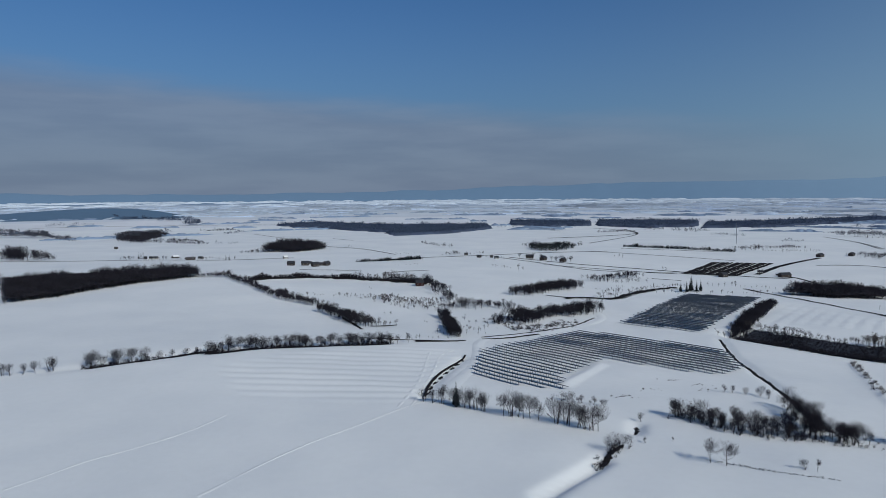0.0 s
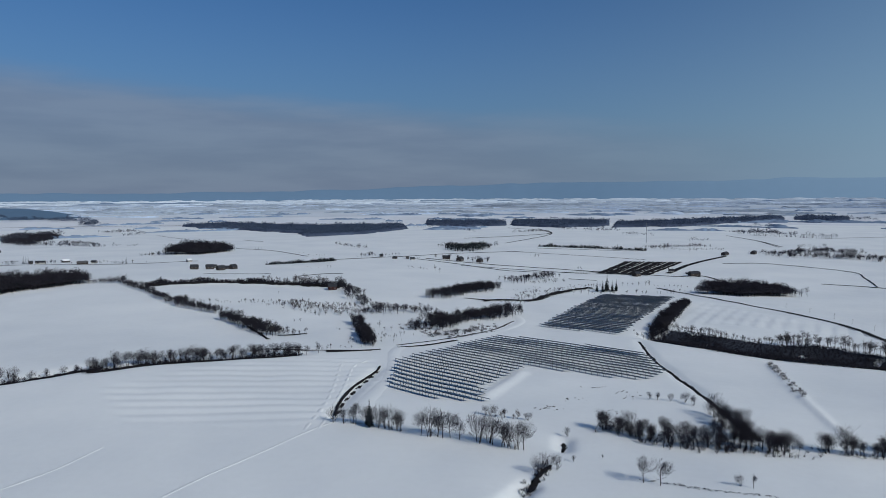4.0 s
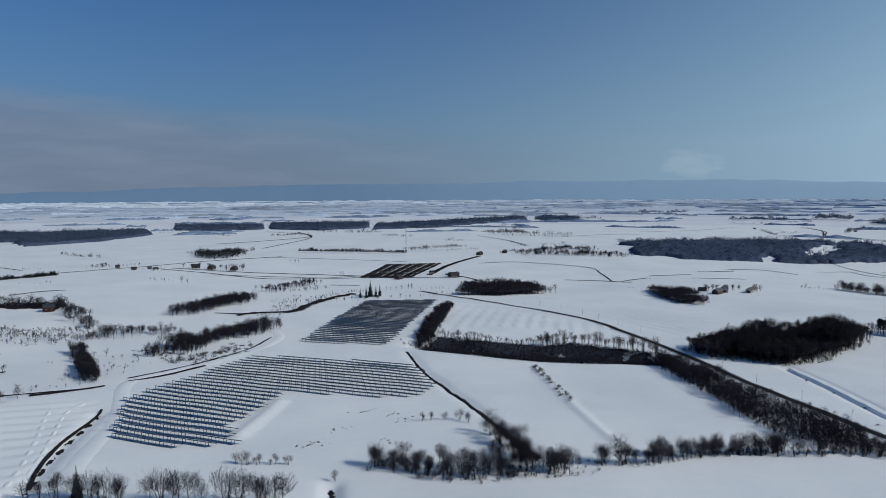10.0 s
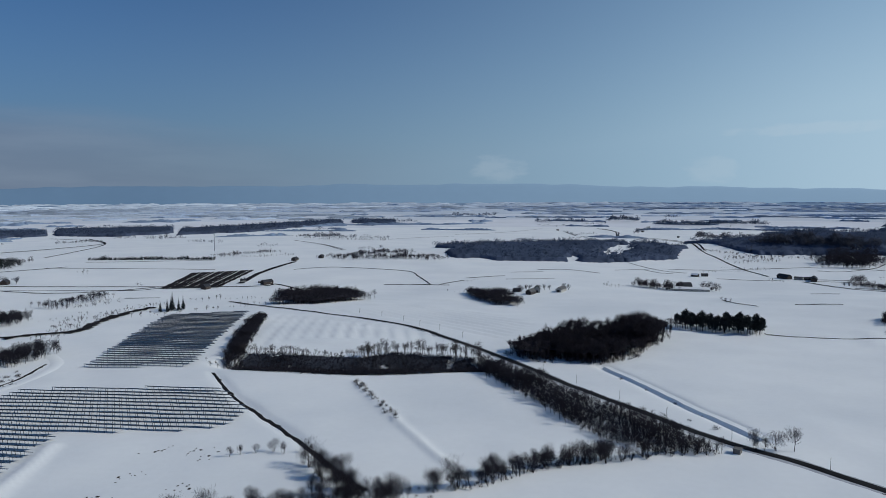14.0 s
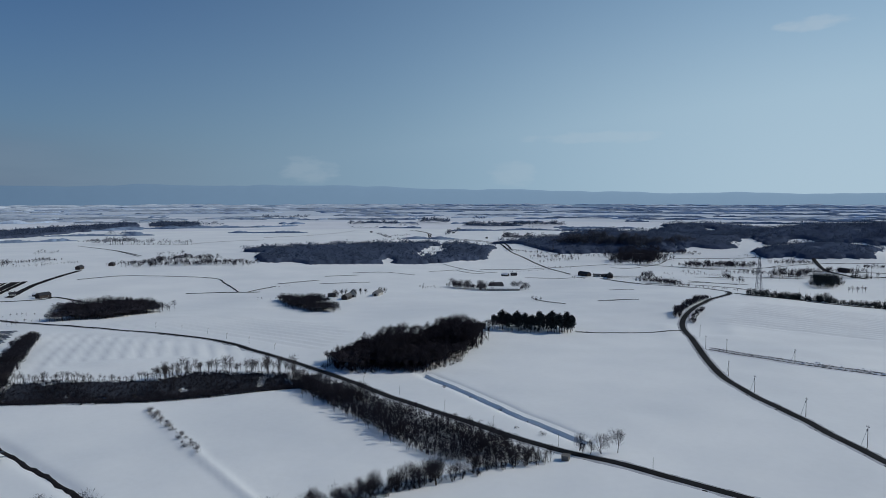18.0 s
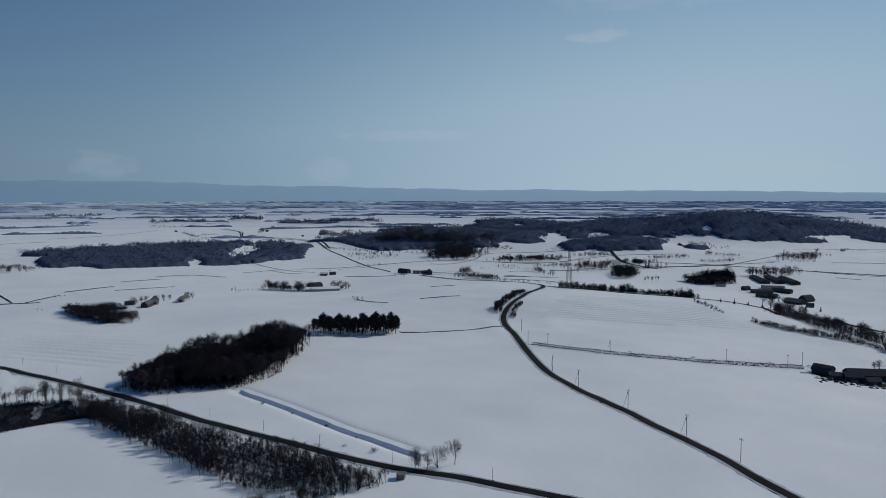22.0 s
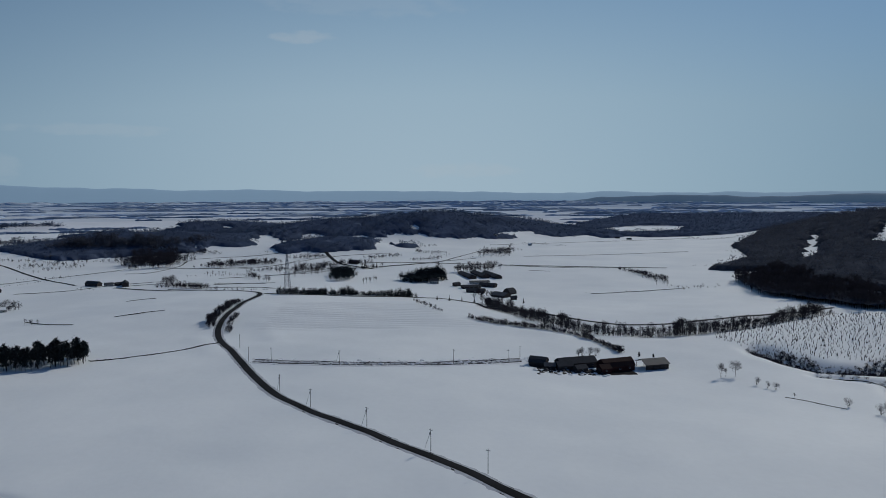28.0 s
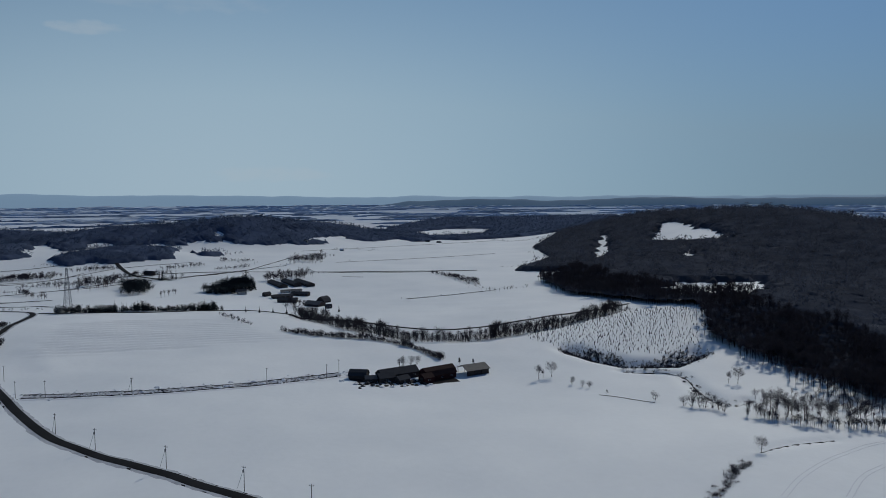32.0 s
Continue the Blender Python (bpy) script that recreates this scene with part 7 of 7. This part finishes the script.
for k in range(22):
    x, y = 536 + g.uniform(0, 10), 14 + g.uniform(0, 36)
    ob = new("hay_bale", me_bale)
    ob.matrix_basis = pose(x, y, float(ground(x, y)) - 0.05, 0, 0, g.uniform(0, 180))
    tagged(ob, "dark wrapped round bale lying in the farmyard snow", "hay bale", "bales in the farmyard")
for k, (x, y) in enumerate(((577, -24), (574, -33))):
    plant("pine", 0, x, y, 6.5 - k, "dark rounded evergreen behind the hay shelter", "trees behind the shelter", 40 * k)
row_of([(583, 18), (590, 4)], 4, 4, ("clump",), 5, 7, "bare tree behind the farm sheds", "trees behind the sheds", 31)

# the larger farm beyond the pylon
for k, (x, y) in enumerate(((1106, 36), (1111, 17), (1106, 0))):
    building("long_barn", x, y, 10, 58, 11, 2.8, 2.4, DARKWALL, DARKROOF, "long dark-roofed cattle barn in a row of three", windows=7)
building("long_barn", 1036, 27, 95, 26, 8, 2.4, 1.4, PALEWALL, TIN, "low pale shed across the end of the barns", windows=4)
building("long_barn", 992, 44, 98, 24, 9, 2.6, 2.0, DARKWALL, DARKROOF, "long low dark barn across the yard", windows=4)
building("cow_house", 1005, 20, 60, 22, 9, 2.8, 2.2, DARKWALL, DARKROOF, "dark barn among farmyard snow", windows=3)
building("cow_house", 955, 42, 70, 22, 10, 2.8, 2.4, DARKWALL, DARKROOF, "dark barn among farmyard snow", windows=3)
building("cow_house", 912, 18, 40, 20, 12, 2.8, 3.0, DARKWALL, TIN, "barn with a pale grey roof", windows=3)
building("dome_barn", 940, 3, 130, 12, 11, 2.0, 5.0, DARKWALL, DARKROOF, "dark round-roofed barn beside the yard", True, 0)
building("farmhouse", 1032, 88, 95, 11, 7, 4, 2.6, PALEWALL, DARKROOF, "pale farmhouse in front of dark trees", windows=4)
building("shed", 1012, 60, 120, 9, 6, 3, 2, DARKWALL, DARKROOF, "small dark shed near the barns", windows=1)
row_of([(905, 50), (912, 28), (940, 45)], 7, 10, ("clump",), 5, 8, "bare tree in the farmyard", "farmyard trees", 32)

# farmstead beside the grove, the long barn, and scattered far buildings
building("farmhouse", 690, 678, 40, 11, 8, 4.5, 4.0, PALEWALL, DARKROOF, "farmhouse with a steep dark roof", windows=3)
building("long_barn", 672, 672, 20, 16, 7, 3.5, 3.0, DARKWALL, TIN, "long barn beside a grove", windows=4)
building("long_barn", 715, 660, 20, 20, 7, 3.5, 3.0, PALEWALL, TIN, "long barn with a grey tin roof", windows=4)
row_of([(655, 690), (700, 690), (738, 668)], 9, 8, ("clump", "round"), 6, 9, "bare tree round the farmstead", "farmstead trees", 33)
building("barn", 884, 590, -30, 18, 10, 4.5, 4.5, DARKWALL, DARKROOF, "dark-roofed barn standing in snow", True)
building("long_shed", 872, 572, -58, 44, 9, 3, 2.2, PALEWALL, TIN, "long low shed with a snow-covered roof", windows=7, snow=True)
for k, (x, y) in enumerate(farm_left[:4]):
    building("barn", x, y, 20 * k, 10, 7, 3.5, 3, DARKWALL, DARKROOF, "small dark barn far across the snow", windows=2, group="far farm buildings")
for x, y, L, words in ((484, 992, 16, "dark shed beside a bare field"), (-27, 800, 9, "small red-brown hut below the embankment"), (673, 1252, 16, "far barn beside the river"),
                       (735, 1262, 14, "far barn beside the river"), (1071, 539, 22, "long low shed by the far road"), (1057, 493, 24, "long low shed by the far road"),
                       (1800, -110, 40, "large pale hall far down the valley"), (1280, 205, 14, "far house by the valley road"), (400, 1000, 10, "small hut beside a bare field"),
                       (170, 1190, 14, "far farmhouse among trees"), (200, 1170, 12, "far farmhouse among trees"), (150, 1215, 12, "far barn among trees"), (1330, 380, 14, "far house among bare trees")):
    building("far_building", x, y, (x * 3) % 90, L, 8, 3.8, 2.8, RED if "red" in words else PALEWALL if "pale" in words else DARKWALL, DARKROOF, words, windows=2, group="far buildings")
for k, (x, y, L, turn) in enumerate(FAR_HOUSES):
    building("far_building", x, y, -turn + (k * 37) % 60 - 30, L * 0.75, 5.5, 2.4, 2.0, (DARKWALL, DARKWALL, PALEWALL)[k % 3], (DARKROOF, TIN)[k % 4 == 0], "small far farm building on the snowy plain", windows=2, group="far buildings", snow=k % 5 == 3)
row_of([(140, 1215), (175, 1180), (215, 1165)], 10, 14, ("clump", "round"), 6, 9, "bare tree round a far farm", "far farm trees", 34)

# ---- small things ----
# gatehouse box where the creek passes under the road
cul = thing("culvert_box", 307, 232, "square dark concrete culvert head beside the road", "culvert", rz=0.2)
part("wall", mesh_of("wall", *box(-1.6, 1.6, -1.4, 1.4, -1.0, 1.9), POLE), cul)
part("lid", mesh_of("lid", *box(-1.8, 1.8, -1.6, 1.6, 1.9, 2.1), POLE), cul)
g = np.random.default_rng(71)
ROCK = material("earth_clods", (0.05, 0.045, 0.042), 0.95, vary=0.35, scale=0.4, fine=3.0, bump=0.5)


def clod(seed, r):
    q = np.random.default_rng(seed)
    bm = bmesh.new()
    bmesh.ops.create_icosphere(bm, subdivisions=2, radius=r)
    for vert in bm.verts:
        vert.co *= q.uniform(0.7, 1.2)
        vert.co.z *= 0.55
    return mesh_from(bm, "clod", ROCK)


clods = [clod(s, 0.9) for s in range(4)]
for x, y in debris:
    for k in range(8):
        px, py = x + g.normal(0, 4.5), y + g.normal(0, 2.6)
        s = g.uniform(0.15, 0.45) if k else 0.6
        ob = new("clod", clods[int(g.integers(4))])
        ob.matrix_basis = pose(px, py, float(ground(px, py)) + 0.05, 0, 0, g.uniform(0, 360)) @ Matrix.Diagonal((s * 1.4, s, s, 1))
        tagged(ob, "dark earth clod showing through trampled snow", "clod", "clods on the trampled snow")
for k in range(30):
    px, py = 533 + g.uniform(0, 14), 8 + g.uniform(0, 48)
    s = g.uniform(0.7, 1.7)
    ob = new("clod", clods[int(g.integers(4))])
    ob.matrix_basis = pose(px, py, float(ground(px, py)) + 0.05, 0, 0, g.uniform(0, 360)) @ Matrix.Diagonal((s * 1.5, s, s, 1))
    tagged(ob, "dark heap of muck and feed in the farmyard", "heap", "heaps in the farmyard")
me_heap = clod(9, 1.6)
for k in range(30):
    x, y = (track_farm[2][0] + g.uniform(2, 16), track_farm[2][1] + g.uniform(-60, 60)) if k < 14 else (530 + g.uniform(0, 22), 5 + g.uniform(0, 52))
    ob = new("snow_mound", me_heap.copy())
    ob.data.materials[0] = BANK
    ob.matrix_basis = pose(x, y, float(ground(x, y)) + 0.05, 0, 0, g.uniform(0, 360))
    tagged(ob, "rounded mound of ploughed dirty snow", "snow mound", "mounds along the farm track")
